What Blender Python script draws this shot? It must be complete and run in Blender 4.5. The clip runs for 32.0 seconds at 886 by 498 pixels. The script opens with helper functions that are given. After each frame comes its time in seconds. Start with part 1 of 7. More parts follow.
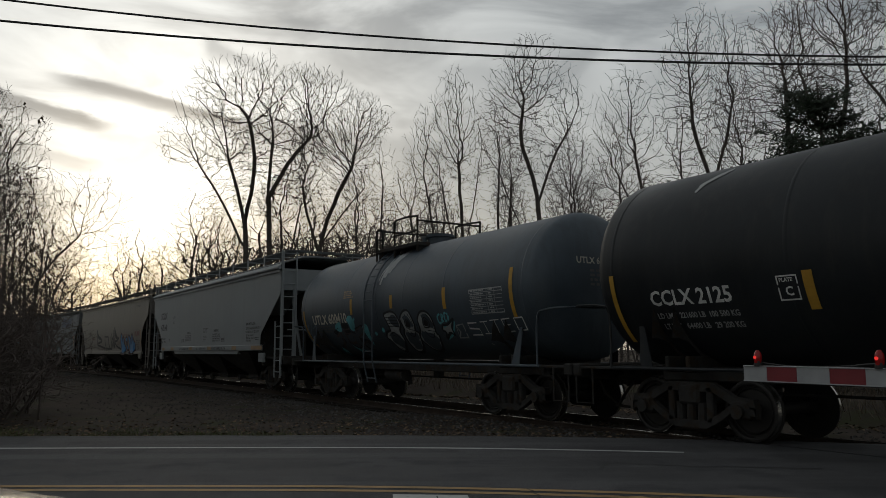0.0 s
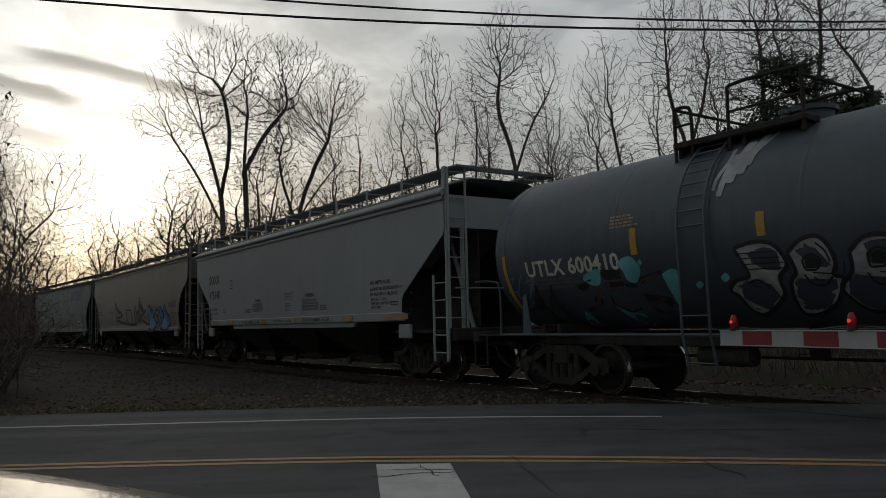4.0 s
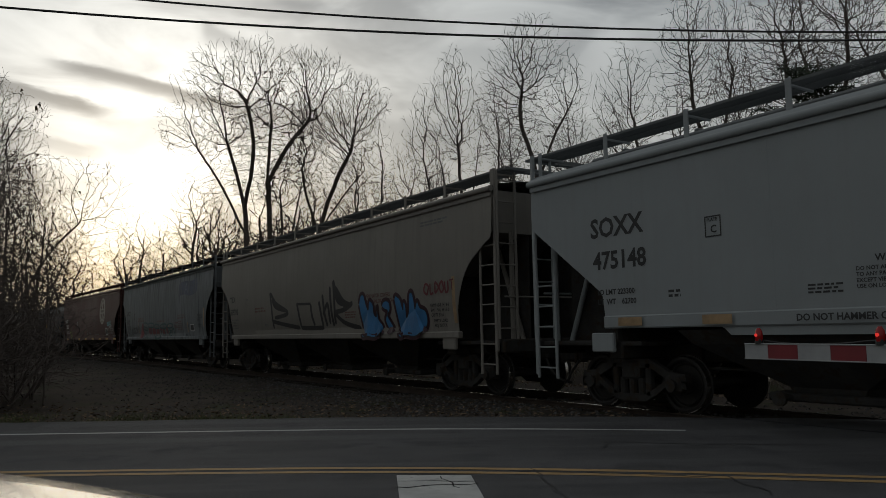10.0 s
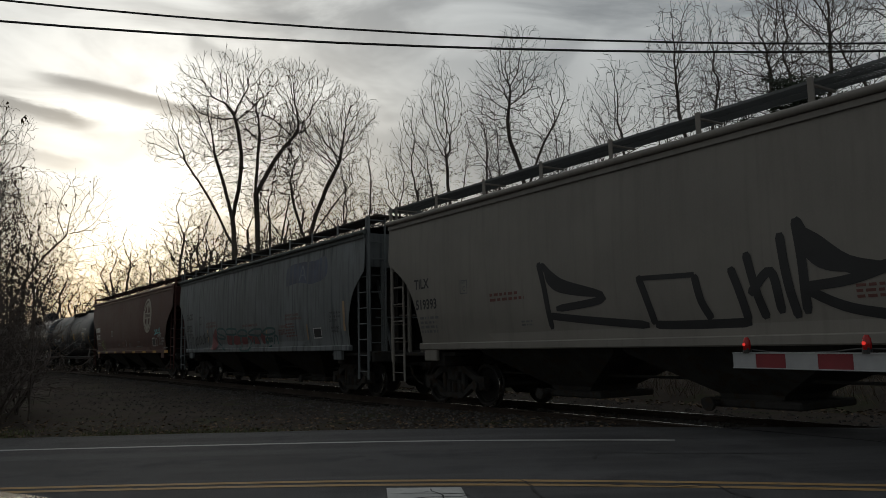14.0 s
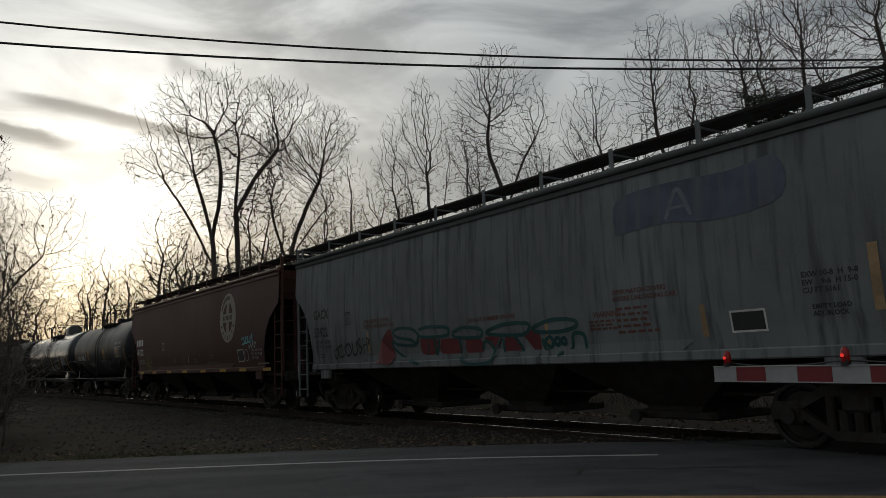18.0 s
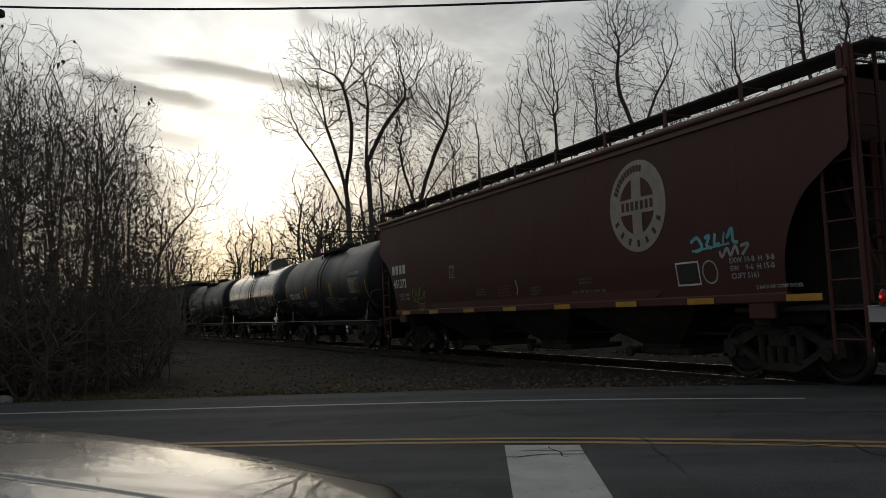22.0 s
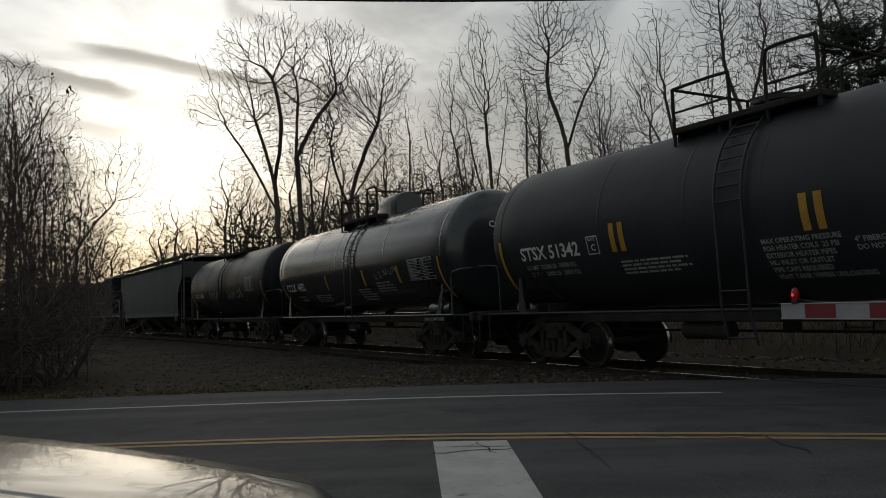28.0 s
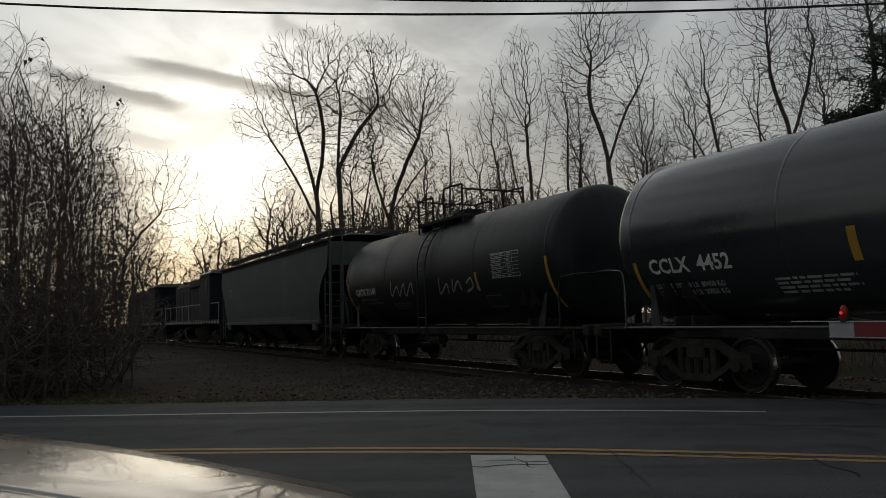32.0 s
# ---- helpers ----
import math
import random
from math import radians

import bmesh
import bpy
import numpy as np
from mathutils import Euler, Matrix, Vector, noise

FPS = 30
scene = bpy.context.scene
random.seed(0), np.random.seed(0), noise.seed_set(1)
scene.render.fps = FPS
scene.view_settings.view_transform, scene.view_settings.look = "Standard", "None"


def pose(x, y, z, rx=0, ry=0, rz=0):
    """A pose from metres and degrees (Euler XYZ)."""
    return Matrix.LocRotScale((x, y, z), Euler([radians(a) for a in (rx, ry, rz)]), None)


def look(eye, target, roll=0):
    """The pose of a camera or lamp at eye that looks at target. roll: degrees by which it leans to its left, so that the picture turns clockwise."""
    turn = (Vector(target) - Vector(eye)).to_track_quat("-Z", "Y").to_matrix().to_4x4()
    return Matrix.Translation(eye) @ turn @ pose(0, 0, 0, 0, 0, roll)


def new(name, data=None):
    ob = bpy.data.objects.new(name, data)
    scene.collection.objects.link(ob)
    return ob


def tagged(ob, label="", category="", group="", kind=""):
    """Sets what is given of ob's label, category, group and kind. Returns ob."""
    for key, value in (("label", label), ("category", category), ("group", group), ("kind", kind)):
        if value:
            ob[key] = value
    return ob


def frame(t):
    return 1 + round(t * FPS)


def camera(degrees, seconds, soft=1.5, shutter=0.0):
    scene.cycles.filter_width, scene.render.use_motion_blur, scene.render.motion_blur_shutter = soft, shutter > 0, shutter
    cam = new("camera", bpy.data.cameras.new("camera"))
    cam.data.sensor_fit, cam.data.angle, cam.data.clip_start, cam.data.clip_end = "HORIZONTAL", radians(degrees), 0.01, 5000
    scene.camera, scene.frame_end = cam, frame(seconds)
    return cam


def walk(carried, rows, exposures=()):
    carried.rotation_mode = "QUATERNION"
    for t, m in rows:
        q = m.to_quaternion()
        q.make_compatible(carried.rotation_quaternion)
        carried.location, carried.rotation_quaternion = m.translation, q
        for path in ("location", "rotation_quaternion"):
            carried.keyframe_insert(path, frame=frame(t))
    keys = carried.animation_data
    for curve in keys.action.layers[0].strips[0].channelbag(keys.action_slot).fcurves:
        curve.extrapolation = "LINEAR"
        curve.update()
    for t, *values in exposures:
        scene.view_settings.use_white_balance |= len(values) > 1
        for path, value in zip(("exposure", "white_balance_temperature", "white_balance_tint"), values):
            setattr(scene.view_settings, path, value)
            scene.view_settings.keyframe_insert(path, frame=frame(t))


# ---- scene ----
cam = camera(59.6, 32.0, soft=0.7)
PATH = [
    (0.0, pose(0, 0, 1.358, 97.46, 0.25, -0.41)),
    (0.5, pose(0, 0, 1.358, 97.17, 0.42, -0.45)),
    (1.0, pose(0, 0, 1.358, 96.80, 0.81, 0.02)),
    (1.5, pose(0, 0, 1.358, 96.49, 0.90, -0.66)),
    (2.0, pose(0, 0, 1.358, 96.19, 0.71, -0.64)),
    (2.5, pose(0, 0, 1.358, 96.07, 0.86, -0.91)),
    (3.0, pose(0, 0, 1.358, 95.76, 1.08, -1.35)),
    (3.5, pose(0, 0, 1.358, 95.53, 1.25, -1.85)),
    (4.0, pose(0, 0, 1.358, 95.30, 1.38, -1.85)),
    (4.5, pose(0, 0, 1.358, 95.03, 1.58, -2.14)),
    (6.5, pose(0, 0, 1.358, 94.76, 1.63, -2.51)),
    (7.0, pose(0, 0, 1.358, 95.16, 1.57, -2.84)),
    (7.5, pose(0, 0, 1.358, 94.93, 1.39, -1.41)),
    (8.0, pose(0, 0, 1.358, 95.28, 1.43, -1.19)),
    (8.5, pose(0, 0, 1.358, 95.55, 1.26, -1.04)),
    (9.0, pose(0, 0, 1.358, 95.67, 1.09, -1.11)),
    (9.5, pose(0, 0, 1.358, 95.87, 1.28, -1.51)),
    (10.0, pose(0, 0, 1.358, 96.13, 0.95, -0.28)),
    (10.5, pose(0, 0, 1.358, 96.04, 1.03, -0.16)),
    (11.0, pose(0, 0, 1.358, 95.91, 0.97, -0.39)),
    (11.5, pose(0, 0, 1.358, 95.96, 0.83, 0.20)),
    (12.0, pose(0, 0, 1.358, 96.32, 1.01, 0.27)),
    (12.5, pose(0, 0, 1.358, 96.51, 1.15, -0.19)),
    (13.0, pose(0, 0, 1.358, 96.75, 1.09, -0.53)),
    (13.5, pose(0, 0, 1.358, 96.91, 1.22, -0.89)),
    (14.0, pose(0, 0, 1.358, 96.95, 1.36, -1.07)),
    (14.5, pose(0, 0, 1.358, 96.89, 1.55, -0.34)),
    (16.5, pose(0, 0, 1.358, 97.36, 1.84, -0.70)),
    (17.0, pose(0, 0, 1.358, 97.50, 2.27, -1.47)),
    (17.5, pose(0, 0, 1.358, 97.97, 2.14, -1.44)),
    (18.0, pose(0, 0, 1.358, 98.18, 2.10, -2.37)),
    (18.5, pose(0, 0, 1.358, 98.05, 1.74, -1.21)),
    (19.0, pose(0, 0, 1.358, 97.83, 1.63, -0.24)),
    (19.5, pose(0, 0, 1.358, 96.55, 1.69, -0.08)),
    (20.0, pose(0, 0, 1.358, 96.47, 1.60, -0.53)),
    (20.5, pose(0, 0, 1.345, 94.84, 1.59, 2.63)),
    (21.0, pose(0, 0, 1.332, 94.28, 2.07, 8.85)),
    (21.5, pose(0, 0, 1.332, 94.42, 2.34, 7.94)),
    (22.0, pose(0, 0, 1.332, 94.49, 2.51, 7.28)),
    (22.5, pose(0, 0, 1.332, 94.66, 2.57, 6.32)),
    (23.0, pose(0, 0, 1.332, 94.76, 2.46, 5.23)),
    (23.5, pose(0, 0, 1.332, 94.95, 2.69, 3.76)),
    (24.0, pose(0, 0, 1.332, 95.01, 2.79, 2.82)),
    (24.5, pose(0, 0, 1.332, 94.79, 3.00, 2.53)),
    (25.0, pose(0, 0, 1.332, 94.97, 3.01, 2.48)),
    (25.5, pose(0, 0, 1.332, 94.72, 3.12, 2.63)),
    (27.5, pose(0, 0, 1.332, 94.02, 2.42, 2.38)),
    (28.0, pose(0, 0, 1.332, 94.04, 2.39, 2.10)),
    (28.5, pose(0, 0, 1.332, 94.07, 2.28, 1.92)),
    (29.0, pose(0, 0, 1.332, 94.14, 2.18, 2.13)),
    (29.5, pose(0, 0, 1.332, 94.30, 2.24, 1.83)),
    (30.0, pose(0, 0, 1.332, 94.22, 2.25, 2.03)),
    (30.5, pose(0, 0, 1.332, 95.40, 2.35, 3.69)),
    (31.0, pose(0, 0, 1.332, 95.48, 2.35, 5.02)),
    (31.5, pose(0, 0, 1.332, 95.10, 2.07, 5.15)),
    (32.0, pose(0, 0, 1.332, 95.06, 1.55, 4.97)),
]
walk(cam, PATH, exposures=((0.0, -1.49), (4.0, -1.49), (7.5, -1.47), (9.0, -1.60), (13.0, -1.58), (20.0, -1.58), (21.2, -1.52), (28.0, -1.48), (30.0, -1.45), (31.0, -1.70), (32.0, -1.64)))

# ---- sky and sun ----
SUN_AZ, SUN_EL = radians(-18.5), radians(9.5)
SUN_DIR = Vector((math.sin(SUN_AZ) * math.cos(SUN_EL), math.cos(SUN_AZ) * math.cos(SUN_EL), math.sin(SUN_EL)))
scene.view_settings.exposure = -1.56


class Nodes:
    """Short hand for building a node tree."""

    def __init__(self, tree):
        self.tree = tree
        tree.nodes.clear()

    def add(self, kind, props=None, **inputs):
        n = self.tree.nodes.new(kind)
        for k, v in (props or {}).items():
            setattr(n, k, v)
        for k, v in inputs.items():
            key = int(k[1:]) if k[0] == "i" and k[1:].isdigit() else k.replace("_", " ")
            self.put(n.inputs[key], v)
        return n

    def put(self, socket, v):
        if isinstance(v, bpy.types.NodeSocket):
            self.tree.links.new(v, socket)
        elif isinstance(v, bpy.types.Node):
            self.tree.links.new(v.outputs[0], socket)
        else:
            socket.default_value = v

    def math(self, op, a, b=0.0, c=0.0, clamp=False):
        return self.add("ShaderNodeMath", {"operation": op, "use_clamp": clamp}, i0=a, i1=b, i2=c).outputs[0]

    def vmath(self, op, a, b=(0, 0, 0)):
        n = self.add("ShaderNodeVectorMath", {"operation": op}, i0=a, i1=b)
        return n.outputs["Value"] if op in ("DOT_PRODUCT", "LENGTH") else n.outputs[0]

    def mix(self, fac, a, b, blend="MIX"):
        n = self.add("ShaderNodeMix", {"data_type": "RGBA", "blend_type": blend})
        self.put(n.inputs[0], fac), self.put(n.inputs[6], a), self.put(n.inputs[7], b)
        return n.outputs[2]

    def noise(self, vec, scale, detail=4.0, rough=0.55, dist=0.0):
        return self.add("ShaderNodeTexNoise", None, Vector=vec, Scale=scale, Detail=detail, Roughness=rough, Distortion=dist).outputs[0]

    def span(self, v, a, b, lo=0.0, hi=1.0):
        return self.add("ShaderNodeMapRange", {"interpolation_type": "SMOOTHSTEP"}, i0=v, i1=a, i2=b, i3=lo, i4=hi).outputs[0]

    def stretch(self, vec, scale):
        return self.add("ShaderNodeMapping", None, Vector=vec, Scale=scale).outputs[0]


CLOUD_BANDS = [(-29.0, 18.2, -10.0, 15.6, 0.85, 1.0), (-34.0, 17.0, -21.5, 14.6, 0.8, 1.0), (-31.0, 13.9, -23.0, 12.3, 0.6, 0.6), (-18.0, 21.7, -12.5, 20.2, 0.9, 0.6), (-13.0, 24.0, -4.0, 22.0, 1.1, 0.55), (-16.0, 16.2, 4.0, 14.0, 1.7, 0.7), (-2.0, 20.4, 14.0, 19.0, 1.6, 0.5)]


def make_sky():
    world = bpy.data.worlds.new("evening_overcast")
    scene.world = world
    world.use_nodes = True
    n = Nodes(world.node_tree)
    d = n.add("ShaderNodeTexCoord").outputs["Generated"]
    xyz = n.add("ShaderNodeSeparateXYZ", None, i0=d)
    x, y, z = xyz.outputs
    up = n.math("MAXIMUM", z, 0.0)
    # soft cloud deck, drawn out along the horizon
    drawn = n.add("ShaderNodeMapping", None, Vector=d, Location=(0.3, 0.7, 0.2), Rotation=(0, radians(14), 0), Scale=(2.6, 2.6, 8.5)).outputs[0]
    cloud = n.span(n.noise(drawn, 1.25, 8.0, 0.56, 0.7), 0.34, 0.66)
    near_sun = n.math("MAXIMUM", n.vmath("DOT_PRODUCT", d, tuple(SUN_DIR)), 0.0)
    wide = n.math("POWER", near_sun, 14.0)
    core = n.math("POWER", near_sun, 55.0)
    hot = n.math("POWER", near_sun, 420.0)
    # thin dark bands of cloud that drop to the right: start and end (bearing, elevation), thickness, depth
    az = n.math("MULTIPLY", n.math("ARCTAN2", x, y), 57.2958)
    el = n.math("MULTIPLY", n.math("ARCSINE", z), 57.2958)
    ragged = n.noise(n.stretch(d, (7.0, 7.0, 16.0)), 1.0, 6.0, 0.6, 0.5)
    band = 0.0
    for a0, e0, a1, e1, thick, depth in CLOUD_BANDS:
        f = n.math("DIVIDE", n.math("SUBTRACT", az, a0), a1 - a0)
        middle = n.math("ADD", n.math("MULTIPLY", f, e1 - e0), n.math("ADD", e0 - 1.1, n.math("MULTIPLY", ragged, 2.2)))
        off = n.math("DIVIDE", n.math("SUBTRACT", el, middle), thick)
        edge = n.math("MULTIPLY", n.span(off, -1.6, 0.0), n.span(off, 0.75, 0.15))
        run = n.math("MULTIPLY", n.span(f, 0.0, 0.22), n.span(f, 1.0, 0.7))
        band = n.math("MAXIMUM", band, n.math("MULTIPLY", n.math("MULTIPLY", edge, run), depth))
    cloud = n.math("MAXIMUM", cloud, band)
    deck = n.mix(n.span(up, 0.0, 0.5), (0.48, 0.48, 0.46, 1), (0.38, 0.405, 0.42, 1))
    gap = n.mix(n.span(up, 0.0, 0.45), (0.80, 0.77, 0.70, 1), (0.82, 0.86, 0.86, 1))
    veil = n.mix(cloud, gap, deck)
    glow = n.mix(n.span(up, 0.03, 0.22), (1.0, 0.80, 0.50, 1), (1.0, 0.97, 0.88, 1))
    thin = n.math("SUBTRACT", 1.12, n.math("MULTIPLY", cloud, 0.5))
    light = n.math("ADD", n.math("MULTIPLY", wide, 1.3), n.math("ADD", n.math("MULTIPLY", core, 1.7), n.math("MULTIPLY", hot, 0.9)))
    light = n.math("MULTIPLY", n.math("MULTIPLY", light, thin), n.math("SUBTRACT", 1.0, n.math("MULTIPLY", band, 0.8)))
    away = n.span(n.vmath("DOT_PRODUCT", d, (math.sin(SUN_AZ), math.cos(SUN_AZ), 0.0)), -0.8, 0.9, 0.85, 1.5)
    veil = n.mix(1.0, veil, n.add("ShaderNodeCombineColor", None, i0=away, i1=away, i2=away).outputs[0], "MULTIPLY")
    lit = n.mix(1.0, veil, n.mix(1.0, glow, n.add("ShaderNodeCombineColor", None, i0=light, i1=light, i2=light).outputs[0], "MULTIPLY"), "ADD")
    clear = n.add("ShaderNodeTexSky", {"sky_type": "NISHITA", "sun_disc": False, "sun_elevation": SUN_EL, "sun_rotation": SUN_AZ})
    total = n.mix(1.0, lit, n.mix(1.0, clear.outputs[0], (0.035, 0.035, 0.035, 1), "MULTIPLY"), "ADD")
    bg = n.add("ShaderNodeBackground", None, Color=total, Strength=1.0)
    n.add("ShaderNodeOutputWorld", None, Surface=bg.outputs[0])


make_sky()
sun = new("sun", bpy.data.lights.new("sun", "SUN"))
sun.data.energy, sun.data.angle, sun.data.color = 0.5, radians(32), (1.0, 0.86, 0.66)
sun.matrix_world = look((0, 0, 30), Vector((0, 0, 30)) - SUN_DIR)


# ---- materials ----
def surface(name, color, rough=0.6, metal=0.0, vary=0.3, size=1.2, bump=0.15, grain=40.0, streak=0.0, streak_color=(0.1, 0.09, 0.08), coat=0.0, coat_rough=0.012, second=None, patch=(0.5, 0.62), per_piece=0.0, spec=0.5, along=0.0, speck=0.0):
    """A painted or raw surface: two scales of variation, run-down streaks, fine relief."""
    m = bpy.data.materials.new(name)
    m.use_nodes = True
    n = Nodes(m.node_tree)
    pos = n.add("ShaderNodeTexCoord").outputs["Object"]
    big = n.noise(pos, size, 5.0, 0.6)
    small = n.noise(pos, grain, 3.0, 0.6)
    base = (*color, 1)
    dark = tuple(c * (1 - vary) for c in color) + (1,)
    light = tuple(min(1.0, c * (1 + vary * 0.6)) for c in color) + (1,)
    c = n.mix(n.span(big, 0.32, 0.68), dark, light)
    c = n.mix(n.math("MULTIPLY", n.span(small, 0.35, 0.7), 0.45), c, base)
    if second:
        c = n.mix(n.span(n.noise(pos, size * 2.3, 6.0, 0.65), patch[0], patch[1]), c, (*second, 1))
    if streak:
        run = n.noise(n.stretch(pos, (3.5, 3.5, 0.22)), 1.6, 5.0, 0.6)
        c = n.mix(n.math("MULTIPLY", n.span(run, 0.45, 0.72), streak), c, (*streak_color, 1))
    if along:
        lane = n.noise(n.stretch(pos, (0.045, 1.5, 1.0)), 1.0, 5.0, 0.6)
        c = n.mix(n.math("MULTIPLY", n.span(lane, 0.42, 0.68), along), c, tuple(min(1.0, v * 1.45) for v in color) + (1,))
    if speck:
        g = n.span(n.noise(pos, grain * 1.7, 2.0, 0.7), 0.32, 0.68, 1 - speck, 1 + speck)
        c = n.mix(1.0, c, n.add("ShaderNodeCombineColor", None, i0=g, i1=g, i2=g).outputs[0], "MULTIPLY")
    if per_piece:
        r = n.add("ShaderNodeObjectInfo").outputs["Random"]
        g = n.add("ShaderNodeNewGeometry").outputs["Random Per Island"]
        k = n.math("ADD", 1 - per_piece, n.math("MULTIPLY", n.math("FRACT", n.math("ADD", r, g)), 2 * per_piece))
        c = n.mix(1.0, c, n.add("ShaderNodeCombineColor", None, i0=k, i1=k, i2=k).outputs[0], "MULTIPLY")
    b = n.add("ShaderNodeBsdfPrincipled", None, Base_Color=c, Metallic=metal)
    n.put(b.inputs["Roughness"], n.span(big, 0.2, 0.8, max(0.02, rough - 0.08), min(1.0, rough + 0.1)))
    b.inputs["Specular IOR Level"].default_value = spec
    if coat:
        b.inputs["Coat Weight"].default_value = coat
        b.inputs["Coat Roughness"].default_value = coat_rough
        b.inputs["Coat IOR"].default_value = 1.55
    if bump:
        bp = n.add("ShaderNodeBump", None, Strength=bump, Distance=0.01, Height=n.math("ADD", small, n.math("MULTIPLY", big, 0.6)))
        n.put(b.inputs["Normal"], bp.outputs[0])
    n.add("ShaderNodeOutputMaterial", None, Surface=b.outputs[0])
    return m


def glowing(name, color, strength):
    m = bpy.data.materials.new(name)
    m.use_nodes = True
    n = Nodes(m.node_tree)
    e = n.add("ShaderNodeEmission", None, Color=(*color, 1), Strength=strength)
    n.add("ShaderNodeOutputMaterial", None, Surface=e.outputs[0])
    return m


ASPHALT = surface("asphalt", (0.063, 0.062, 0.065), 0.85, vary=0.5, size=0.7, bump=1.0, grain=38, second=(0.040, 0.040, 0.043), patch=(0.46, 0.66), spec=0.4, along=0.7, speck=0.45)
DIRT = surface("dirt", (0.056, 0.045, 0.038), 0.95, vary=0.4, size=0.35, bump=0.8, grain=22, second=(0.045, 0.046, 0.026), patch=(0.5, 0.66), spec=0.05)
BALLAST = surface("ballast", (0.055, 0.052, 0.049), 0.95, vary=0.4, size=0.8, bump=1.0, grain=26, spec=0.05)
STONE = surface("ballast_stone", (0.082, 0.078, 0.074), 0.9, vary=0.3, size=4, bump=0.3, per_piece=0.45, spec=0.1)
GRASS = surface("grass", (0.095, 0.11, 0.04), 0.85, vary=0.4, size=0.7, bump=0.0, per_piece=0.4)
DRY = surface("dry_leaves", (0.13, 0.088, 0.052), 0.85, vary=0.4, size=0.9, bump=0.0, per_piece=0.5)
LINE_WHITE = surface("road_paint_white", (0.46, 0.46, 0.445), 0.7, vary=0.2, size=2.5, bump=0.3, grain=90, second=(0.16, 0.16, 0.16), patch=(0.58, 0.72))
LINE_YELLOW = surface("road_paint_yellow", (0.38, 0.235, 0.09), 0.7, vary=0.2, size=2.5, bump=0.3, grain=90, second=(0.10, 0.09, 0.06), patch=(0.56, 0.72))
CRACK = surface("crack_seal", (0.02, 0.02, 0.021), 0.75, vary=0.2, bump=0.1)
RAIL = surface("rail_steel", (0.06, 0.046, 0.038), 0.9, spec=0.15, vary=0.3, size=2, bump=0.1)
RAIL_TOP = surface("polished_rail_head", (0.62, 0.60, 0.58), 0.22, metal=1.0, vary=0.1, size=2, bump=0.03)
TIE = surface("creosoted_tie", (0.045, 0.038, 0.032), 0.95, spec=0.1, vary=0.4, size=1.5, bump=0.6, grain=16, per_piece=0.3)
WEED = surface("dry_weeds", (0.13, 0.10, 0.072), 0.95, vary=0.4, size=0.3, bump=0.0, per_piece=0.5)
SAPLING = surface("sapling_bark", (0.13, 0.105, 0.092), 0.95, vary=0.35, size=0.8, bump=0.0)
BARK = surface("bark", (0.11, 0.093, 0.08), 0.95, vary=0.35, size=1.5, bump=0.7, grain=14)
TWIG = surface("twig", (0.10, 0.082, 0.07), 0.95, vary=0.3, size=0.6, bump=0.0)
NEEDLE = surface("evergreen_needles", (0.028, 0.042, 0.022), 0.8, vary=0.4, size=0.8, bump=0.0, per_piece=0.4)
WOOD = surface("weathered_wood", (0.16, 0.14, 0.12), 0.9, vary=0.35, size=2, bump=0.5, grain=18, streak=0.5)
WIRE = surface("cable_black", (0.02, 0.02, 0.02), 0.6, vary=0.1, bump=0.0)
TANK_BLACK = surface("tank_black_paint", (0.023, 0.026, 0.029), 0.42, vary=0.3, size=0.7, bump=0.05, streak=0.35, streak_color=(0.045, 0.043, 0.04), spec=0.22)
TANK_BLACK_B = surface("tank_black_glossy_paint", (0.033, 0.037, 0.042), 0.45, spec=0.28, vary=0.25, size=0.7, bump=0.04, streak=0.2, streak_color=(0.04, 0.04, 0.038))
TANK_SLATE = surface("tank_faded_slate_paint", (0.066, 0.086, 0.106), 0.5, vary=0.3, size=0.6, bump=0.06, streak=0.4, streak_color=(0.042, 0.051, 0.057))
UNDER = surface("grimy_underframe", (0.043, 0.041, 0.039), 0.92, vary=0.4, size=2, bump=0.3, second=(0.04, 0.03, 0.022), spec=0.2)
WHEEL = surface("wheel_steel", (0.035, 0.032, 0.03), 0.6, metal=0.4, vary=0.3, size=3, bump=0.1)
TREAD = surface("polished_tread", (0.55, 0.53, 0.5), 0.25, metal=1.0, vary=0.1, bump=0.02)
GALV = surface("galvanised_grating", (0.12, 0.128, 0.13), 0.65, metal=0.2, vary=0.2, bump=0.1)
GREY = surface("hopper_light_grey_paint", (0.30, 0.322, 0.33), 0.55, vary=0.10, size=0.35, bump=0.05, streak=0.22, streak_color=(0.26, 0.265, 0.255), spec=0.22)
BEIGE = surface("hopper_beige_grey_paint", (0.235, 0.218, 0.196), 0.55, vary=0.14, size=0.4, bump=0.05, streak=0.35, streak_color=(0.155, 0.14, 0.125), spec=0.22)
SLATE = surface("hopper_weathered_grey_paint", (0.20, 0.215, 0.222), 0.65, vary=0.25, size=0.45, bump=0.08, streak=0.9, streak_color=(0.072, 0.08, 0.084), spec=0.22)
MAROON = surface("hopper_mineral_brown_paint", (0.080, 0.029, 0.024), 0.6, vary=0.18, size=0.5, bump=0.05, streak=0.3, streak_color=(0.05, 0.025, 0.021), spec=0.35)
DUSTY = surface("hopper_dusty_grey_paint", (0.115, 0.128, 0.125), 0.75, spec=0.2, vary=0.2, size=0.5, bump=0.06, streak=0.6, streak_color=(0.09, 0.09, 0.085))
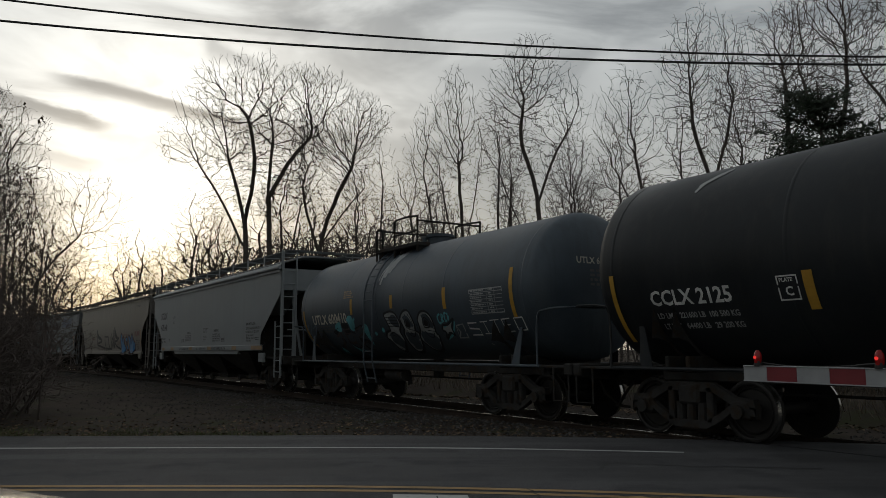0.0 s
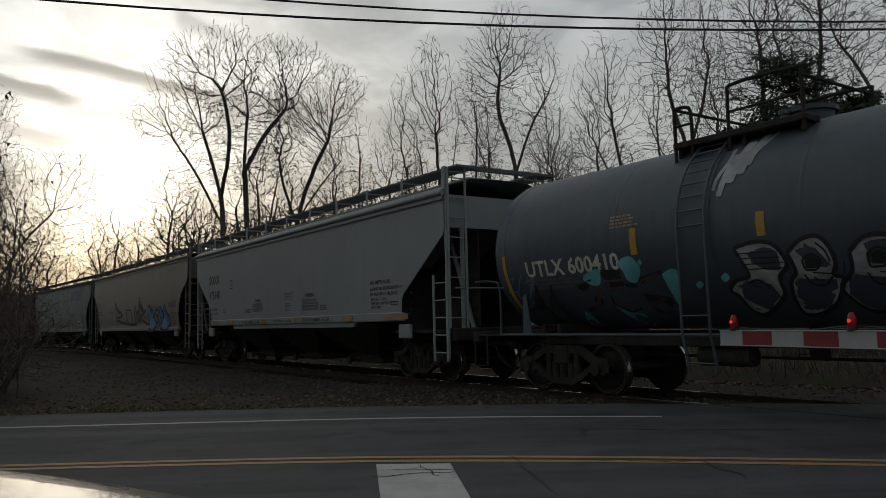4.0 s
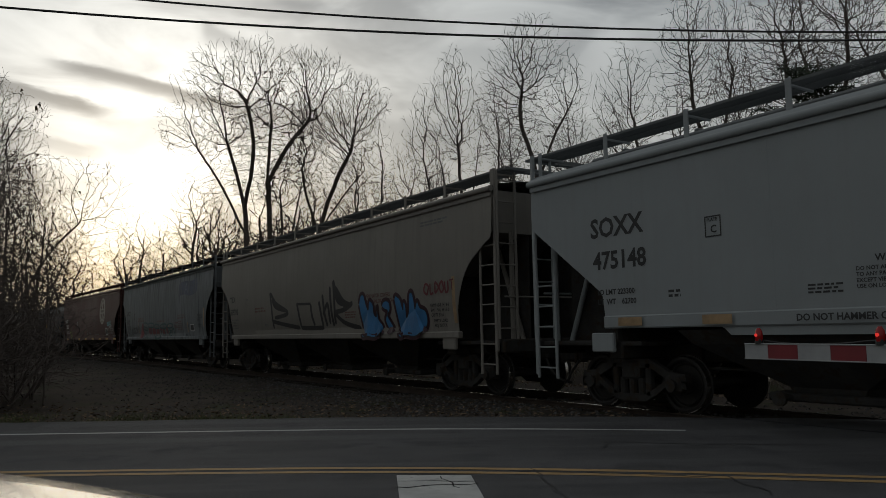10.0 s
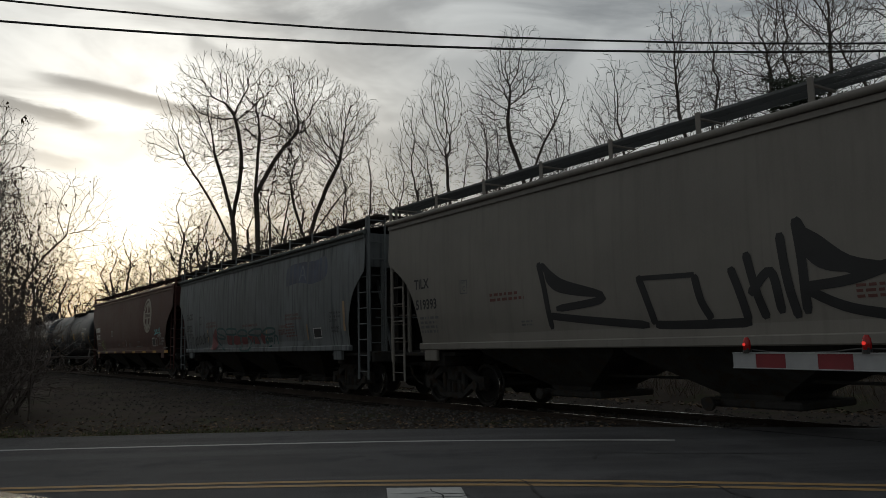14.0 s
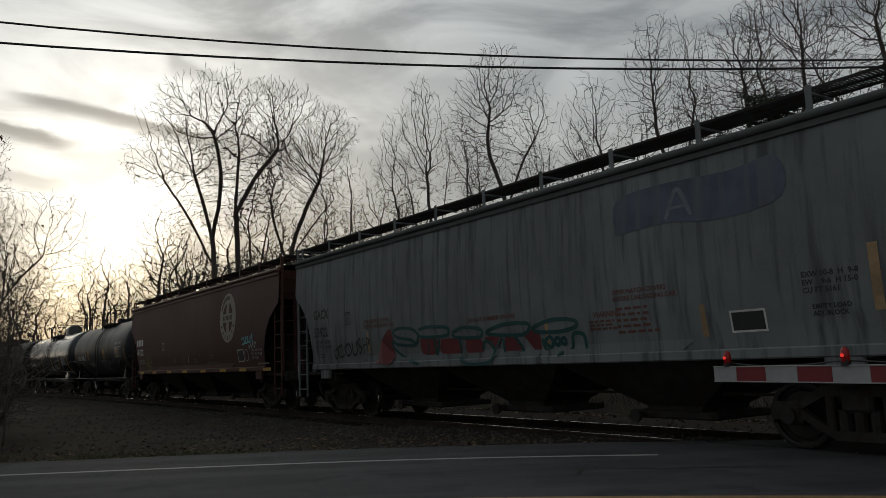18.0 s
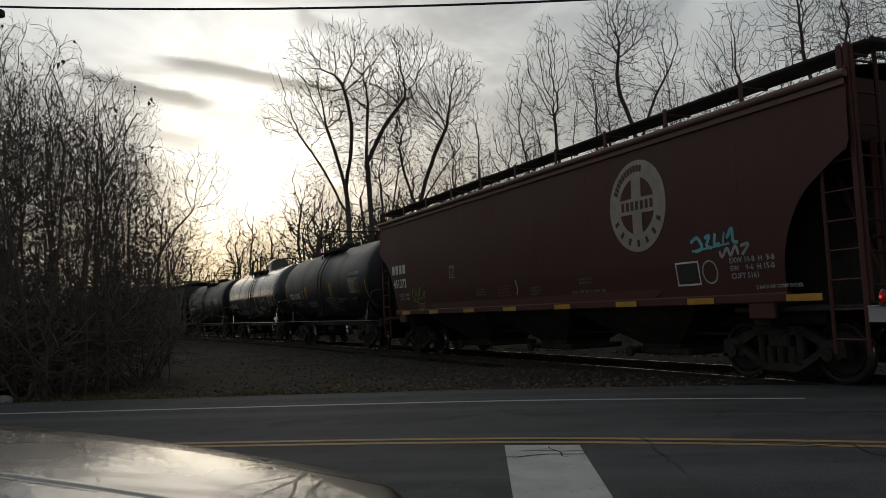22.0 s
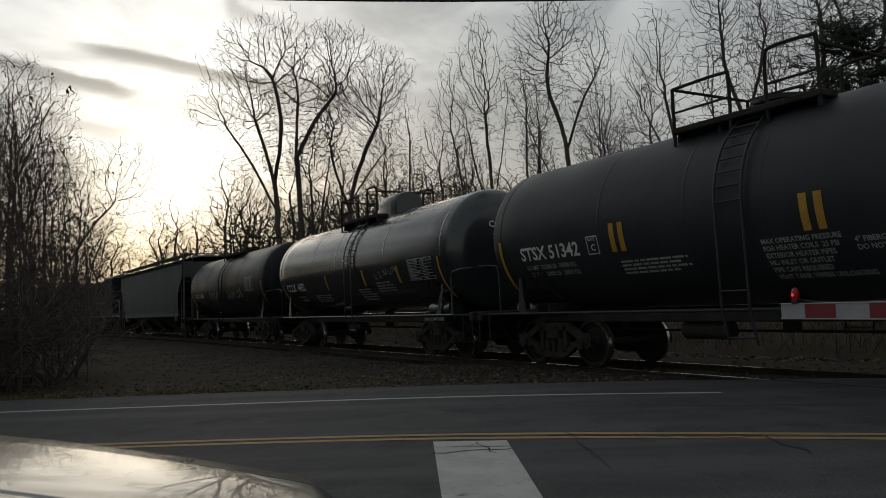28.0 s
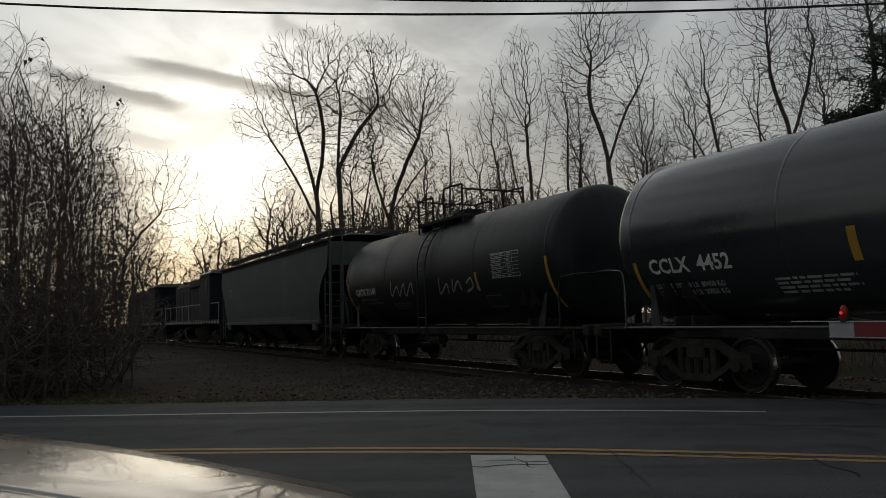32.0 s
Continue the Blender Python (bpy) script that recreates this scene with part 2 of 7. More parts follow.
LOCO = surface("locomotive_dark_paint", (0.026, 0.028, 0.034), 0.7, spec=0.15, vary=0.25, size=0.8, bump=0.05, streak=0.3, streak_color=(0.04, 0.036, 0.03))
INK_WHITE = surface("stencil_white", (0.72, 0.72, 0.70), 0.6, vary=0.25, size=4, bump=0.0)
INK_PALE = surface("stencil_faded_white", (0.38, 0.39, 0.39), 0.6, vary=0.3, size=4, bump=0.0)
INK_BLACK = surface("stencil_black", (0.03, 0.03, 0.032), 0.6, vary=0.2, size=4, bump=0.0)
INK_CREAM = surface("stencil_cream", (0.6, 0.58, 0.5), 0.6, vary=0.25, size=4, bump=0.0)
INK_FAINT = surface("stencil_worn_grey", (0.13, 0.13, 0.13), 0.6, vary=0.3, size=4, bump=0.0)
INK_BLUISH = surface("stencil_pale_blue", (0.16, 0.21, 0.27), 0.6, vary=0.3, size=4, bump=0.0)
INK_EMBLEM = surface("emblem_dusty_white", (0.37, 0.33, 0.28), 0.65, vary=0.2, size=3, bump=0.02, streak=0.3, streak_color=(0.24, 0.19, 0.16))
INK_BROWN = surface("emblem_brown", (0.06, 0.028, 0.022), 0.6, vary=0.2, size=4, bump=0.0)
INK_DULL_RED = surface("stencil_dull_red", (0.16, 0.06, 0.045), 0.6, vary=0.2, size=4, bump=0.0)
SPRAY_MAROON = surface("spray_dark_maroon", (0.045, 0.012, 0.02), 0.6, vary=0.3, size=3, bump=0.0)
MAROON_ROOF = surface("hopper_dusty_brown_roof", (0.16, 0.085, 0.07), 0.55, vary=0.2, size=0.5, bump=0.05)
TANK_GLOSS = surface("tank_fresh_black_paint", (0.030, 0.036, 0.042), 0.19, spec=0.8, vary=0.2, size=0.7, bump=0.015, coat=0.26, coat_rough=0.16, streak=0.15, streak_color=(0.035, 0.036, 0.035))
# pale colour stands in for the glint of sky on the engine roofs
ROOF_GLINT = surface("engine_roof_glint", (0.20, 0.20, 0.20), 0.35, vary=0.3, size=1.5, bump=0.05)
INK_RED = surface("stencil_red", (0.14, 0.055, 0.045), 0.6, vary=0.2, size=4, bump=0.0)
REFLECT = surface("yellow_reflective_tape", (0.50, 0.28, 0.035), 0.5, vary=0.2, size=4, bump=0.0)
REFLECT_DIRTY = surface("dusty_reflective_tape", (0.36, 0.24, 0.13), 0.6, vary=0.3, size=4, bump=0.0)
SPRAY_BLACK = surface("spray_black", (0.022, 0.022, 0.024), 0.6, vary=0.3, size=3, bump=0.0)
SPRAY_BLUE = surface("spray_blue", (0.03, 0.17, 0.38), 0.55, vary=0.25, size=2, bump=0.0)
SPRAY_HAZE = surface("spray_faded_blue", (0.085, 0.10, 0.15), 0.65, vary=0.4, size=1.2, bump=0.0, streak=0.85, streak_color=(0.13, 0.14, 0.15))
SPRAY_MIST = surface("spray_pale_blue", (0.15, 0.17, 0.20), 0.65, vary=0.4, size=2.0, bump=0.0, streak=0.6)
SPRAY_CYAN = surface("spray_cyan", (0.14, 0.45, 0.5), 0.55, vary=0.35, size=2, bump=0.0)
SPRAY_TEAL = surface("spray_teal", (0.018, 0.08, 0.08), 0.55, vary=0.3, size=2, bump=0.0)
SPRAY_RED = surface("spray_red", (0.17, 0.034, 0.04), 0.55, vary=0.3, size=2, bump=0.0)
SPRAY_SILVER = surface("spray_silver", (0.36, 0.38, 0.38), 0.5, vary=0.4, size=3, bump=0.0)
SPRAY_DUSTY = surface("spray_dull_brown", (0.10, 0.075, 0.068), 0.6, vary=0.3, size=3, bump=0.0)
DUSTY_GLASS = surface("dusty_cab_glass", (0.02, 0.021, 0.023), 0.6, spec=0.15, vary=0.3, bump=0.0)
SPRAY_LIME = surface("spray_lime", (0.22, 0.30, 0.05), 0.55, vary=0.3, size=2, bump=0.0)
GATE_RED = surface("gate_red_sheeting", (0.19, 0.018, 0.026), 0.45, vary=0.15, size=3, bump=0.03)
GATE_WHITE = surface("gate_white_sheeting", (0.34, 0.35, 0.36), 0.45, vary=0.12, size=3, bump=0.03)
LAMP_RED = surface("red_lens", (0.35, 0.01, 0.01), 0.2, vary=0.1, bump=0.0)
STONE_PALE = surface("pale_rubble_stone", (0.30, 0.29, 0.27), 0.9, vary=0.3, size=5, bump=0.4)
LAMP_GLOW = glowing("red_gate_lamp", (1.0, 0.05, 0.04), 2.0)
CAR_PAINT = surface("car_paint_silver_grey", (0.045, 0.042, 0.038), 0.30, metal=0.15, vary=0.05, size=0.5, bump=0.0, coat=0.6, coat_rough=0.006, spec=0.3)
CAR_BLACK = surface("car_black_trim", (0.02, 0.02, 0.02), 0.5, vary=0.1, bump=0.05)
CAR_GLASS = surface("car_dark_glass", (0.01, 0.011, 0.012), 0.06, vary=0.05, bump=0.0)


# ---- mesh helpers ----
class Mesh:
    """Collects points and faces, then becomes one mesh object."""

    def __init__(self):
        self.v, self.f = [], []

    def add(self, pts, faces):
        o = len(self.v)
        self.v.extend(tuple(p) for p in pts)
        self.f.extend(tuple(i + o for i in q) for q in faces)
        return self

    def box(self, x0, x1, y0, y1, z0, z1):
        return self.add([(x, y, z) for x in (x0, x1) for y in (y0, y1) for z in (z0, z1)],
                        [(0, 1, 3, 2), (4, 6, 7, 5), (0, 4, 5, 1), (2, 3, 7, 6), (0, 2, 6, 4), (1, 5, 7, 3)])

    def bar(self, x0, x1, y0, y1, z0, z1, b=0.02):
        """A box with chamfered edges."""
        c = ((x0 + x1) / 2, (y0 + y1) / 2, (z0 + z1) / 2)
        h = (abs(x1 - x0) / 2, abs(y1 - y0) / 2, abs(z1 - z0) / 2)
        b = min(b, *(0.45 * q for q in h))
        pts, faces, idx = [], [], {}
        for sx in (-1, 1):
            for sy in (-1, 1):
                for sz in (-1, 1):
                    for a in range(3):
                        s = (sx, sy, sz)
                        idx[s, a] = len(pts)
                        pts.append(tuple(c[i] + s[i] * (h[i] - (0 if i == a else b)) for i in range(3)))
        for a in range(3):
            i, j = (a + 1) % 3, (a + 2) % 3
            for s in (-1, 1):
                ring = []
                for p, q in ((-1, -1), (1, -1), (1, 1), (-1, 1)):
                    k = [0, 0, 0]
                    k[a], k[i], k[j] = s, p, q
                    ring.append(idx[tuple(k), a])
                faces.append(tuple(ring if s > 0 else ring[::-1]))
            for p in (-1, 1):
                for q in (-1, 1):
                    k0, k1 = [0, 0, 0], [0, 0, 0]
                    k0[a], k1[a] = -1, 1
                    k0[i] = k1[i] = p
                    k0[j] = k1[j] = q
                    r = [idx[tuple(k0), i], idx[tuple(k1), i], idx[tuple(k1), j], idx[tuple(k0), j]]
                    faces.append(tuple(r if p * q > 0 else r[::-1]))
        for sx in (-1, 1):
            for sy in (-1, 1):
                for sz in (-1, 1):
                    r = [idx[(sx, sy, sz), a] for a in range(3)]
                    faces.append(tuple(r if sx * sy * sz > 0 else r[::-1]))
        return self.add(pts, faces)

    def tube(self, pts, r, n=6, r1=None, caps=True):
        """A round bar along a run of points."""
        pts = [Vector(p) for p in pts]
        m = len(pts)
        rings = []
        side = None
        for i, p in enumerate(pts):
            d = (pts[min(i + 1, m - 1)] - pts[max(i - 1, 0)]).normalized()
            if side is None or abs(side.dot(d)) > 0.95:
                side = d.orthogonal().normalized()
            side = (side - d * side.dot(d)).normalized()
            other = d.cross(side)
            rr = r[i] if isinstance(r, list) else r if r1 is None else r + (r1 - r) * i / (m - 1)
            rings.append([p + (side * math.cos(2 * math.pi * k / n) + other * math.sin(2 * math.pi * k / n)) * rr for k in range(n)])
        return self.loft(rings, True, caps)

    def loft(self, rings, closed=True, caps=True):
        n = len(rings[0])
        faces = []
        for i in range(len(rings) - 1):
            for k in range(n if closed else n - 1):
                a, b = i * n + k, i * n + (k + 1) % n
                faces.append((a, b, b + n, a + n))
        if caps and closed:
            faces.append(tuple(range(n - 1, -1, -1)))
            faces.append(tuple(range((len(rings) - 1) * n, len(rings) * n)))
        return self.add([p for r in rings for p in r], faces)

    def disc_y(self, x, z, y0, y1, r, n=20, r1=None):
        r1 = r if r1 is None else r1
        ring = lambda y, q: [(x + q * math.cos(2 * math.pi * k / n), y, z + q * math.sin(2 * math.pi * k / n)) for k in range(n)]
        return self.loft([ring(y0, r), ring(y1, r1)])

    def data(self, name, smooth=35.0):
        me = bpy.data.meshes.new(name)
        me.from_pydata(self.v, [], self.f)
        me.update()
        if smooth:
            me.shade_smooth()
            me.set_sharp_from_angle(angle=radians(smooth))
        return me


def part(name, mesh, material, parent=None, label="", smooth=35.0, at=None):
    """Links a mesh as one object, under a thing or a part."""
    me = mesh.data(name, smooth) if isinstance(mesh, Mesh) else mesh
    if material and not me.materials:
        me.materials.append(material)
    ob = new(name, me)
    if parent:
        ob.parent = parent
    if at is not None:
        ob.matrix_basis = at
    if label:
        ob["label"] = label
    return ob


def thing(name, label, category, group="", kind="", at=None):
    ob = new(name)
    ob.empty_display_size = 0.2
    if at is not None:
        ob.matrix_basis = at
    return tagged(ob, label, category, group, kind)


# ---- the line of the track: s runs towards the crossing, 0 near it ----
TRACK_U = np.linspace(-60, 400, 1841)
_turn = 0.58419 - 0.001622 * TRACK_U + 3.6858e-5 * TRACK_U**2
_turn = np.where(TRACK_U > 120, 0.58419 - 0.001622 * 120 + 3.6858e-5 * 120**2 + 0.0072 * (TRACK_U - 120) * np.exp(-(TRACK_U - 120) / 120), _turn)
_turn = np.where(TRACK_U < 0, 0.58419 - 0.001622 * TRACK_U, _turn)
_step = TRACK_U[1] - TRACK_U[0]
_tx = np.concatenate([[0], np.cumsum(-(np.sin(_turn[1:]) + np.sin(_turn[:-1])) / 2 * _step)])
_ty = np.concatenate([[0], np.cumsum((np.cos(_turn[1:]) + np.cos(_turn[:-1])) / 2 * _step)])
_tx += 10.137 - np.interp(0, TRACK_U, _tx)
_ty += 4.400 - np.interp(0, TRACK_U, _ty)


def on_track(s):
    """The centre of the track at s, and the turn of its far direction, to the left from +y."""
    return float(np.interp(-s, TRACK_U, _tx)), float(np.interp(-s, TRACK_U, _ty)), float(np.interp(-s, TRACK_U, _turn))


def beside(s, away, z=0.0):
    x, y, t = on_track(s)
    return Vector((x + away * math.cos(t), y + away * math.sin(t), z))


TRAVEL = [0.05, 2.5, 5.22, 8.03, 10.72, 13.6, 16.82, 20.14, 23.44, 26.78, 30.19, 33.68, 37.26, 40.82, 44.43, 47.93, 51.38, 54.89, 58.6, 62.17, 65.95, 69.73, 73.5, 77.47, 81.41, 85.39, 89.44, 93.52, 97.68, 101.95, 106.11, 110.35, 114.59]


def travelled(t):
    """Metres that the train has rolled by t seconds."""
    i = min(max(int(t), 0), 31)
    f = t - i
    g = lambda k: TRAVEL[k] if 0 <= k <= 32 else (2 * TRAVEL[0] - TRAVEL[1] if k < 0 else 2 * TRAVEL[32] - TRAVEL[31])
    a, b, c, d = g(i - 1), g(i), g(i + 1), g(i + 2)
    return b + 0.5 * f * (c - a + f * (2 * a - 5 * b + 4 * c - d + f * (3 * (b - c) + d - a)))


# ---- ground and road ----
CENTRE = [(-160, 16.0), (-60, 9.6), (-20, 8.45), (-8, 8.22), (-4, 8.15), (-1.9, 8.12), (0, 7.98), (1.6, 7.67), (3.3, 7.27), (6, 6.5), (10, 5.1), (20, 1.2), (60, -16), (160, -60)]


def centre_y(x):
    """The road's middle, smoothed."""
    xs, ys = zip(*CENTRE)
    w = 1.2 + 0.1 * abs(x)
    return float(np.mean([np.interp(x + d * w, xs, ys) for d in (-1, -0.5, 0, 0.5, 1)]))


def road_at(x, off, z=0.0):
    d = 0.2
    k = (centre_y(x + d) - centre_y(x - d)) / (2 * d)
    q = math.hypot(1, k)
    return (x - off * k / q, centre_y(x) + off / q, z)


ROAD_X = sorted({round(v, 2) for v in [*np.arange(-16, 14, 0.5), *np.arange(-60, -16, 2.0), *np.arange(14, 60, 2.0), *np.arange(-150, -60, 10.0), *np.arange(60, 151, 10.0)]})


def ribbon(a, b, z, x0=-150, x1=150, thick=0.0, jitter=0.0):
    m = Mesh()
    xs = [x for x in ROAD_X if x0 <= x <= x1]
    if xs[0] > x0:
        xs = [x0] + xs
    if xs[-1] < x1:
        xs.append(x1)
    rnd = random.Random(7)
    rings = []
    for x in xs:
        ja, jb = rnd.uniform(-jitter, jitter), rnd.uniform(-jitter, jitter)
        pa, pb = road_at(x, a + ja, z), road_at(x, b + jb, z)
        ring = [pa, pb]
        if thick:
            ring = [(pa[0], pa[1], z - thick), pa, pb, (pb[0], pb[1], z - thick)]
        rings.append(ring)
    return m.loft(rings, bool(thick), bool(thick))


def ground_height(x, y):
    off = y - centre_y(x)
    n = noise.noise((x * 0.23, y * 0.23, 0)) * 0.05 + noise.noise((x * 0.9, y * 0.9, 3)) * 0.02
    far = min(1.0, max(0.0, (abs(off) - 5.5) / 10))
    return -0.09 + n * (0.3 + far) - 0.12 * far


def make_ground():
    g = thing("ground", "dark winter soil with thin grass and leaf litter", "ground", kind="structure")
    xs = np.unique(np.concatenate([np.arange(-40, 40.1, 0.8), np.linspace(-120, -40, 16), np.linspace(40, 120, 16), [-1800, -900, -400, -220, 220, 400, 900, 1800]]))
    ys = np.unique(np.concatenate([np.arange(-6, 60.1, 0.8), np.linspace(60, 140, 16), [-1800, -700, -200, -60, -20, 200, 400, 900, 1800]]))
    m = Mesh()
    pts = [(x, y, ground_height(x, y)) for y in ys for x in xs]
    nx = len(xs)
    m.add(pts, [(j * nx + i, j * nx + i + 1, (j + 1) * nx + i + 1, (j + 1) * nx + i) for j in range(len(ys) - 1) for i in range(nx - 1)])
    part("soil", m, DIRT, g, smooth=80)

    r = thing("road", "worn dark asphalt two-lane road crossing the railway", "road", kind="structure")
    part("asphalt", ribbon(-9.5, 4.75, 0.0, thick=0.2, jitter=0.05), ASPHALT, r)
    part("edge_line", ribbon(3.08, 3.19, 0.004, -150, 2.52), LINE_WHITE, r, "thin white edge line")
    for a in (0.0, -0.22):
        part("centre_line", ribbon(a - 0.055, a + 0.055, 0.004), LINE_YELLOW, r, "worn yellow centre line")
    bar = Mesh()
    c = [(-0.43, 7.60), (0.28, 7.53), (0.47, 4.6), (-0.20, 4.6)]
    for k in range(8):
        f0, f1 = k / 8, (k + 1) / 8
        e = lambda f, s: (c[0][0] + (c[3][0] - c[0][0]) * f, c[0][1] + (c[3][1] - c[0][1]) * f) if s == 0 else (c[1][0] + (c[2][0] - c[1][0]) * f, c[1][1] + (c[2][1] - c[1][1]) * f)
        q = [e(f0, 0), e(f0, 1), e(f1, 1), e(f1, 0)]
        bar.add([(x, y, 0.004) for x, y in q], [(0, 1, 2, 3)])
    part("stop_line", bar, LINE_WHITE, r, "broad cracked white stop line")
    rnd = random.Random(3)
    cracks = [((-0.42, 7.28), (0.33, 7.2), 0.015), ((-0.4, 7.0), (0.36, 7.12), 0.02), ((-0.02, 7.5), (0.12, 6.9), 0.012),
              ((1.9, 9.6), (2.9, 9.3), 0.03), ((2.9, 9.3), (4.4, 9.0), 0.03), ((2.0, 9.6), (1.9, 9.1), 0.03), ((0.7, 7.75), (2.6, 7.2), 0.02), ((2.6, 7.2), (2.7, 6.4), 0.02), ((-5.5, 9.6), (1.0, 9.3), 0.012), ((0.9, 7.85), (1.0, 6.2), 0.015)]
    for (ax, ay), (bx, by), w in cracks:
        m = Mesh()
        n = max(4, int(math.hypot(bx - ax, by - ay) / 0.12))
        ring = []
        for i in range(n + 1):
            f = i / n
            jx, jy = rnd.uniform(-0.04, 0.04), rnd.uniform(-0.04, 0.04)
            d = Vector((bx - ax, by - ay, 0)).normalized()
            p = Vector((ax + (bx - ax) * f + jx, ay + (by - ay) * f + jy, 0.007))
            q = Vector((-d.y, d.x, 0)) * w * rnd.uniform(0.3, 0.7)
            ring.append([p - q, p + q])
        part("crack", m.loft(ring, False), CRACK, r)


def make_track():
    t = thing("railway_track", "single curved railway track with rusty steel rails on dark ballast", "railway track", kind="structure")
    ss = list(np.arange(36, -120, -1.0)) + list(np.arange(-120, -300, -3.0))
    bed = Mesh()
    bed.loft([[beside(s, -2.9, -0.42), beside(s, -1.75, -0.2 if s < -8 or s > 6 else -0.03), beside(s, 1.75, -0.2 if s < -8 or s > 6 else -0.03), beside(s, 2.9, -0.42)] for s in ss], False)
    part("ballast_bed", bed, BALLAST, t, "dark gravel ballast", smooth=20)
    for side in (-1, 1):
        a = side * 0.7525
        prof = [(-0.07, -0.17), (-0.07, -0.155), (-0.012, -0.13), (-0.012, -0.04), (-0.036, -0.03), (-0.036, -0.006), (0.036, -0.006), (0.036, -0.03), (0.012, -0.04), (0.012, -0.13), (0.07, -0.155), (0.07, -0.17)]
        m = Mesh().loft([[beside(s, a + q, z) for q, z in prof] for s in ss], True, False)
        part("rail", m, RAIL, t, "rusty steel rail", smooth=25)
        m = Mesh().loft([[beside(s, a + q, z) for q, z in ((-0.034, -0.006), (-0.028, 0.0), (0.028, 0.0), (0.034, -0.006))] for s in ss], False)
        part("rail_head", m, RAIL_TOP, t, "polished rail head", smooth=0)
    tie = Mesh().bar(-0.115, 0.115, -1.3, 1.3, -0.32, -0.165, 0.015).data("tie", 0)
    tie.materials.append(TIE)
    rest = Mesh()
    rnd = random.Random(17)
    for s in np.arange(34, -250, -0.54):
        if -6.0 < s < 4.5:
            continue
        x, y, th = on_track(s)
        if 16 > s > -125:
            part("tie", tie, None, t, at=Matrix.Translation((x, y, rnd.uniform(-0.012, 0.01))) @ Matrix.Rotation(th - math.pi / 2 + rnd.uniform(-0.02, 0.02), 4, "Z"))
        else:
            f = Vector((math.sin(th), -math.cos(th), 0)) * 0.115
            w = Vector((math.cos(th), math.sin(th), 0)) * 1.3
            c = Vector((x, y, -0.165))
            rest.add([c - f - w, c + f - w, c + f + w, c - f + w], [(0, 1, 2, 3)])
    tagged(part("distant_ties", rest, TIE, t, smooth=0), kind="stuff")
    pan = Mesh()
    for a0, a1 in ((-2.3, -0.84), (-0.66, 0.66), (0.84, 2.3)):
        for s in np.arange(4.2, -5.7, -1.2):
            q = [beside(s, a0, -0.012), beside(s - 1.18, a0, -0.012), beside(s - 1.18, a1, -0.012), beside(s, a1, -0.012)]
            pan.add(q + [p - Vector((0, 0, 0.16)) for p in q], [(0, 1, 2, 3), (0, 4, 5, 1), (1, 5, 6, 2), (2, 6, 7, 3), (3, 7, 4, 0)])
    part("crossing_panel", pan, ASPHALT, t, "dark crossing panels between the rails", smooth=0)


make_ground()
make_track()


# ---- lettering and paint on a side ----
class Side:
    """The near side of a car as a sheet: maps (x along, z up) to a place on it."""

    def __init__(self, depth, shift=0.0):
        self.depth, self.shift = depth, shift

    def at(self, x, z, lift=0.006):
        x += self.shift
        return (x, -self.depth(x, z) - lift, z)


def letters(side, text, x, z, size, material, car, name="lettering", wide=1.0, lift=0.006, slant=0.0, thin=0.0):
    """Words painted on a side, from their lower left corner."""
    if "\n" in text:
        for k, line in enumerate(text.split("\n")):
            letters(side, line, x, z - 1.37 * size * 1.05 * k, size, material, car, name, wide, lift, slant, thin)
        return
    cu = bpy.data.curves.new("words", "FONT")
    cu.body, cu.size, cu.resolution_u, cu.offset = text, size * 1.37, 2, size * 0.035
    ob = new("words", cu)
    me = bpy.data.meshes.new_from_object(ob)
    bpy.data.objects.remove(ob)
    m = Mesh()
    m.add([side.at(x + v.co.x * wide, z + v.co.y + slant * v.co.x, lift) for v in me.vertices], [tuple(p.vertices) for p in me.polygons])
    bpy.data.meshes.remove(me)
    ob = part(name, m, material, car, smooth=0)
    if size < 0.2:
        tagged(ob, kind="stuff")


def bars(side, x, z, w, h, rows, material, car, name="small_print", seed=1, lift=0.006, gap=0.45):
    """Print too small to read: short bars in rows."""
    rnd = random.Random(seed)
    step = h / rows
    for r in range(rows):
        m = Mesh()
        z1 = z + h - r * step
        z0 = z1 - step * (1 - gap)
        end = w * rnd.uniform(0.7, 1.0)
        a = 0.0
        while a < end:
            b = min(end, a + rnd.uniform(0.12, 0.4) * max(0.3, w * 0.5))
            m.add([side.at(x + a, z0, lift), side.at(x + b, z0, lift), side.at(x + b, z1, lift), side.at(x + a, z1, lift)], [(0, 1, 2, 3)])
            a = b + step * 0.5
        tagged(part(name, m, material, car, smooth=0), kind="stuff")


def frame_mark(side, x, z, w, h, t, material, car, name="stencil_frame", lift=0.006):
    m = Mesh()
    for x0, x1, z0, z1 in ((x, x + w, z, z + t), (x, x + w, z + h - t, z + h), (x, x + t, z + t, z + h - t), (x + w - t, x + w, z + t, z + h - t)):
        m.add([side.at(x0, z0, lift), side.at(x1, z0, lift), side.at(x1, z1, lift), side.at(x0, z1, lift)], [(0, 1, 2, 3)])
    return part(name, m, material, car, smooth=0)


def patch(side, x0, x1, z0, z1, material, car, name="reflector", lift=0.006, tilt=0.0, n=4):
    m = Mesh()
    ring = [[side.at(x0 + tilt * i / n, z0 + (z1 - z0) * i / n, lift), side.at(x1 + tilt * i / n, z0 + (z1 - z0) * i / n, lift)] for i in range(n + 1)]
    return part(name, m.loft(ring, False), material, car, smooth=0)


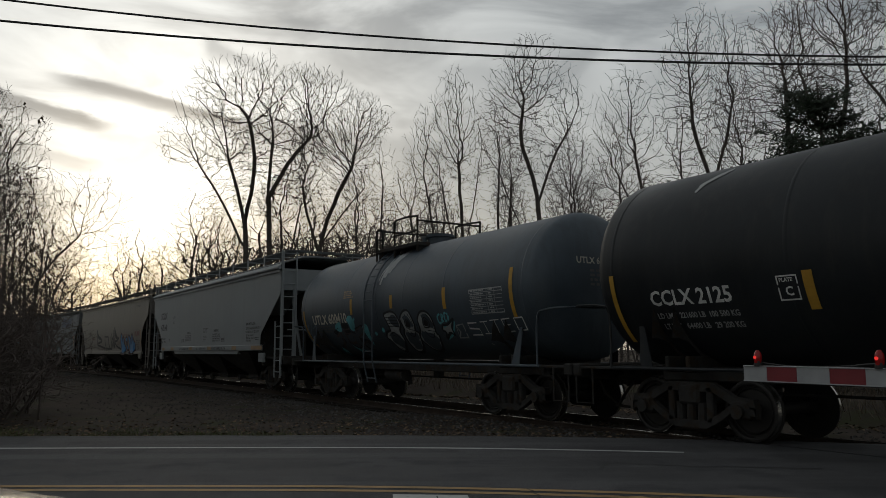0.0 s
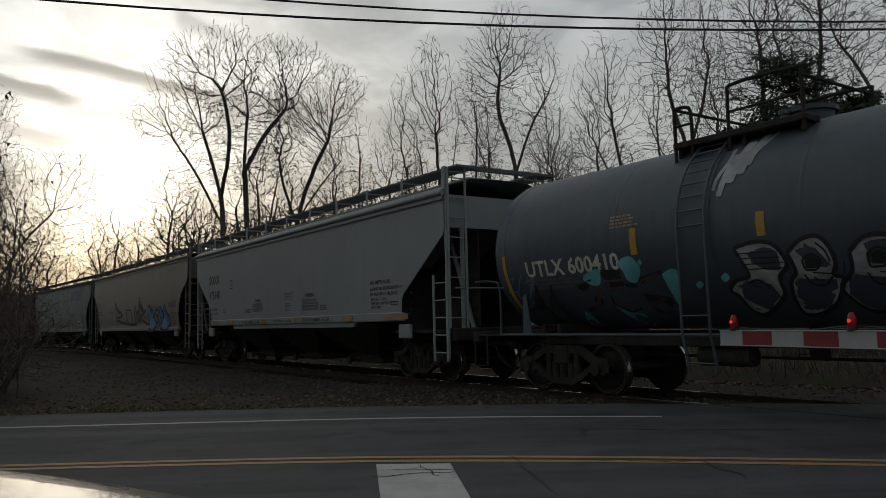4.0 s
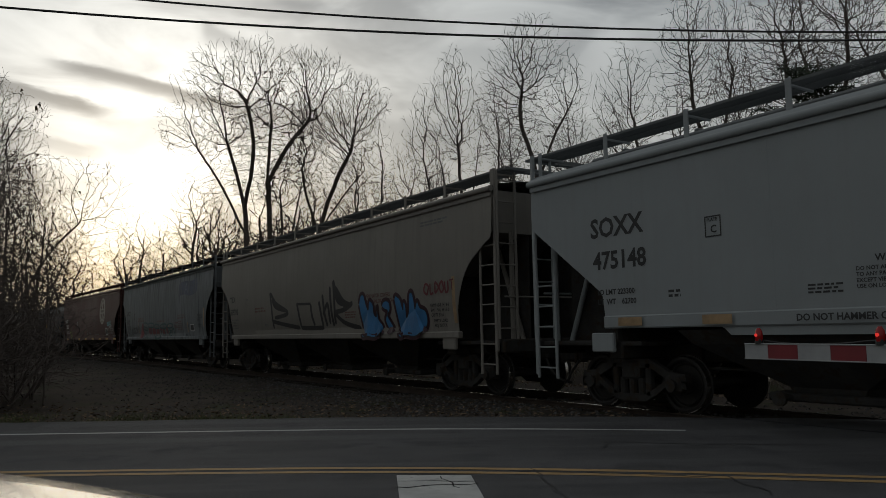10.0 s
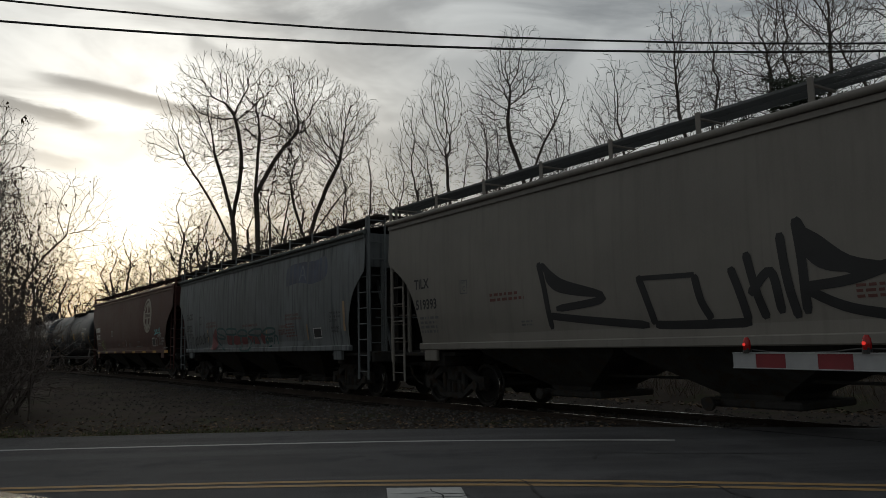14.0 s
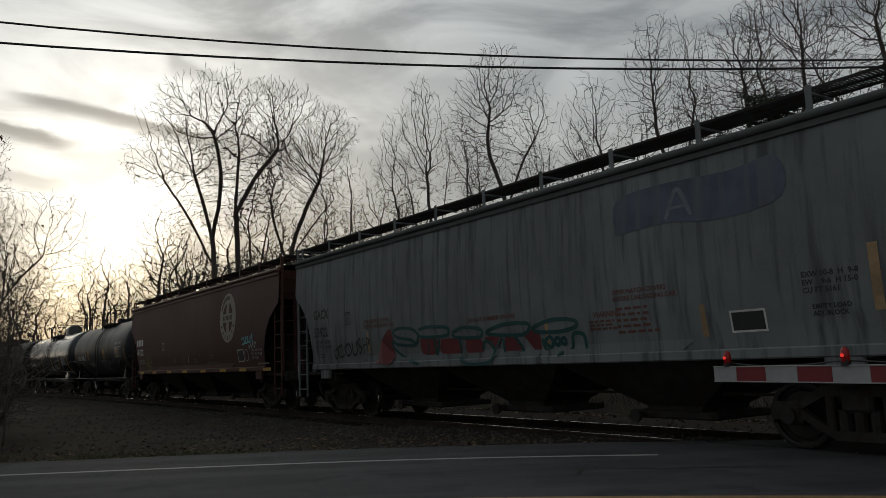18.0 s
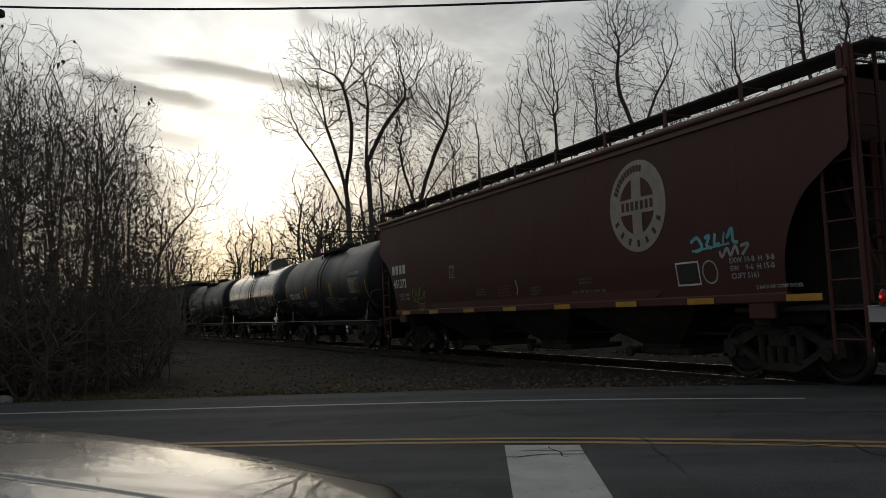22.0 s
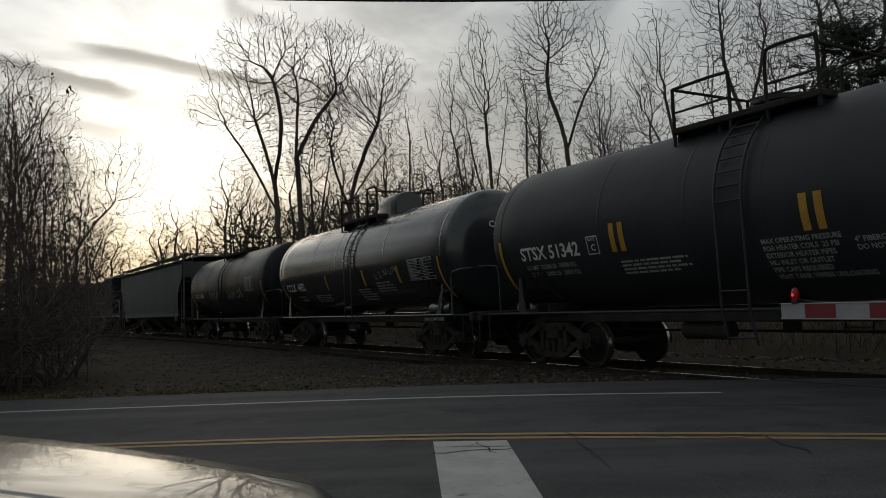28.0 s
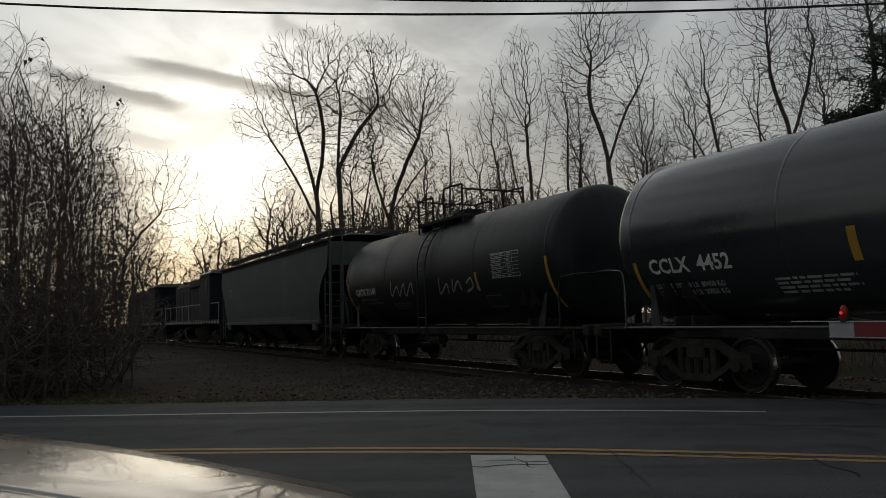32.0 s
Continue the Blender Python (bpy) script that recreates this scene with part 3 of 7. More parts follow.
def smooth_run(pts, n=6):
    out = []
    for i in range(len(pts) - 1):
        a, b, c, d = pts[max(i - 1, 0)], pts[i], pts[i + 1], pts[min(i + 2, len(pts) - 1)]
        for k in range(n):
            f = k / n
            out.append(tuple(b[j] + 0.5 * f * (c[j] - a[j] + f * (2 * a[j] - 5 * b[j] + 4 * c[j] - d[j] + f * (3 * (b[j] - c[j]) + d[j] - a[j]))) for j in (0, 1)))
    return out + [pts[-1]]


def strokes(side, runs, width, material, car, name="graffiti", lift=0.008, round_off=True, sx=1.0, sz=1.0, ox=0.0, oz=0.0, label=""):
    """Spray lines: each run of (x, z) becomes a soft-ended ribbon."""
    for run in runs:
        m = Mesh()
        run = [(ox + x * sx, oz + z * sz) for x, z in run]
        if round_off and len(run) > 2:
            run = smooth_run(run)
        ring = []
        for i, p in enumerate(run):
            a, b = run[max(i - 1, 0)], run[min(i + 1, len(run) - 1)]
            d = math.hypot(b[0] - a[0], b[1] - a[1]) or 1
            nx, nz = -(b[1] - a[1]) / d, (b[0] - a[0]) / d
            w = width * 0.5 * (0.6 if i in (0, len(run) - 1) else 1.0)
            ring.append([side.at(p[0] - nx * w, p[1] - nz * w, lift), side.at(p[0] + nx * w, p[1] + nz * w, lift)])
        part(name, m.loft(ring, False), material, car, label, smooth=0)


def blob(side, outlines, material, car, name="graffiti", lift=0.007, sx=1.0, sz=1.0, ox=0.0, oz=0.0, label="", n=4):
    """Filled spray shapes from rounded outlines."""
    for run in outlines:
        m = Mesh()
        run = smooth_run([(ox + x * sx, oz + z * sz) for x, z in run + run[:1]], n)[:-1]
        bm = bmesh.new()
        bm.faces.new([bm.verts.new((x, z, 0)) for x, z in run])
        bmesh.ops.triangulate(bm, faces=bm.faces[:])
        bm.verts.index_update()
        m.add([side.at(v.co.x, v.co.y, lift) for v in bm.verts], [tuple(v.index for v in f.verts) for f in bm.faces])
        bm.free()
        part(name, m, material, car, label, smooth=0)


# ---- running gear shared by all cars ----
WHEEL_R = 0.457
WHEELSETS = []


def wheelset_data():
    """Axle and both wheels, turned in one piece."""
    R = WHEEL_R
    turned = [(0.0, 0.085), (0.60, 0.09), (0.66, 0.15), (0.688, 0.16), (0.69, R + 0.02), (0.70, R + 0.025), (0.715, R + 0.02), (0.716, R - 0.003), (0.80, R - 0.008), (0.815, R - 0.016),
              (0.822, R - 0.05), (0.812, R - 0.075), (0.746, R - 0.08), (0.745, 0.352), (0.77, 0.33), (0.745, 0.308), (0.742, 0.15), (0.83, 0.12), (0.832, 0.085), (0.95, 0.085)]
    line = [(-y, r) for y, r in turned[:0:-1]] + turned
    n = 32
    return Mesh().loft([[(r * math.cos(2 * math.pi * k / n), y, r * math.sin(2 * math.pi * k / n)) for k in range(n)] for y, r in line]).data("wheelset", 25)


def tread_data(s):
    n = 32
    rings = [[(r * math.cos(2 * math.pi * k / n), s * y, r * math.sin(2 * math.pi * k / n)) for k in range(n)] for r, y in ((WHEEL_R, 0.715), (WHEEL_R - 0.004, 0.80), (WHEEL_R - 0.012, 0.815))]
    return Mesh().loft(rings, True, False).data("tread")


WHEEL_DATA, TREAD_DATA = wheelset_data(), (tread_data(-1), tread_data(1))
WHEEL_DATA.materials.append(WHEEL)
for d in TREAD_DATA:
    d.materials.append(TREAD)


def side_frame_mesh(y):
    """A cast truck side frame with spring nest, seen from the side."""
    m = Mesh()
    top = [(-1.15, 0.50), (-1.12, 0.64), (-0.8, 0.66), (-0.42, 0.86), (0.42, 0.86), (0.8, 0.66), (1.12, 0.64), (1.15, 0.50)]
    low = [(-1.15, 0.40), (-0.75, 0.44), (-0.55, 0.30), (-0.30, 0.17), (0.30, 0.17), (0.55, 0.30), (0.75, 0.44), (1.15, 0.40)]
    w = 0.06
    # the window of the frame is left open: upper and lower members
    up = [[(a[0], y - w, a[1]), (a[0], y + w, a[1]), (a[0], y + w, a[1] - 0.14), (a[0], y - w, a[1] - 0.14)] for a in top]
    lo = [[(b[0], y - w, b[1] + 0.12), (b[0], y + w, b[1] + 0.12), (b[0], y + w, b[1]), (b[0], y - w, b[1])] for b in low]
    m.loft(up), m.loft(lo)
    for x in (-0.36, 0.36):
        m.bar(x - 0.06, x + 0.06, y - w, y + w, 0.25, 0.8, 0.02)
    for x in (-0.2, 0.0, 0.2):
        m.tube([(x, y, 0.28), (x, y, 0.55)], 0.075, 8)
    for x in (-0.89, 0.89):
        m.bar(x - 0.16, x + 0.16, y - 0.09, y + 0.09, 0.34, 0.62, 0.04)
        m.disc_y(x, WHEEL_R, y - 0.15, y - 0.08, 0.10, 12)
        m.disc_y(x, WHEEL_R, y + 0.08, y + 0.15, 0.10, 12)
    return m.data("side_frame", 30)


FRAME_NEAR, FRAME_FAR = side_frame_mesh(-1.0), side_frame_mesh(1.0)
for d in (FRAME_NEAR, FRAME_FAR):
    d.materials.append(UNDER)
BOLSTER_DATA = Mesh().bar(-0.2, 0.2, -1.1, 1.1, 0.52, 0.84, 0.04).tube([(0, 0, 0.8), (0, 0, 1.05)], 0.2, 12).data("bolster")
BOLSTER_DATA.materials.append(UNDER)


def bogie(car, x):
    b = part("bogie", BOLSTER_DATA, None, car, "grimy cast steel bogie", at=pose(x, 0, 0))
    for d in (FRAME_NEAR, FRAME_FAR):
        part("side_frame", d, None, b)
    for dx in (-0.89, 0.89):
        w = part("wheelset", WHEEL_DATA, None, b, at=pose(dx, 0, WHEEL_R))
        WHEELSETS.append((w, dx))
        # the worn treads turn with their wheels, and look the same at every angle
        for d in TREAD_DATA:
            part("wheel_tread", d, None, b, "bright worn wheel tread", at=pose(dx, 0, WHEEL_R))
    return b


def coupler(car, x, d):
    m = Mesh().bar(x - 0.35 * d, x + 0.25 * d, -0.09, 0.09, 0.78, 0.96, 0.03)
    m.bar(x + 0.2 * d, x + 0.52 * d, -0.16, 0.14, 0.72, 1.02, 0.05)
    m.tube([(x + 0.3 * d, -0.14, 0.7), (x + 0.3 * d, -0.14, 1.06)], 0.05, 8)
    part("coupler", m, UNDER, car)
    hose = Mesh().tube(smooth_run3([(x, -0.35, 0.78), (x + 0.2 * d, -0.38, 0.55), (x + 0.42 * d, -0.3, 0.36), (x + 0.6 * d, -0.2, 0.33)]), 0.025, 6)
    part("air_hose", hose, UNDER, car)


def smooth_run3(pts, n=4):
    pts = [Vector(p) for p in pts]
    out = []
    for i in range(len(pts) - 1):
        a, b, c, d = pts[max(i - 1, 0)], pts[i], pts[i + 1], pts[min(i + 2, len(pts) - 1)]
        for k in range(n):
            f = k / n
            out.append(b + 0.5 * f * ((c - a) + f * ((2 * a - 5 * b + 4 * c - d) + f * (3 * (b - c) + d - a))))
    return out + [pts[-1]]


def ladder(car, foot, top, width, rungs, material, r=0.02, name="ladder"):
    """Two stiles and rungs; width is the step from stile to stile."""
    foot, top, width = Vector(foot), Vector(top), Vector(width)
    m = Mesh()
    for o in (Vector((0, 0, 0)), width):
        m.tube([foot + o, top + o], r * 1.5, 6)
    for k in range(rungs):
        p = foot + (top - foot) * ((k + 0.5) / rungs)
        m.tube([p, p + width], r * 0.8, 5)
    return part(name, m, material, car)


# ---- covered hopper ----
def covered_hopper(label, paint, pitch, kind, trim=None, roof=None, bays=3, board=None, shift=0.0, scoop=1.0, eave=4.22, sill=1.22, band=0.15):
    """A covered grain hopper. kind 'cut': straight diagonal side ends; 'curl': rounded cut-outs."""
    car = thing("hopper_car", label, "freight car", "cars of the freight train")
    L = pitch - 1.25
    h = L / 2
    trim, roof, board = trim or paint, roof or paint, board or GALV
    SILL, EAVE = sill + 0.14, eave

    def end_in(z):
        """How far the side is cut back from the end, at height z."""
        if kind == "cut":
            if z > 3.22:
                return 0.0
            if z > 1.95:
                return 1.75 * (3.22 - z) / 1.27
            return 1.75 + 0.12 * (1.95 - z)
        if z > 3.25:
            return 0.0
        f = (3.25 - z) / 1.9
        return scoop * (0.5 * min(1, f * 9) + 1.05 * (1 - (1 - min(1, max(0, f * 1.15 - 0.18))) ** 2.0) ** 0.6 if f > 0.16 else 0.5 * min(1, f * 9))

    def width(x, z):
        bulge = 0.0 if kind == "cut" else 0.06 * math.sin(math.pi * min(1, max(0, (z - SILL) / (EAVE - SILL))))
        taper = 0.05 * max(0.0, (1.9 - z) / 0.6) if kind != "cut" else 0.0
        return 1.55 + bulge - taper

    side = Side(lambda x, z: width(x, z) if z > sill + band + 0.005 else 1.597, shift)
    zs = [SILL + (EAVE - SILL) * k / 26 for k in range(27)]
    seams = 7 if kind == "cut" else 9
    for sgn in (-1, 1):
        m = Mesh()
        cols = 40
        rings = []
        for z in zs:
            e = h - end_in(z)
            rings.append([(-e + 2 * e * c / cols, sgn * width(0, z), z) for c in range(cols + 1)])
        m.loft(rings, False)
        rings = [[(p[0], p[1] - sgn * 0.012, p[2]) for p in r] for r in rings]
        m.loft(rings, False)
        part("side_sheet", m, paint, car, smooth=60)
    # slightly proud weld seams along the near side
    for k in range(1, seams):
        x = -h + L * k / seams
        top = [z for z in zs if h - end_in(z) > abs(x)]
        if len(top) > 3:
            m = Mesh().loft([[(x - 0.012, -width(x, z) - 0.001, z), (x, -width(x, z) - 0.005, z), (x + 0.012, -width(x, z) - 0.001, z)] for z in top], False)
            part("weld_seam", m, paint, car, smooth=60)
    # inner hull with sloping end sheets
    m = Mesh()
    rings = []
    for z, e in ((1.25, h - 4.2), (1.34, h - 4.1), (3.3, h - 0.75), (3.35, h - 0.04), (EAVE, h - 0.04)):
        rings.append([(-e, -1.53, z), (e, -1.53, z), (e, 1.53, z), (-e, 1.53, z)])
    m.loft(rings)
    part("slope_sheet", m, paint, car, smooth=0)
    # roof, eave and end trim
    m = Mesh()
    arc = [(-1.62, eave - 0.02), (-1.64, eave + 0.03), (-1.60, eave + 0.08), (-1.45, eave + 0.13 + (4.22 - eave) * 0.3), (-0.8, 4.44), (0, 4.47)]
    arc = arc + [(-y, z) for y, z in arc[-2::-1]]
    m.loft([[(x, y, z) for y, z in arc] for x in (-h - 0.03, -h * 0.5, 0, h * 0.5, h + 0.03)], False)
    part("roof", m, roof, car, smooth=50)
    for sgn in (-1, 1):
        m = Mesh().tube([(-h - 0.03, sgn * 1.60, eave + 0.02), (h + 0.03, sgn * 1.60, eave + 0.02)], 0.06, 10)
        m.bar(-h, h, sgn * 1.585 - 0.012, sgn * 1.585 + 0.012, eave - 0.13, eave - 0.04, 0.006)
        part("top_chord", m, roof, car, smooth=50)
        e = h - end_in(1.4)
        m = Mesh().bar(-e - 0.05, e + 0.05, sgn * 1.52 - 0.05, sgn * 1.52 + 0.075, sill, sill + band, 0.02)
        part("side_sill", m, trim, car)
    hat = Mesh()
    hat.bar(-h * 0.94, h * 0.94, -0.5, 0.5, 4.42, 4.60, 0.05)
    part("hatch_cover", hat, board, car)
    for x in np.linspace(-h * 0.85, h * 0.85, 10):
        part("hatch_clamp", Mesh().bar(x - 0.05, x + 0.05, -0.42, 0.42, 4.58, 4.66, 0.02), board, car)
    # running boards: slatted gratings on brackets
    for sgn in (-1, 1):
        m = Mesh()
        y0, y1 = sgn * 0.86, sgn * 1.42
        for y in (y0, (y0 + y1) / 2, y1):
            m.box(-h - 0.25, h + 0.25, y - 0.006, y + 0.006, 4.605, 4.645)
        for x in np.arange(-h - 0.2, h + 0.2, 0.052):
            m.add([(x, y0, 4.612), (x, y1, 4.612), (x + 0.013, y1, 4.636), (x + 0.013, y0, 4.636)], [(0, 1, 2, 3)])
        part("running_board", m, board, car, "see-through steel grating walkway", smooth=0)
        for x in np.linspace(-h + 0.15, h - 0.15, 11):
            br = Mesh().bar(x - 0.045, x + 0.045, sgn * 1.43, sgn * 1.455, eave + 0.08, 4.68, 0.01)
            br.bar(x - 0.02, x + 0.02, min(y0, y1), max(y0, y1), 4.565, 4.60, 0.008)
            part("bracket", br, trim, car)
    for d in (-1, 1):
        m = Mesh()
        for x in (h + 0.05, h + 0.3):
            m.box(d * x - 0.01, d * x + 0.01, -1.42, 1.42, 4.60, 4.655)
        for y in np.arange(-1.4, 1.4, 0.085):
            m.add([(d * (h + 0.05), y, 4.61), (d * (h + 0.3), y + 0.04, 4.61), (d * (h + 0.3), y + 0.05, 4.65), (d * (h + 0.05), y + 0.01, 4.65)], [(0, 1, 2, 3)])
        part("crossover_walk", m, board, car, smooth=0)
        # end frame
        m = Mesh().bar(d * (h - 2.7), d * (h + 0.12), -0.32, 0.32, 0.78, 1.10, 0.03)
        m.bar(d * (h - 2.4), d * (h + 0.10), -1.38, 1.38, 1.08, 1.16, 0.02)
        m.bar(d * (h - 0.02), d * (h + 0.12), -1.42, 1.42, 0.92, 1.2, 0.03)
        m.bar(d * (h - 2.0), d * (h - 1.7), -1.4, 1.4, 0.86, 1.2, 0.03)
        part("end_platform", m, UNDER, car)
        part("bolster_plate", Mesh().bar(d * (h - 1.98), d * (h - 1.94), -1.47, 1.47, 1.15, 2.6, 0.004), UNDER, car)
        for y in (-0.62, 0.62):
            web = [(d * (h - 0.02), 1.15), (d * (h - 1.94), 1.15), (d * (h - 1.94), 2.6), (d * (h - 0.80), 3.26), (d * (h - 0.02), 3.32)]
            part("end_web", Mesh().loft([[(x, y - 0.012, z) for x, z in web], [(x, y + 0.012, z) for x, z in web]]), UNDER, car, smooth=0)
        m = Mesh()
        for y in (-1.05, 1.05):
            m.tube([(d * (h - 0.05), y, 1.15), (d * (h - 0.05), y, 3.4)], 0.05, 8)
            m.tube([(d * (h - 0.1), y * 0.7, 1.15), (d * (h - 0.9), y * 0.7, 3.1)], 0.05, 8)
        part("end_post", m, trim, car)
        m = Mesh().tube([(d * (h + 0.02), -1.3, 2.05), (d * (h + 0.02), 1.3, 2.05)], 0.02, 6)
        part("end_grab_rail", m, trim, car)
        for sgn in (-1, 1):
            y = sgn * 1.50
            st = Mesh()
            st.bar(d * (h - 0.03), d * (h + 0.045), y - 0.03, y + 0.03, 0.55 if kind == "cut" else 0.95, 4.66, 0.012)
            part("corner_post", st, trim, car)
            ladder(car, (d * (h - 0.52), y, 0.50), (d * (h - 0.52), y, 3.3 if kind != "cut" else 2.35), (d * 0.5, 0, 0), 7 if kind != "cut" else 5, trim)
            ladder(car, (d * (h + 0.06), y - sgn * 0.02, 1.2), (d * (h + 0.06), y - sgn * 0.02, 4.62), (0, -sgn * 0.46, 0), 8, trim)
            part("push_pocket", Mesh().bar(d * (h - 1.95), d * (h - 1.45), sgn * 1.5 - 0.05, sgn * 1.5 + 0.04, 0.98, 1.3, 0.03), trim, car)
        bogie(car, d * (h - 1.85))
        coupler(car, d * (h + 0.12), d)
    # discharge bays
    span = (L - 6.4) / bays
    for k in range(bays):
        c = -h + 3.2 + span * (k + 0.5)
        m = Mesh()
        r = lambda hx, y, z: [(c - hx, -y, z), (c + hx, -y, z), (c + hx, y, z), (c - hx, y, z)]
        m.loft([r(span * 0.5, 1.46, 1.33), r(span * 0.46, 1.30, 1.12), r(0.55, 0.62, 0.50), r(0.5, 0.6, 0.40)])
        part("discharge_bay", m, UNDER, car, smooth=0)
        g = Mesh().bar(c - 0.85, c + 0.85, -0.72, 0.72, 0.30, 0.42, 0.03)
        g.tube([(c - 0.5, -0.95, 0.36), (c - 0.5, 0.95, 0.36)], 0.05, 8)
        g.disc_y(c - 0.5, 0.36, -0.99, -0.93, 0.11, 10)
        part("outlet_gate", g, UNDER, car)
    part("centre_sill", Mesh().bar(-h + 2.0, h - 2.0, -0.2, 0.2, 0.80, 1.12, 0.02), UNDER, car)
    rod = Mesh().tube([(-h + 2.5, -0.6, 0.72), (h - 2.5, -0.6, 0.70)], 0.025, 6)
    rod.tube([(h - 2.2, -0.9, 1.02), (h - 1.0, -0.9, 1.02)], 0.16, 12)
    part("brake_rigging", rod, UNDER, car)
    return car, side, h


# ---- tank car ----
def tank_car(label, paint, pitch, R=1.49, dome="rails", zc=2.62, over=1.0, shift=0.0, ladder_x=0.0, deck=(-1.28, 1.4), rail=0.74):
    car = thing("tank_car", label, "freight car", "cars of the freight train")
    h = pitch / 2 - over
    n = 40
    prof = [(-h, 0.0), (-h + 0.02, 0.36 * R), (-h + 0.08, 0.66 * R), (-h + 0.17, 0.85 * R), (-h + 0.27, 0.945 * R), (-h + 0.36, 0.985 * R), (-h + 0.44, R)]
    prof = prof + [(x, R) for x in np.linspace(-h + 1.2, h - 1.2, 8)] + [(-x, r) for x, r in prof[::-1]]
    ring = lambda x, r: [(x, -max(r, 0.001) * math.cos(2 * math.pi * k / n), zc + max(r, 0.001) * math.sin(2 * math.pi * k / n)) for k in range(n)]
    part("tank", Mesh().loft([ring(x, r) for x, r in prof]), paint, car, smooth=40)
    for x in (-h + 0.64, -h * 0.42, -0.7, 0.7, h * 0.42, h - 0.64):
        m = Mesh().loft([ring(x - 0.03, R + 0.001), ring(x - 0.012, R + 0.006), ring(x + 0.012, R + 0.006), ring(x + 0.03, R + 0.001)], True, False)
        part("jacket_band", m, paint, car, smooth=40)

    def depth(x, z):
        e = max(0.0, abs(x) - (h - 0.44)) / 0.44
        r = R * math.sqrt(max(0.0, 1 - min(1.0, e) ** 2.2))
        return math.sqrt(max(0.01, r * r - (z - zc) ** 2))

    side = Side(depth, shift)
    # side rail and end platforms
    for sgn in (-1, 1):
        m = Mesh().tube([(-h + 0.3, sgn * 1.36, 1.06), (h - 0.3, sgn * 1.36, 1.06)], 0.028, 8)
        part("side_rail", m, paint, car)
        part("side_sill", Mesh().bar(-h + 0.9, h - 0.9, sgn * 0.72 - 0.05, sgn * 0.72 + 0.05, 0.86, 1.08, 0.02), UNDER, car)
    for d in (-1, 1):
        m = Mesh().bar(d * (h - 2.2), d * (h + 0.55), -0.33, 0.33, 0.80, 1.08, 0.03)
        m.bar(d * (h + 0.38), d * (h + 0.58), -1.4, 1.4, 0.90, 1.12, 0.03)
        m.bar(d * (h - 0.7), d * (h + 0.5), -1.38, 1.38, 1.03, 1.07, 0.01)
        part("end_platform", m, UNDER, car)
        sad = Mesh()
        for x in (h - 1.75, h - 1.35):
            rings = [[(d * x, r * -math.cos(a), zc + r * math.sin(a)) for a in np.linspace(math.radians(205), math.radians(335), 13)] for r in (R + 0.01, R + 0.06)]
            rings[1] = [(p[0], p[1], min(p[2], zc - R * 0.72)) for p in rings[1]]
            sad.loft(rings, False)
            sad.bar(d * x - 0.04, d * x + 0.04, -1.2, 1.2, 1.0, 1.25, 0.02)
        part("saddle", sad, UNDER, car)
        for sgn in (-1, 1):
            m = Mesh().add([(d * (h - 0.95), sgn * 1.34, 1.06), (d * (h - 1.2), sgn * 1.34, 1.06), (d * (h - 0.98), sgn * 1.28, 1.8), (d * (h - 0.90), sgn * 1.28, 1.8)], [(0, 1, 2, 3)])
            m.add([(d * (h - 0.95), sgn * 1.32, 1.06), (d * (h - 1.2), sgn * 1.32, 1.06), (d * (h - 0.98), sgn * 1.26, 1.8), (d * (h - 0.90), sgn * 1.26, 1.8)], [(3, 2, 1, 0)])
            part("bolster_web", m, paint, car)
            r = Mesh().tube(smooth_run3([(d * (h - 0.35), sgn * 1.38, 1.06), (d * (h - 0.33), sgn * 1.38, 1.95), (d * (h - 0.1), sgn * 1.38, 2.1), (d * (h + 0.48), sgn * 1.34, 2.12), (d * (h + 0.52), sgn * 0.6, 2.12)]), 0.02, 6)
            part("end_handrail", r, paint, car)
            part("step", Mesh().tube([(d * (h + 0.1), sgn * 1.38, 1.05), (d * (h + 0.1), sgn * 1.38, 0.45), (d * (h + 0.5), sgn * 1.38, 0.45), (d * (h + 0.5), sgn * 1.38, 1.05)], 0.018, 6), UNDER, car)
        bogie(car, d * (h - 1.65))
        coupler(car, d * (pitch / 2 - 0.42), d)
    # ladders over the side, bent round the tank
    for sgn in (-1, 1):
        m = Mesh()
        bend = [(sgn * 1.42, 0.55), (sgn * 1.55, 1.1), (sgn * (R + 0.07), zc)] + [(sgn * (R + 0.07) * math.cos(a), zc + (R + 0.07) * math.sin(a)) for a in np.linspace(0.15, 1.15, 8)]
        for x in (ladder_x - 0.24, ladder_x + 0.24):
            m.tube([(x, y, z) for y, z in bend], 0.022, 6)
        for k in np.linspace(0.02, 0.98, 11):
            i = k * (len(bend) - 1)
            j = min(int(i), len(bend) - 2)
            y, z = [bend[j][q] + (bend[j + 1][q] - bend[j][q]) * (i - j) for q in (0, 1)]
            m.tube([(ladder_x - 0.24, y, z), (ladder_x + 0.24, y, z)], 0.014, 5)
        part("side_ladder", m, paint, car)
    # top platform, rails and fittings
    zt = zc + R
    d0, d1 = deck
    m = Mesh()
    for y in (-0.80, 0.80):
        m.bar(d0, d1, y - 0.2, y + 0.2, zt - 0.16, zt - 0.06, 0.015)
        for x in (d0 + 0.06, d0 + 0.88, d1 - 1.0, d1 - 0.1):
            m.bar(x - 0.035, x + 0.035, y - 0.1, y + 0.1, zt - 0.5, zt - 0.14, 0.01)
    part("top_platform", m, UNDER, car)
    g0, g1 = ladder_x - 0.33, ladder_x + 0.33
    lo, hi = zt + rail - 0.14, zt + rail
    x0, x1 = d0 + 0.03, d1 - 0.04
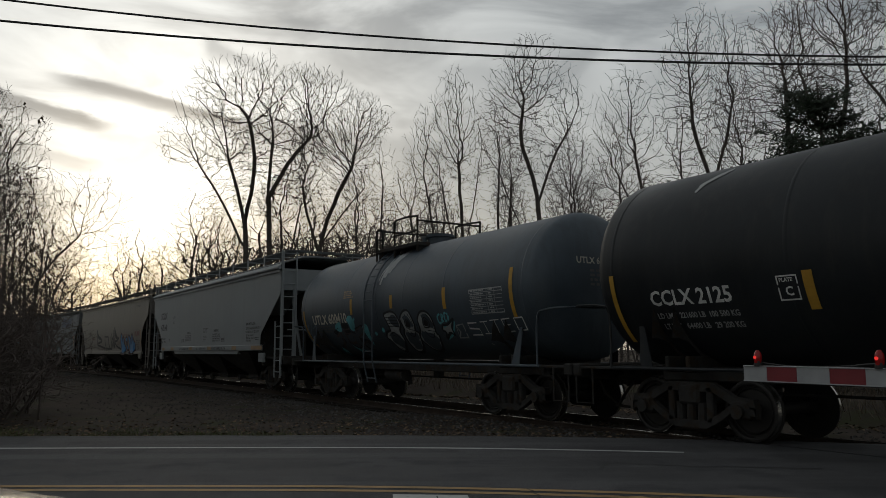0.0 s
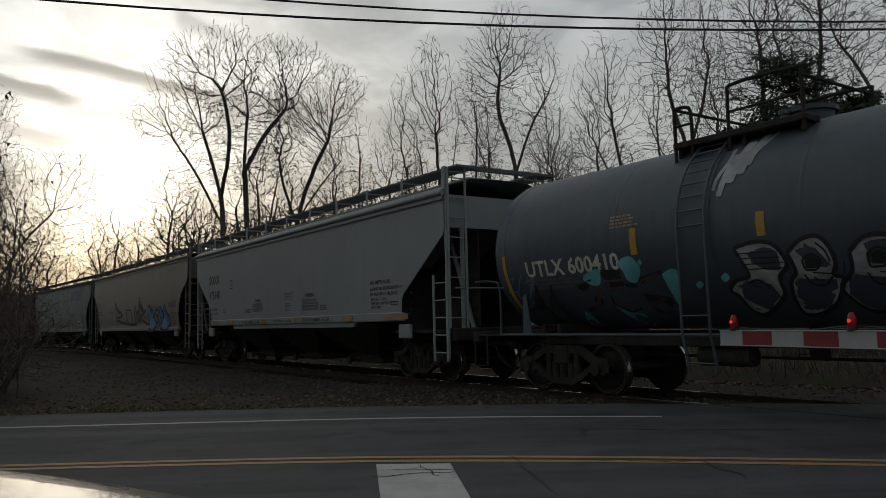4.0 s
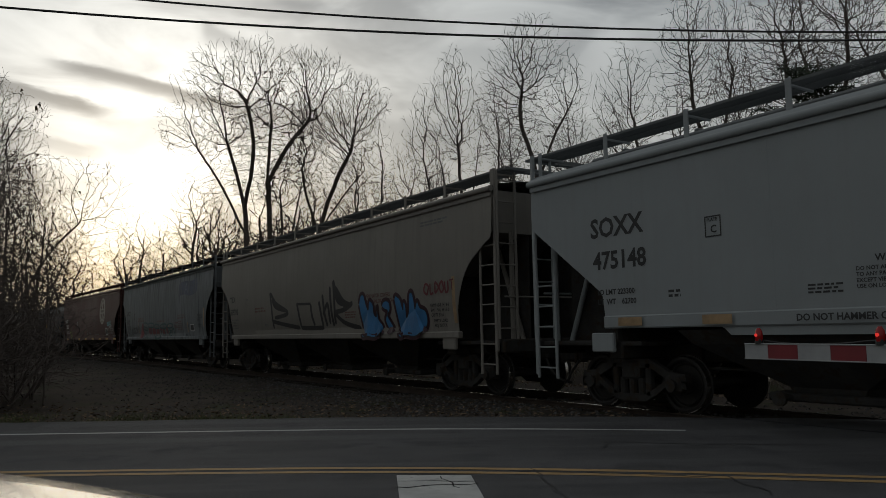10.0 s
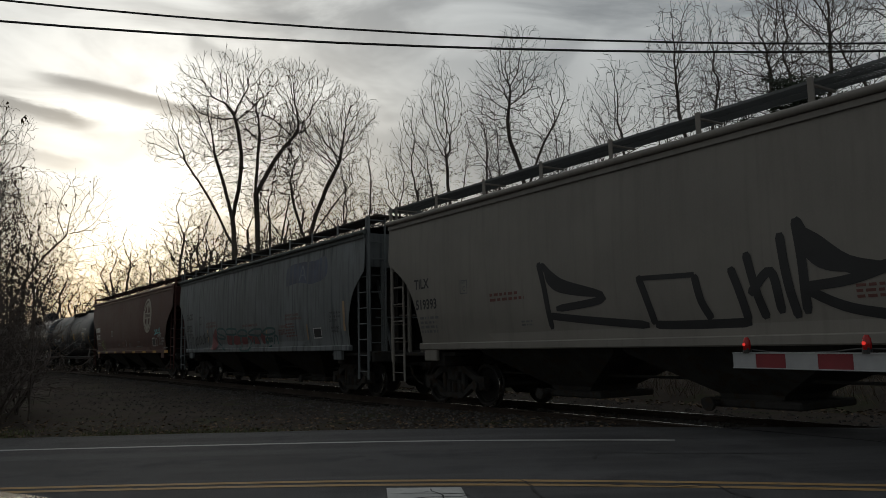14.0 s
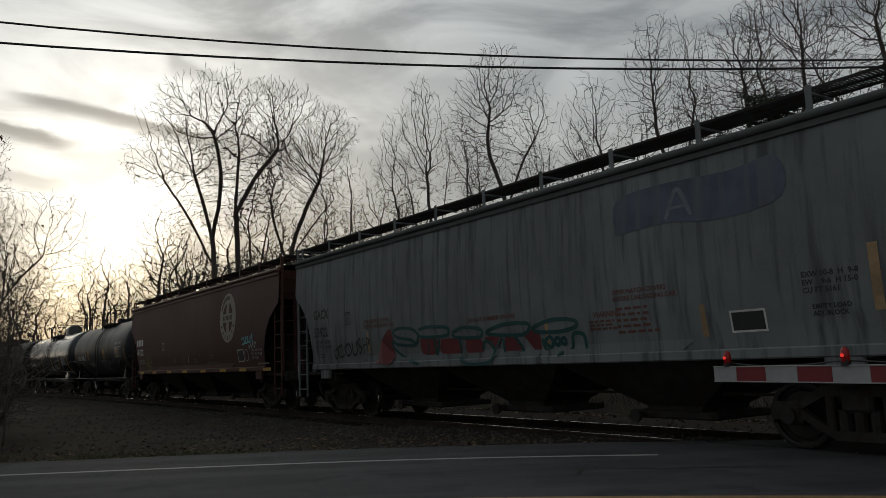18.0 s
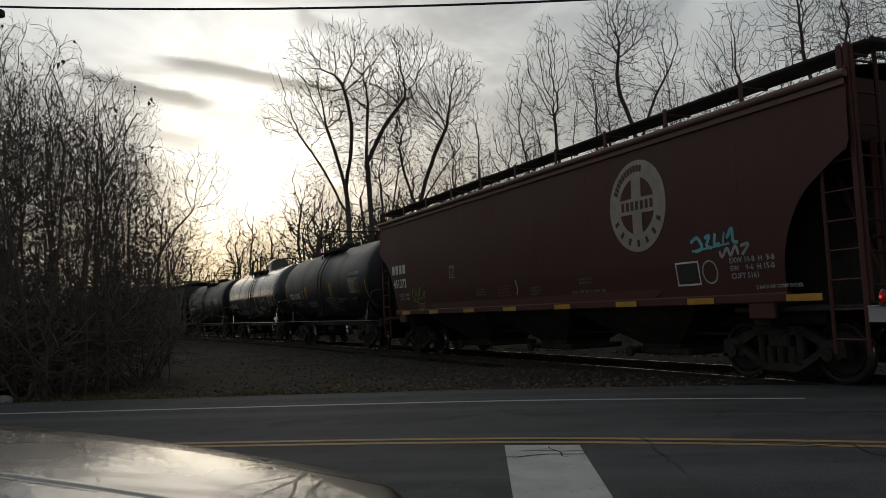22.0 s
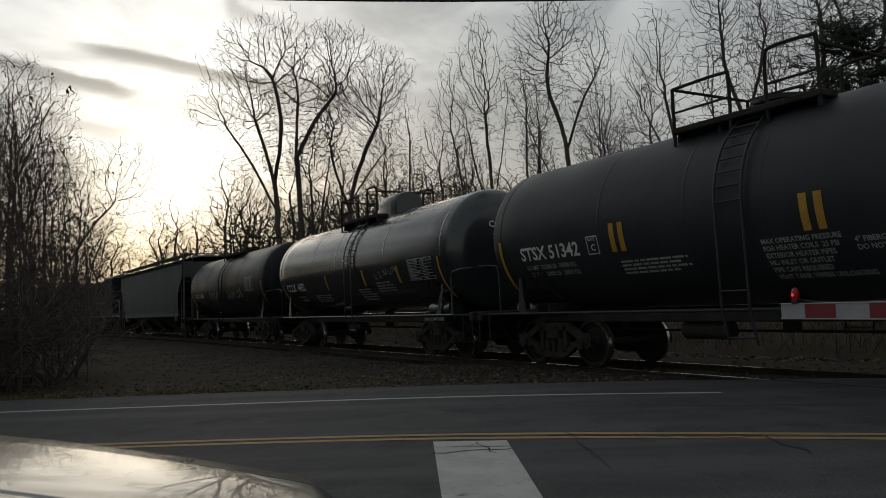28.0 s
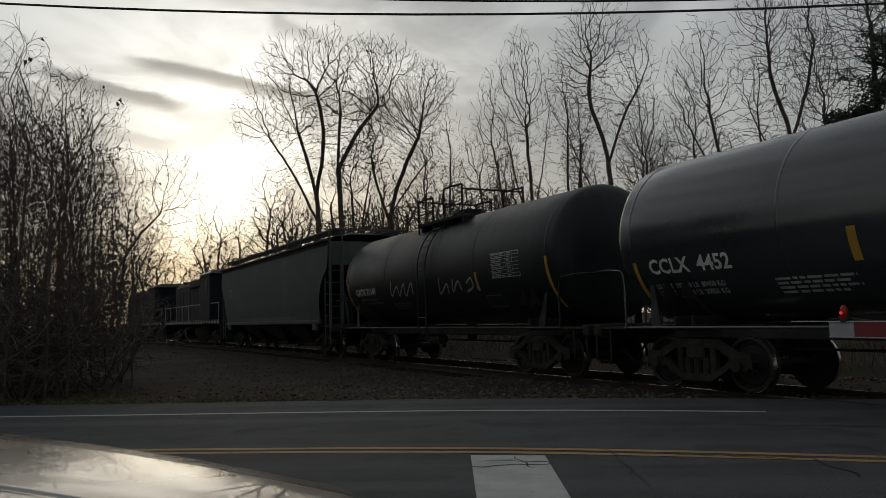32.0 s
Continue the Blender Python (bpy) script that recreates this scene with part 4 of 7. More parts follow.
    for y in (-0.96, 0.96):
        m = Mesh().tube(smooth_run3([(x0, y, lo), (g0 - 0.12, y, lo), (g0, y, lo - 0.12), (g0, y, zt - 0.35)]), 0.028, 7)
        m.tube([(x0, y, zt - 0.4), (x0, y, lo)], 0.03, 7)
        m.tube([(x0, y, zt + 0.2), (g0, y, zt + 0.2)], 0.02, 6)
        part("top_handrail", m, UNDER, car)
        m = Mesh().tube(smooth_run3([(g1, y, zt - 0.35), (g1, y, hi - 0.16), (g1 + 0.12, y, hi), (x1 - 0.08, y, hi - 0.02), (x1, y, hi - 0.12), (x1, y, zt - 0.3)]), 0.028, 7)
        m.tube([(g1, y, zt + 0.22), (x1, y, zt + 0.22)], 0.02, 6)
        if x1 - g1 > 1.3:
            m.tube([(g1 + 0.62, y, zt - 0.2), (g1 + 0.62, y, hi)], 0.028, 7)
        part("top_handrail", m, UNDER, car)
    for x, z in ((x0, lo), (x1, hi - 0.14)):
        part("end_rail", Mesh().tube([(x, -0.96, z), (x, 0.96, z)], 0.026, 7), UNDER, car)
    if dome == "box":
        arch = lambda x, k: [(x, -0.46 * k, zt - 0.12), (x, -0.46 * k, zt + 0.30)] + [(x, -0.46 * k * math.cos(a), zt + 0.30 + 0.30 * k * math.sin(a)) for a in np.linspace(0.3, math.pi - 0.3, 9)] + [(x, 0.46 * k, zt + 0.30), (x, 0.46 * k, zt - 0.12)]
        part("valve_housing", Mesh().loft([arch(0.42, 0.96), arch(0.46, 1.0), arch(1.56, 1.0), arch(1.62, 0.94)]), paint, car, "rounded valve housing", smooth=45)
    else:
        part("manway", Mesh().tube([(0.1, 0, zt - 0.1), (0.1, 0, zt + 0.16)], 0.32, 14).tube([(0.1, 0, zt + 0.15), (0.1, 0, zt + 0.22)], 0.38, 14), paint, car)
    valve = part("valve", Mesh().tube([(-0.1, -0.35, zt - 0.12), (-0.1, -0.35, zt + 0.14)], 0.07, 10), paint, car)
    part("valve_cap", Mesh().tube([(-0.1, -0.35, zt + 0.14), (-0.1, -0.35, zt + 0.2)], 0.095, 12), GALV, valve, "pale valve cap")
    # bottom outlet and brake gear
    m = Mesh().tube([(0, 0, zc - R - 0.45), (0, 0, zc - R + 0.1)], 0.14, 10)
    m.tube([(-1.6, -0.55, 0.72), (-0.7, -0.55, 0.72)], 0.16, 12)
    m.tube([(-h + 1.6, 0.3, 0.66), (h - 1.6, 0.3, 0.66)], 0.025, 6)
    part("bottom_outlet", m, UNDER, car)
    return car, side, h


# ---- locomotive ----
def locomotive(label):
    car = thing("locomotive", label, "locomotive", "engines of the freight train")
    h = 8.4
    part("underframe", Mesh().bar(-h, h, -1.5, 1.5, 1.30, 1.58, 0.04), LOCO, car)
    m = Mesh()
    sec = lambda x, w, z: [(x, -w, 1.58), (x, -w, z - 0.25), (x, -w + 0.3, z), (x, w - 0.3, z), (x, w, z - 0.25), (x, w, 1.58)]
    m.loft([sec(-h + 0.9, 0.82, 4.25), sec(3.6, 0.82, 4.25)])
    part("long_hood", m, LOCO, car, smooth=20)
    part("short_hood", Mesh().loft([sec(6.1, 0.82, 2.9), sec(h - 0.9, 0.82, 2.8)]), LOCO, car, smooth=20)
    part("cab", Mesh().loft([sec(3.6, 1.5, 4.55), sec(6.1, 1.5, 4.55)]), LOCO, car, smooth=20)
    for x0, x1 in ((3.85, 4.6), (4.8, 5.6)):
        part("cab_window", Mesh().bar(x0, x1, -1.515, -1.49, 3.2, 3.95, 0.01), DUSTY_GLASS, car)
    # cab cap and hood strip: roof glints put into a paler colour
    cap = lambda x: [(x, -1.55, 4.36), (x, -1.5, 4.44), (x, -0.9, 4.64), (x, 0.9, 4.64), (x, 1.5, 4.44), (x, 1.55, 4.36)]
    part("cab_roof", Mesh().loft([cap(3.4), cap(6.35)]), ROOF_GLINT, car, "cab roof coloured pale for its sky glint", smooth=20)
    part("hood_roof", Mesh().bar(-h + 1.0, 3.3, -0.52, 0.52, 4.24, 4.27, 0.01), ROOF_GLINT, car, "pale strip painted as the glint along the hood roof")
    for k in range(9):
        x = -h + 1.6 + k * 1.15
        part("hood_door", Mesh().bar(x, x + 1.0, -0.845, -0.82, 1.8, 3.7, 0.01), LOCO, car)
    for x in (-5.6, -3.2):
        f = Mesh().tube([(x, 0, 4.2), (x, 0, 4.42)], 0.6, 16)
        part("roof_fan", f, LOCO, car)
    part("exhaust_stack", Mesh().bar(-0.5, 0.4, -0.25, 0.25, 4.2, 4.5, 0.03), LOCO, car)
    part("dynamic_brake", Mesh().bar(-2.0, 2.2, -1.0, 1.0, 3.75, 4.32, 0.1), LOCO, car)
    part("fuel_tank", Mesh().tube([(-1.9, 0, 0.85), (1.9, 0, 0.85)], 0.62, 12), UNDER, car)
    for y in (-1.45, 1.45):
        m = Mesh()
        for x in np.linspace(-h + 0.3, h - 0.3, 9):
            m.tube([(x, y, 1.45), (x, y, 2.55)], 0.02, 6)
        m.tube([(-h + 0.3, y, 2.55), (3.4, y, 2.55)], 0.022, 6)
        m.tube([(6.3, y, 2.55), (h - 0.3, y, 2.55)], 0.022, 6)
        part("handrail", m, INK_PALE, car, "pale handrail")
    for k in range(24):
        x = -h + 0.3 + k * 0.7
        part("sill_stripe", Mesh().bar(x, x + 0.3, -1.512, -1.498, 1.36, 1.5, 0.004), INK_PALE, car)
    for d in (-1, 1):
        bogie(car, d * 5.4)
        part("pilot", Mesh().bar(d * (h - 0.1), d * (h + 0.05), -1.45, 1.45, 0.25, 1.4, 0.04), LOCO, car)
        m = Mesh()
        for k in range(4):
            m.bar(d * (h - 0.55 + 0.02 * k), d * (h - 0.15), -1.5, -1.2, 0.35 + 0.3 * k, 0.39 + 0.3 * k, 0.01)
        part("corner_steps", m, UNDER, car)
        coupler(car, d * h, d)
    return car


# ---- spray paint on the cars, as runs of (along, up) on each side ----
BOUR = [[(-3.51,2.77),(-3.38,2.28),(-3.27,1.56)],[(-3.44,2.73),(-2.94,2.37),(-1.94,2.04),(-3.1,1.91)],[(-3.33,1.8),(-2.28,1.68),(-1.05,1.56)],[(-1.18,2.33),(-1.03,1.93),(-0.93,1.57)],[(-1.18,2.29),(-0.12,2.26)],[(-0.12,2.26),(-0.04,1.88),(0.1,1.61)],[(-0.93,1.56),(-0.27,1.54),(0.73,1.54)],[(0.49,2.31),(0.62,1.91),(0.69,1.56)],[(0.75,2.49),(0.86,1.96),(0.97,1.58)],[(0.76,1.91),(1.1,2.2),(1.2,1.64)],[(1.27,2.69),(1.32,2.12),(1.42,1.57)],[(1.5,2.85),(1.55,2.29),(1.55,1.62)],[(1.5,2.85),(1.77,2.4),(2.24,2.12),(2.7,2.17)],[(2.66,2.15),(2.15,2.01),(1.57,1.96)],[(1.57,1.93),(2.13,1.66),(3.08,1.49)]]
BOUR_FILL = [[(1.5,2.79),(1.79,2.61),(2.17,2.3),(2.63,2.16),(2.16,2.1),(1.76,2.19),(1.52,2.48)],[(-3.36,2.68),(-2.87,2.37),(-2.07,2.07),(-2.95,2.18),(-3.3,2.39)]]
BLUE1 = [[(3.09,2.12),(3.18,2.33),(3.35,2.34),(3.47,2.11),(3.59,1.95),(3.67,2.18),(3.85,2.08),(3.89,1.82),(4.01,1.79),(4.08,2.04),(4.1,1.71),(4.29,1.52),(4.25,1.38),(3.97,1.26),(3.53,1.28),(3.27,1.28),(3.22,1.56)]]
BLUE2 = [[(4.33,2.02),(4.45,2.14),(4.68,2.12),(4.74,1.94),(4.6,1.78),(4.74,1.6),(4.84,1.46),(4.62,1.44),(4.47,1.67),(4.57,1.81),(4.62,1.91),(4.49,1.94)]]
BLUE3 = [[(4.98,2.17),(5.06,2.25),(5.26,2.14),(5.38,1.9),(5.42,2.08),(5.51,1.98),(5.51,1.71),(5.65,1.88),(5.7,2.24),(5.82,2.29),(5.91,2.08),(5.94,1.9),(6.05,2.07),(6.16,1.93),(6.4,1.83),(6.42,1.57),(6.2,1.37),(5.93,1.27),(5.48,1.3),(5.23,1.26),(5.15,1.45),(5.08,1.83)]]
TEAL1 = [[(-2.4,1.73),(-2.32,1.93),(-2.6,2.07),(-3.12,2.1),(-3.33,2.01),(-3.14,1.9),(-2.61,1.82),(-2.48,1.71),(-3.15,1.74),(-3.38,1.83),(-3.35,1.67),(-2.94,1.45),(-2.29,1.29)],[(-2.28,2.03),(-1.89,2.07),(-1.25,2.03),(-1.17,1.93),(-1.33,1.85),(-2.18,1.87),(-2.31,1.98)],[(-1.91,1.86),(-2.01,1.48)],[(-1.71,1.82),(-1.68,1.47),(-1.52,1.81)],[(-1.05,1.9),(-0.66,1.99),(-0.12,1.93),(-0.08,1.82),(-0.24,1.77),(-0.91,1.8),(-1.05,1.88)],[(-0.8,1.77),(-0.72,1.31),(0.13,1.29),(0.23,1.58),(0.01,1.69),(-0.1,1.51)]]
TEAL2 = [[(0.08,1.88),(0.63,1.98),(1.25,1.96),(1.31,1.86),(1.06,1.76),(0.18,1.81),(0.08,1.88)],[(0.52,1.77),(0.18,1.29)],[(0.88,1.75),(1.08,1.5),(0.95,1.43),(0.58,1.44),(0.56,1.72)],[(1.39,1.87),(1.9,1.98),(2.45,1.94),(2.47,1.83),(2.07,1.77),(1.53,1.79),(1.39,1.87)],[(1.62,1.67),(1.74,1.44),(2.29,1.44),(2.39,1.7),(2.56,1.72),(2.65,1.65),(2.66,1.38)],[(1.9,1.6),(1.82,1.51),(1.69,1.61),(1.82,1.69),(1.9,1.6)],[(2.07,1.6),(1.99,1.54),(1.92,1.61),(2.01,1.67),(2.07,1.6)],[(2.22,1.6),(2.15,1.55),(2.09,1.61),(2.16,1.66),(2.22,1.6)]]
REDS = [[(-4.17,1.35),(-3.88,1.85),(-3.44,2.1),(-3.41,1.36)],[(-2.25,1.83),(-1.65,1.82),(-1.67,1.51),(-2.21,1.51)],[(-1.46,1.79),(-0.85,1.76),(-0.82,1.46),(-1.51,1.51)],[(-0.63,1.74),(-0.14,1.74),(-0.11,1.46),(-0.59,1.46)],[(0.02,1.77),(0.52,1.77),(0.3,1.53),(0.01,1.69)],[(0.61,1.74),(0.88,1.73),(1.06,1.5),(0.61,1.46)],[(1.15,1.73),(1.33,1.84),(1.57,1.75),(1.51,1.37),(1.27,1.61)]]
SCRAWL = [[(-6.26,1.69),(-6.07,1.76),(-6.21,1.48),(-6.32,1.61)],[(-5.83,1.83),(-6.07,1.76),(-6.02,1.53),(-5.78,1.59)],[(-5.48,1.86),(-5.72,1.75),(-5.61,1.55),(-5.4,1.66),(-5.48,1.86)],[(-5.31,1.89),(-5.3,1.58),(-5.11,1.63),(-5.09,1.91)],[(-4.88,1.98),(-5.02,1.83),(-4.84,1.71),(-5.01,1.57)],[(-4.78,1.97),(-4.75,1.6)],[(-4.6,1.98),(-4.58,1.64)],[(-4.76,1.78),(-4.57,1.81)],[(-4.56,1.96),(-4.45,1.88),(-4.55,1.79)]]
SILVER = [[(-0.05,2.26),(0.28,2.32),(0.55,2.25),(0.67,2.0),(0.5,1.82),(0.44,1.58),(-0.01,1.34),(-0.19,1.4),(-0.23,1.6),(-0.32,1.69),(-0.16,1.82),(0.06,1.87),(0.04,2.04)],
          [(0.72,2.13),(0.92,2.28),(1.15,2.31),(1.28,2.17),(1.31,1.96),(1.24,1.82),(1.34,1.76),(1.12,1.48),(0.79,1.33),(0.55,1.33),(0.55,1.5),(0.64,1.76),(0.76,1.89)],
          [(1.52,2.08),(1.72,2.24),(1.96,2.25),(2.13,2.13),(2.16,1.92),(2.09,1.75),(2.14,1.68),(1.94,1.46),(1.66,1.34),(1.44,1.36),(1.33,1.48),(1.27,1.66),(1.48,1.85)],
          [(2.51,1.92),(2.73,1.93),(3.02,2.04),(2.84,1.85),(2.8,1.7),(2.66,1.74),(2.41,1.62),(2.52,1.76),(2.43,1.81)]]
EYES = [[(0.0,1.76),(0.13,1.81),(0.24,1.78),(0.29,1.68)],[(0.06,1.74),(0.18,1.71)],[(0.0,2.18),(0.52,2.17)],[(0.04,2.11),(0.6,2.09)],[(0.06,2.03),(0.63,2.02)],[(0.08,1.96),(0.6,1.95)],
        [(0.9,1.9),(0.9,2.03),(1.03,2.09),(1.13,2.02),(1.05,1.9),(0.9,1.9)],[(0.86,1.85),(0.92,1.72),(1.08,1.7),(1.22,1.8)],[(0.95,1.77),(1.08,1.76)],[(0.98,1.86),(1.24,1.83)],[(1.12,2.23),(1.22,2.12),(1.25,1.98)],
        [(1.72,1.88),(1.73,2.04),(1.86,2.11),(1.98,2.03),(1.95,1.9),(1.72,1.88)],[(1.66,1.82),(1.72,1.69),(1.88,1.66),(2.02,1.76)],[(1.78,1.74),(1.9,1.73)],[(1.8,1.82),(2.08,1.79)],[(1.95,2.19),(2.07,2.08),(2.1,1.95)],
        [(0.66,2.0),(0.56,1.86)],[(1.42,1.98),(1.38,1.82)]]
CYAN = [[(-1.8,2.19),(-1.66,2.29),(-1.47,2.29),(-1.35,2.12),(-1.41,1.98),(-1.52,1.89),(-1.68,1.93),(-1.71,2.08)],[(-2.61,2.06),(-2.43,2.13),(-2.22,2.14),(-2.28,1.92),(-2.46,1.89),(-2.63,1.98)],[(-0.97,1.99),(-0.74,2.06),(-0.66,1.97),(-0.74,1.77),(-0.93,1.48),(-0.94,1.63),(-0.95,1.84)],[(-3.05,1.47),(-2.96,1.37),(-3.1,1.2),(-3.27,1.22),(-3.19,1.34)],[(-2.24,1.54),(-2.07,1.44),(-1.77,1.37),(-1.9,1.18),(-2.12,1.32)],[(0.03,1.88),(0.13,1.94),(0.18,1.87),(0.07,1.81)],[(-0.44,1.8),(-0.34,1.85),(-0.3,1.79),(-0.4,1.74)],[(-1.36,2.2),(-1.32,2.24),(-1.28,2.19),(-1.34,2.15)]]
CYAN_DARK = [[(-2.85,1.9),(-2.47,2.0),(-2.42,1.61),(-2.9,1.3),(-2.92,1.47)],[(-2.2,2.14),(-1.79,2.11),(-1.78,1.89),(-1.52,1.87),(-1.73,1.46),(-1.99,1.41),(-2.25,1.57),(-2.18,1.82)],[(-1.46,1.96),(-0.97,2.05),(-0.99,1.58),(-1.2,1.36),(-1.48,1.42),(-1.5,1.63)]]
CYAN_IN = [[(-1.43,1.91),(-1.03,2.0)],[(-1.45,1.72),(-1.07,1.82)],[(-1.51,1.52),(-1.11,1.62)],[(-1.43,1.91),(-1.48,1.45)],[(-2.11,1.94),(-1.79,1.95)],[(-2.16,1.82),(-1.82,1.83)],[(-2.11,1.94),(-2.14,1.6),(-1.8,1.59)],[(-1.7,1.76),(-1.84,1.53)],[(-2.77,1.75),(-2.4,1.86),(-2.54,1.61),(-2.87,1.43)]]
CREW = [[(2.54,2.17),(2.41,2.1),(2.44,1.96),(2.52,1.99)],[(2.55,1.97),(2.6,2.15),(2.66,2.11),(2.58,2.06),(2.63,1.99)],[(2.8,2.17),(2.73,2.17),(2.7,2.0),(2.77,2.02)],[(2.85,2.18),(2.82,2.02),(2.88,2.12)],[(2.52,1.87),(3.02,2.0),(2.78,1.73),(2.43,1.61)]]
SQUARE = [[(3.13,1.89),(3.41,1.92),(3.35,1.63),(3.02,1.63),(3.13,1.89)],[(3.13,1.89),(3.19,1.76),(3.03,1.63)]]
TAG = [[(-5.08,2.13),(-5.3,1.87),(-5.23,1.68)],[(-4.99,2.08),(-4.83,2.12),(-5.11,1.86),(-4.8,1.89)],[(-4.59,2.19),(-4.9,1.76),(-4.62,1.83)],[(-4.6,2.01),(-4.3,2.08),(-4.68,1.66),(-4.61,1.56)],[(-5.18,1.67),(-4.94,1.71),(-5.25,1.53)],[(-4.84,1.71),(-4.78,1.57),(-4.36,1.78)]]
LIME = [[(-6.08,2.04),(-6.14,1.79),(-5.93,1.69),(-5.96,1.99)],[(-5.89,2.11),(-5.77,2.14)],[(-5.84,1.98),(-5.82,1.6),(-5.55,2.04),(-5.64,1.67),(-5.41,1.74),(-5.23,1.89),(-5.31,1.65)],[(-6.17,1.66),(-5.6,1.54),(-5.27,1.57)],[(-5.89,1.5),(-5.27,1.49)],[(-5.78,1.45),(-5.76,1.33)],[(-5.61,1.45),(-5.62,1.32)],[(-5.39,1.44),(-5.5,1.38),(-5.34,1.31)]]
AQUA = [[(5.76,2.25),(5.92,2.32),(6.01,2.15),(5.84,2.1)],[(6.08,2.3),(6.19,2.33),(6.12,2.18),(6.23,2.13)],[(6.32,2.36),(6.29,2.18),(6.41,2.19)],[(6.51,2.36),(6.47,2.18)],[(6.55,2.25),(6.67,2.4),(6.68,2.2),(6.78,2.18)],[(5.78,2.11),(6.6,2.17)]]
WHITE_B = [[(6.38,2.07),(6.42,1.97),(6.54,2.1),(6.6,1.98),(6.71,2.12),(6.76,1.98)],[(6.81,2.11),(6.97,2.13),(6.83,1.97)]]
GATXS = [[(-1.84,2.46),(-2.05,2.01),(-1.51,2.28),(-1.5,1.99),(-1.01,2.33),(-1.05,1.98),(-0.48,2.34),(-0.58,1.99)],[(1.25,2.37),(1.11,1.96),(1.61,2.2),(1.56,1.94)],[(1.97,2.3),(1.83,1.98),(2.23,2.24),(2.3,2.0)],[(2.61,2.15),(2.88,2.28),(2.91,2.07),(2.53,1.95)],[(3.15,2.29),(3.07,1.99)]]


# ---- the train, from the crossing backwards: (car, middle along s at the start, half the truck spacing) ----
TRAIN = []


def place(car, right, left, half):
    TRAIN.append((car, (right + left) / 2, half))


def tank_stripe(side, car, x, z0, z1, w=0.13, material=None):
    patch(side, x, x + w, z0, z1, material or REFLECT, car, "reflective_stripe", n=8)


def head_stripe(side, car, h, d, inset=0.62, z0=1.48, z1=2.55):
    """The yellow stripe near the rim of the tank head."""
    m = Mesh()
    x = d * (h - inset) - side.shift
    m.loft([[side.at(x - 0.045, z, 0.012), side.at(x + 0.045, z, 0.012)] for z in np.linspace(z0, z1, 14)], False)
    part("reflective_stripe", m, REFLECT, car, smooth=0)


class Head:
    """The end of a tank as a sheet: maps (across, up) to a place on its dish."""

    shift = 0.0

    def __init__(self, h, R=1.49, zc=2.62):
        self.h, self.R, self.zc = h, R, zc

    def at(self, u, z, lift=0.006):
        r = min(1.0, math.hypot(u, z - self.zc) / self.R)
        x = float(np.interp(r, [0.0, 0.36, 0.66, 0.85, 0.945, 0.985, 1.0], [0.0, 0.02, 0.08, 0.17, 0.27, 0.36, 0.44]))
        return (self.h - x + lift, u, z)


def data_table(side, car, x, z, w, h, material):
    """A framed stencil panel with rows and columns of small print."""
    frame_mark(side, x, z, w, h, 0.02, material, car, "stencil_frame")
    m = Mesh()
    for k in range(1, 7):
        zz = z + h * k / 7
        m.add([side.at(x, zz - 0.006, 0.006), side.at(x + w, zz - 0.006, 0.006), side.at(x + w, zz + 0.006, 0.006), side.at(x, zz + 0.006, 0.006)], [(0, 1, 2, 3)])
    for f in (0.55, 0.78):
        xx = x + w * f
        m.loft([[side.at(xx - 0.006, zz, 0.006), side.at(xx + 0.006, zz, 0.006)] for zz in np.linspace(z, z + h, 5)], False)
    tagged(part("stencil_grid", m, material, car, smooth=0), kind="stuff")
    for k in range(7):
        bars(side, x + 0.05, z + h * (k + 0.3) / 7, w * 0.45, h / 16, 1, material, car, seed=k, gap=0.1)
        bars(side, x + w * 0.6, z + h * (k + 0.3) / 7, w * 0.14, h / 16, 1, material, car, seed=k + 9, gap=0.1)


def plate_box(side, car, x, z, s, material):
    frame_mark(side, x, z, s, s * 1.1, 0.02, material, car)
    letters(side, "PLATE", x + s * 0.14, z + s * 0.82, s * 0.17, material, car)
    letters(side, "C", x + s * 0.34, z + s * 0.22, s * 0.4, material, car)


def emblem(side, car, cx, cz, r):
    """A round white railway emblem: ring, cross and dark blocks in place of words."""
    def ring(r0, r1, mat_, name, lift, a0=0, a1=360, n=48):
        m = Mesh()
        m.loft([[side.at(cx + q * 0.92 * math.cos(radians(a)), cz + q * math.sin(radians(a)), lift) for q in (r0, r1)] for a in np.linspace(a0, a1, n)], False)
        part(name, m, mat_, car, smooth=0)
    ring(r * 0.62, r, INK_EMBLEM, "emblem_ring", 0.007)
    for x0, x1, z0, z1 in ((-0.17, 0.17, -0.62, 0.62), (-0.62, 0.62, -0.17, 0.17)):
        patch(side, cx + r * x0 * 0.92, cx + r * x1 * 0.92, cz + r * z0, cz + r * z1, INK_EMBLEM, car, "emblem_cross", 0.0075)
    for k in range(18):
        a = 155 - k * (130 / 17) if k < 11 else 205 + (k - 11) * (130 / 6)
        ring(r * 0.74, r * 0.89, INK_BROWN, "emblem_mark", 0.010, a - 3.2, a + 3.2, 3)
    for k in range(7):
        x = cx + r * (-0.5 + k * 0.155)
        patch(side, x, x + r * 0.1, cz - r * 0.09, cz + r * 0.1, INK_BROWN, car, "emblem_mark", 0.011)


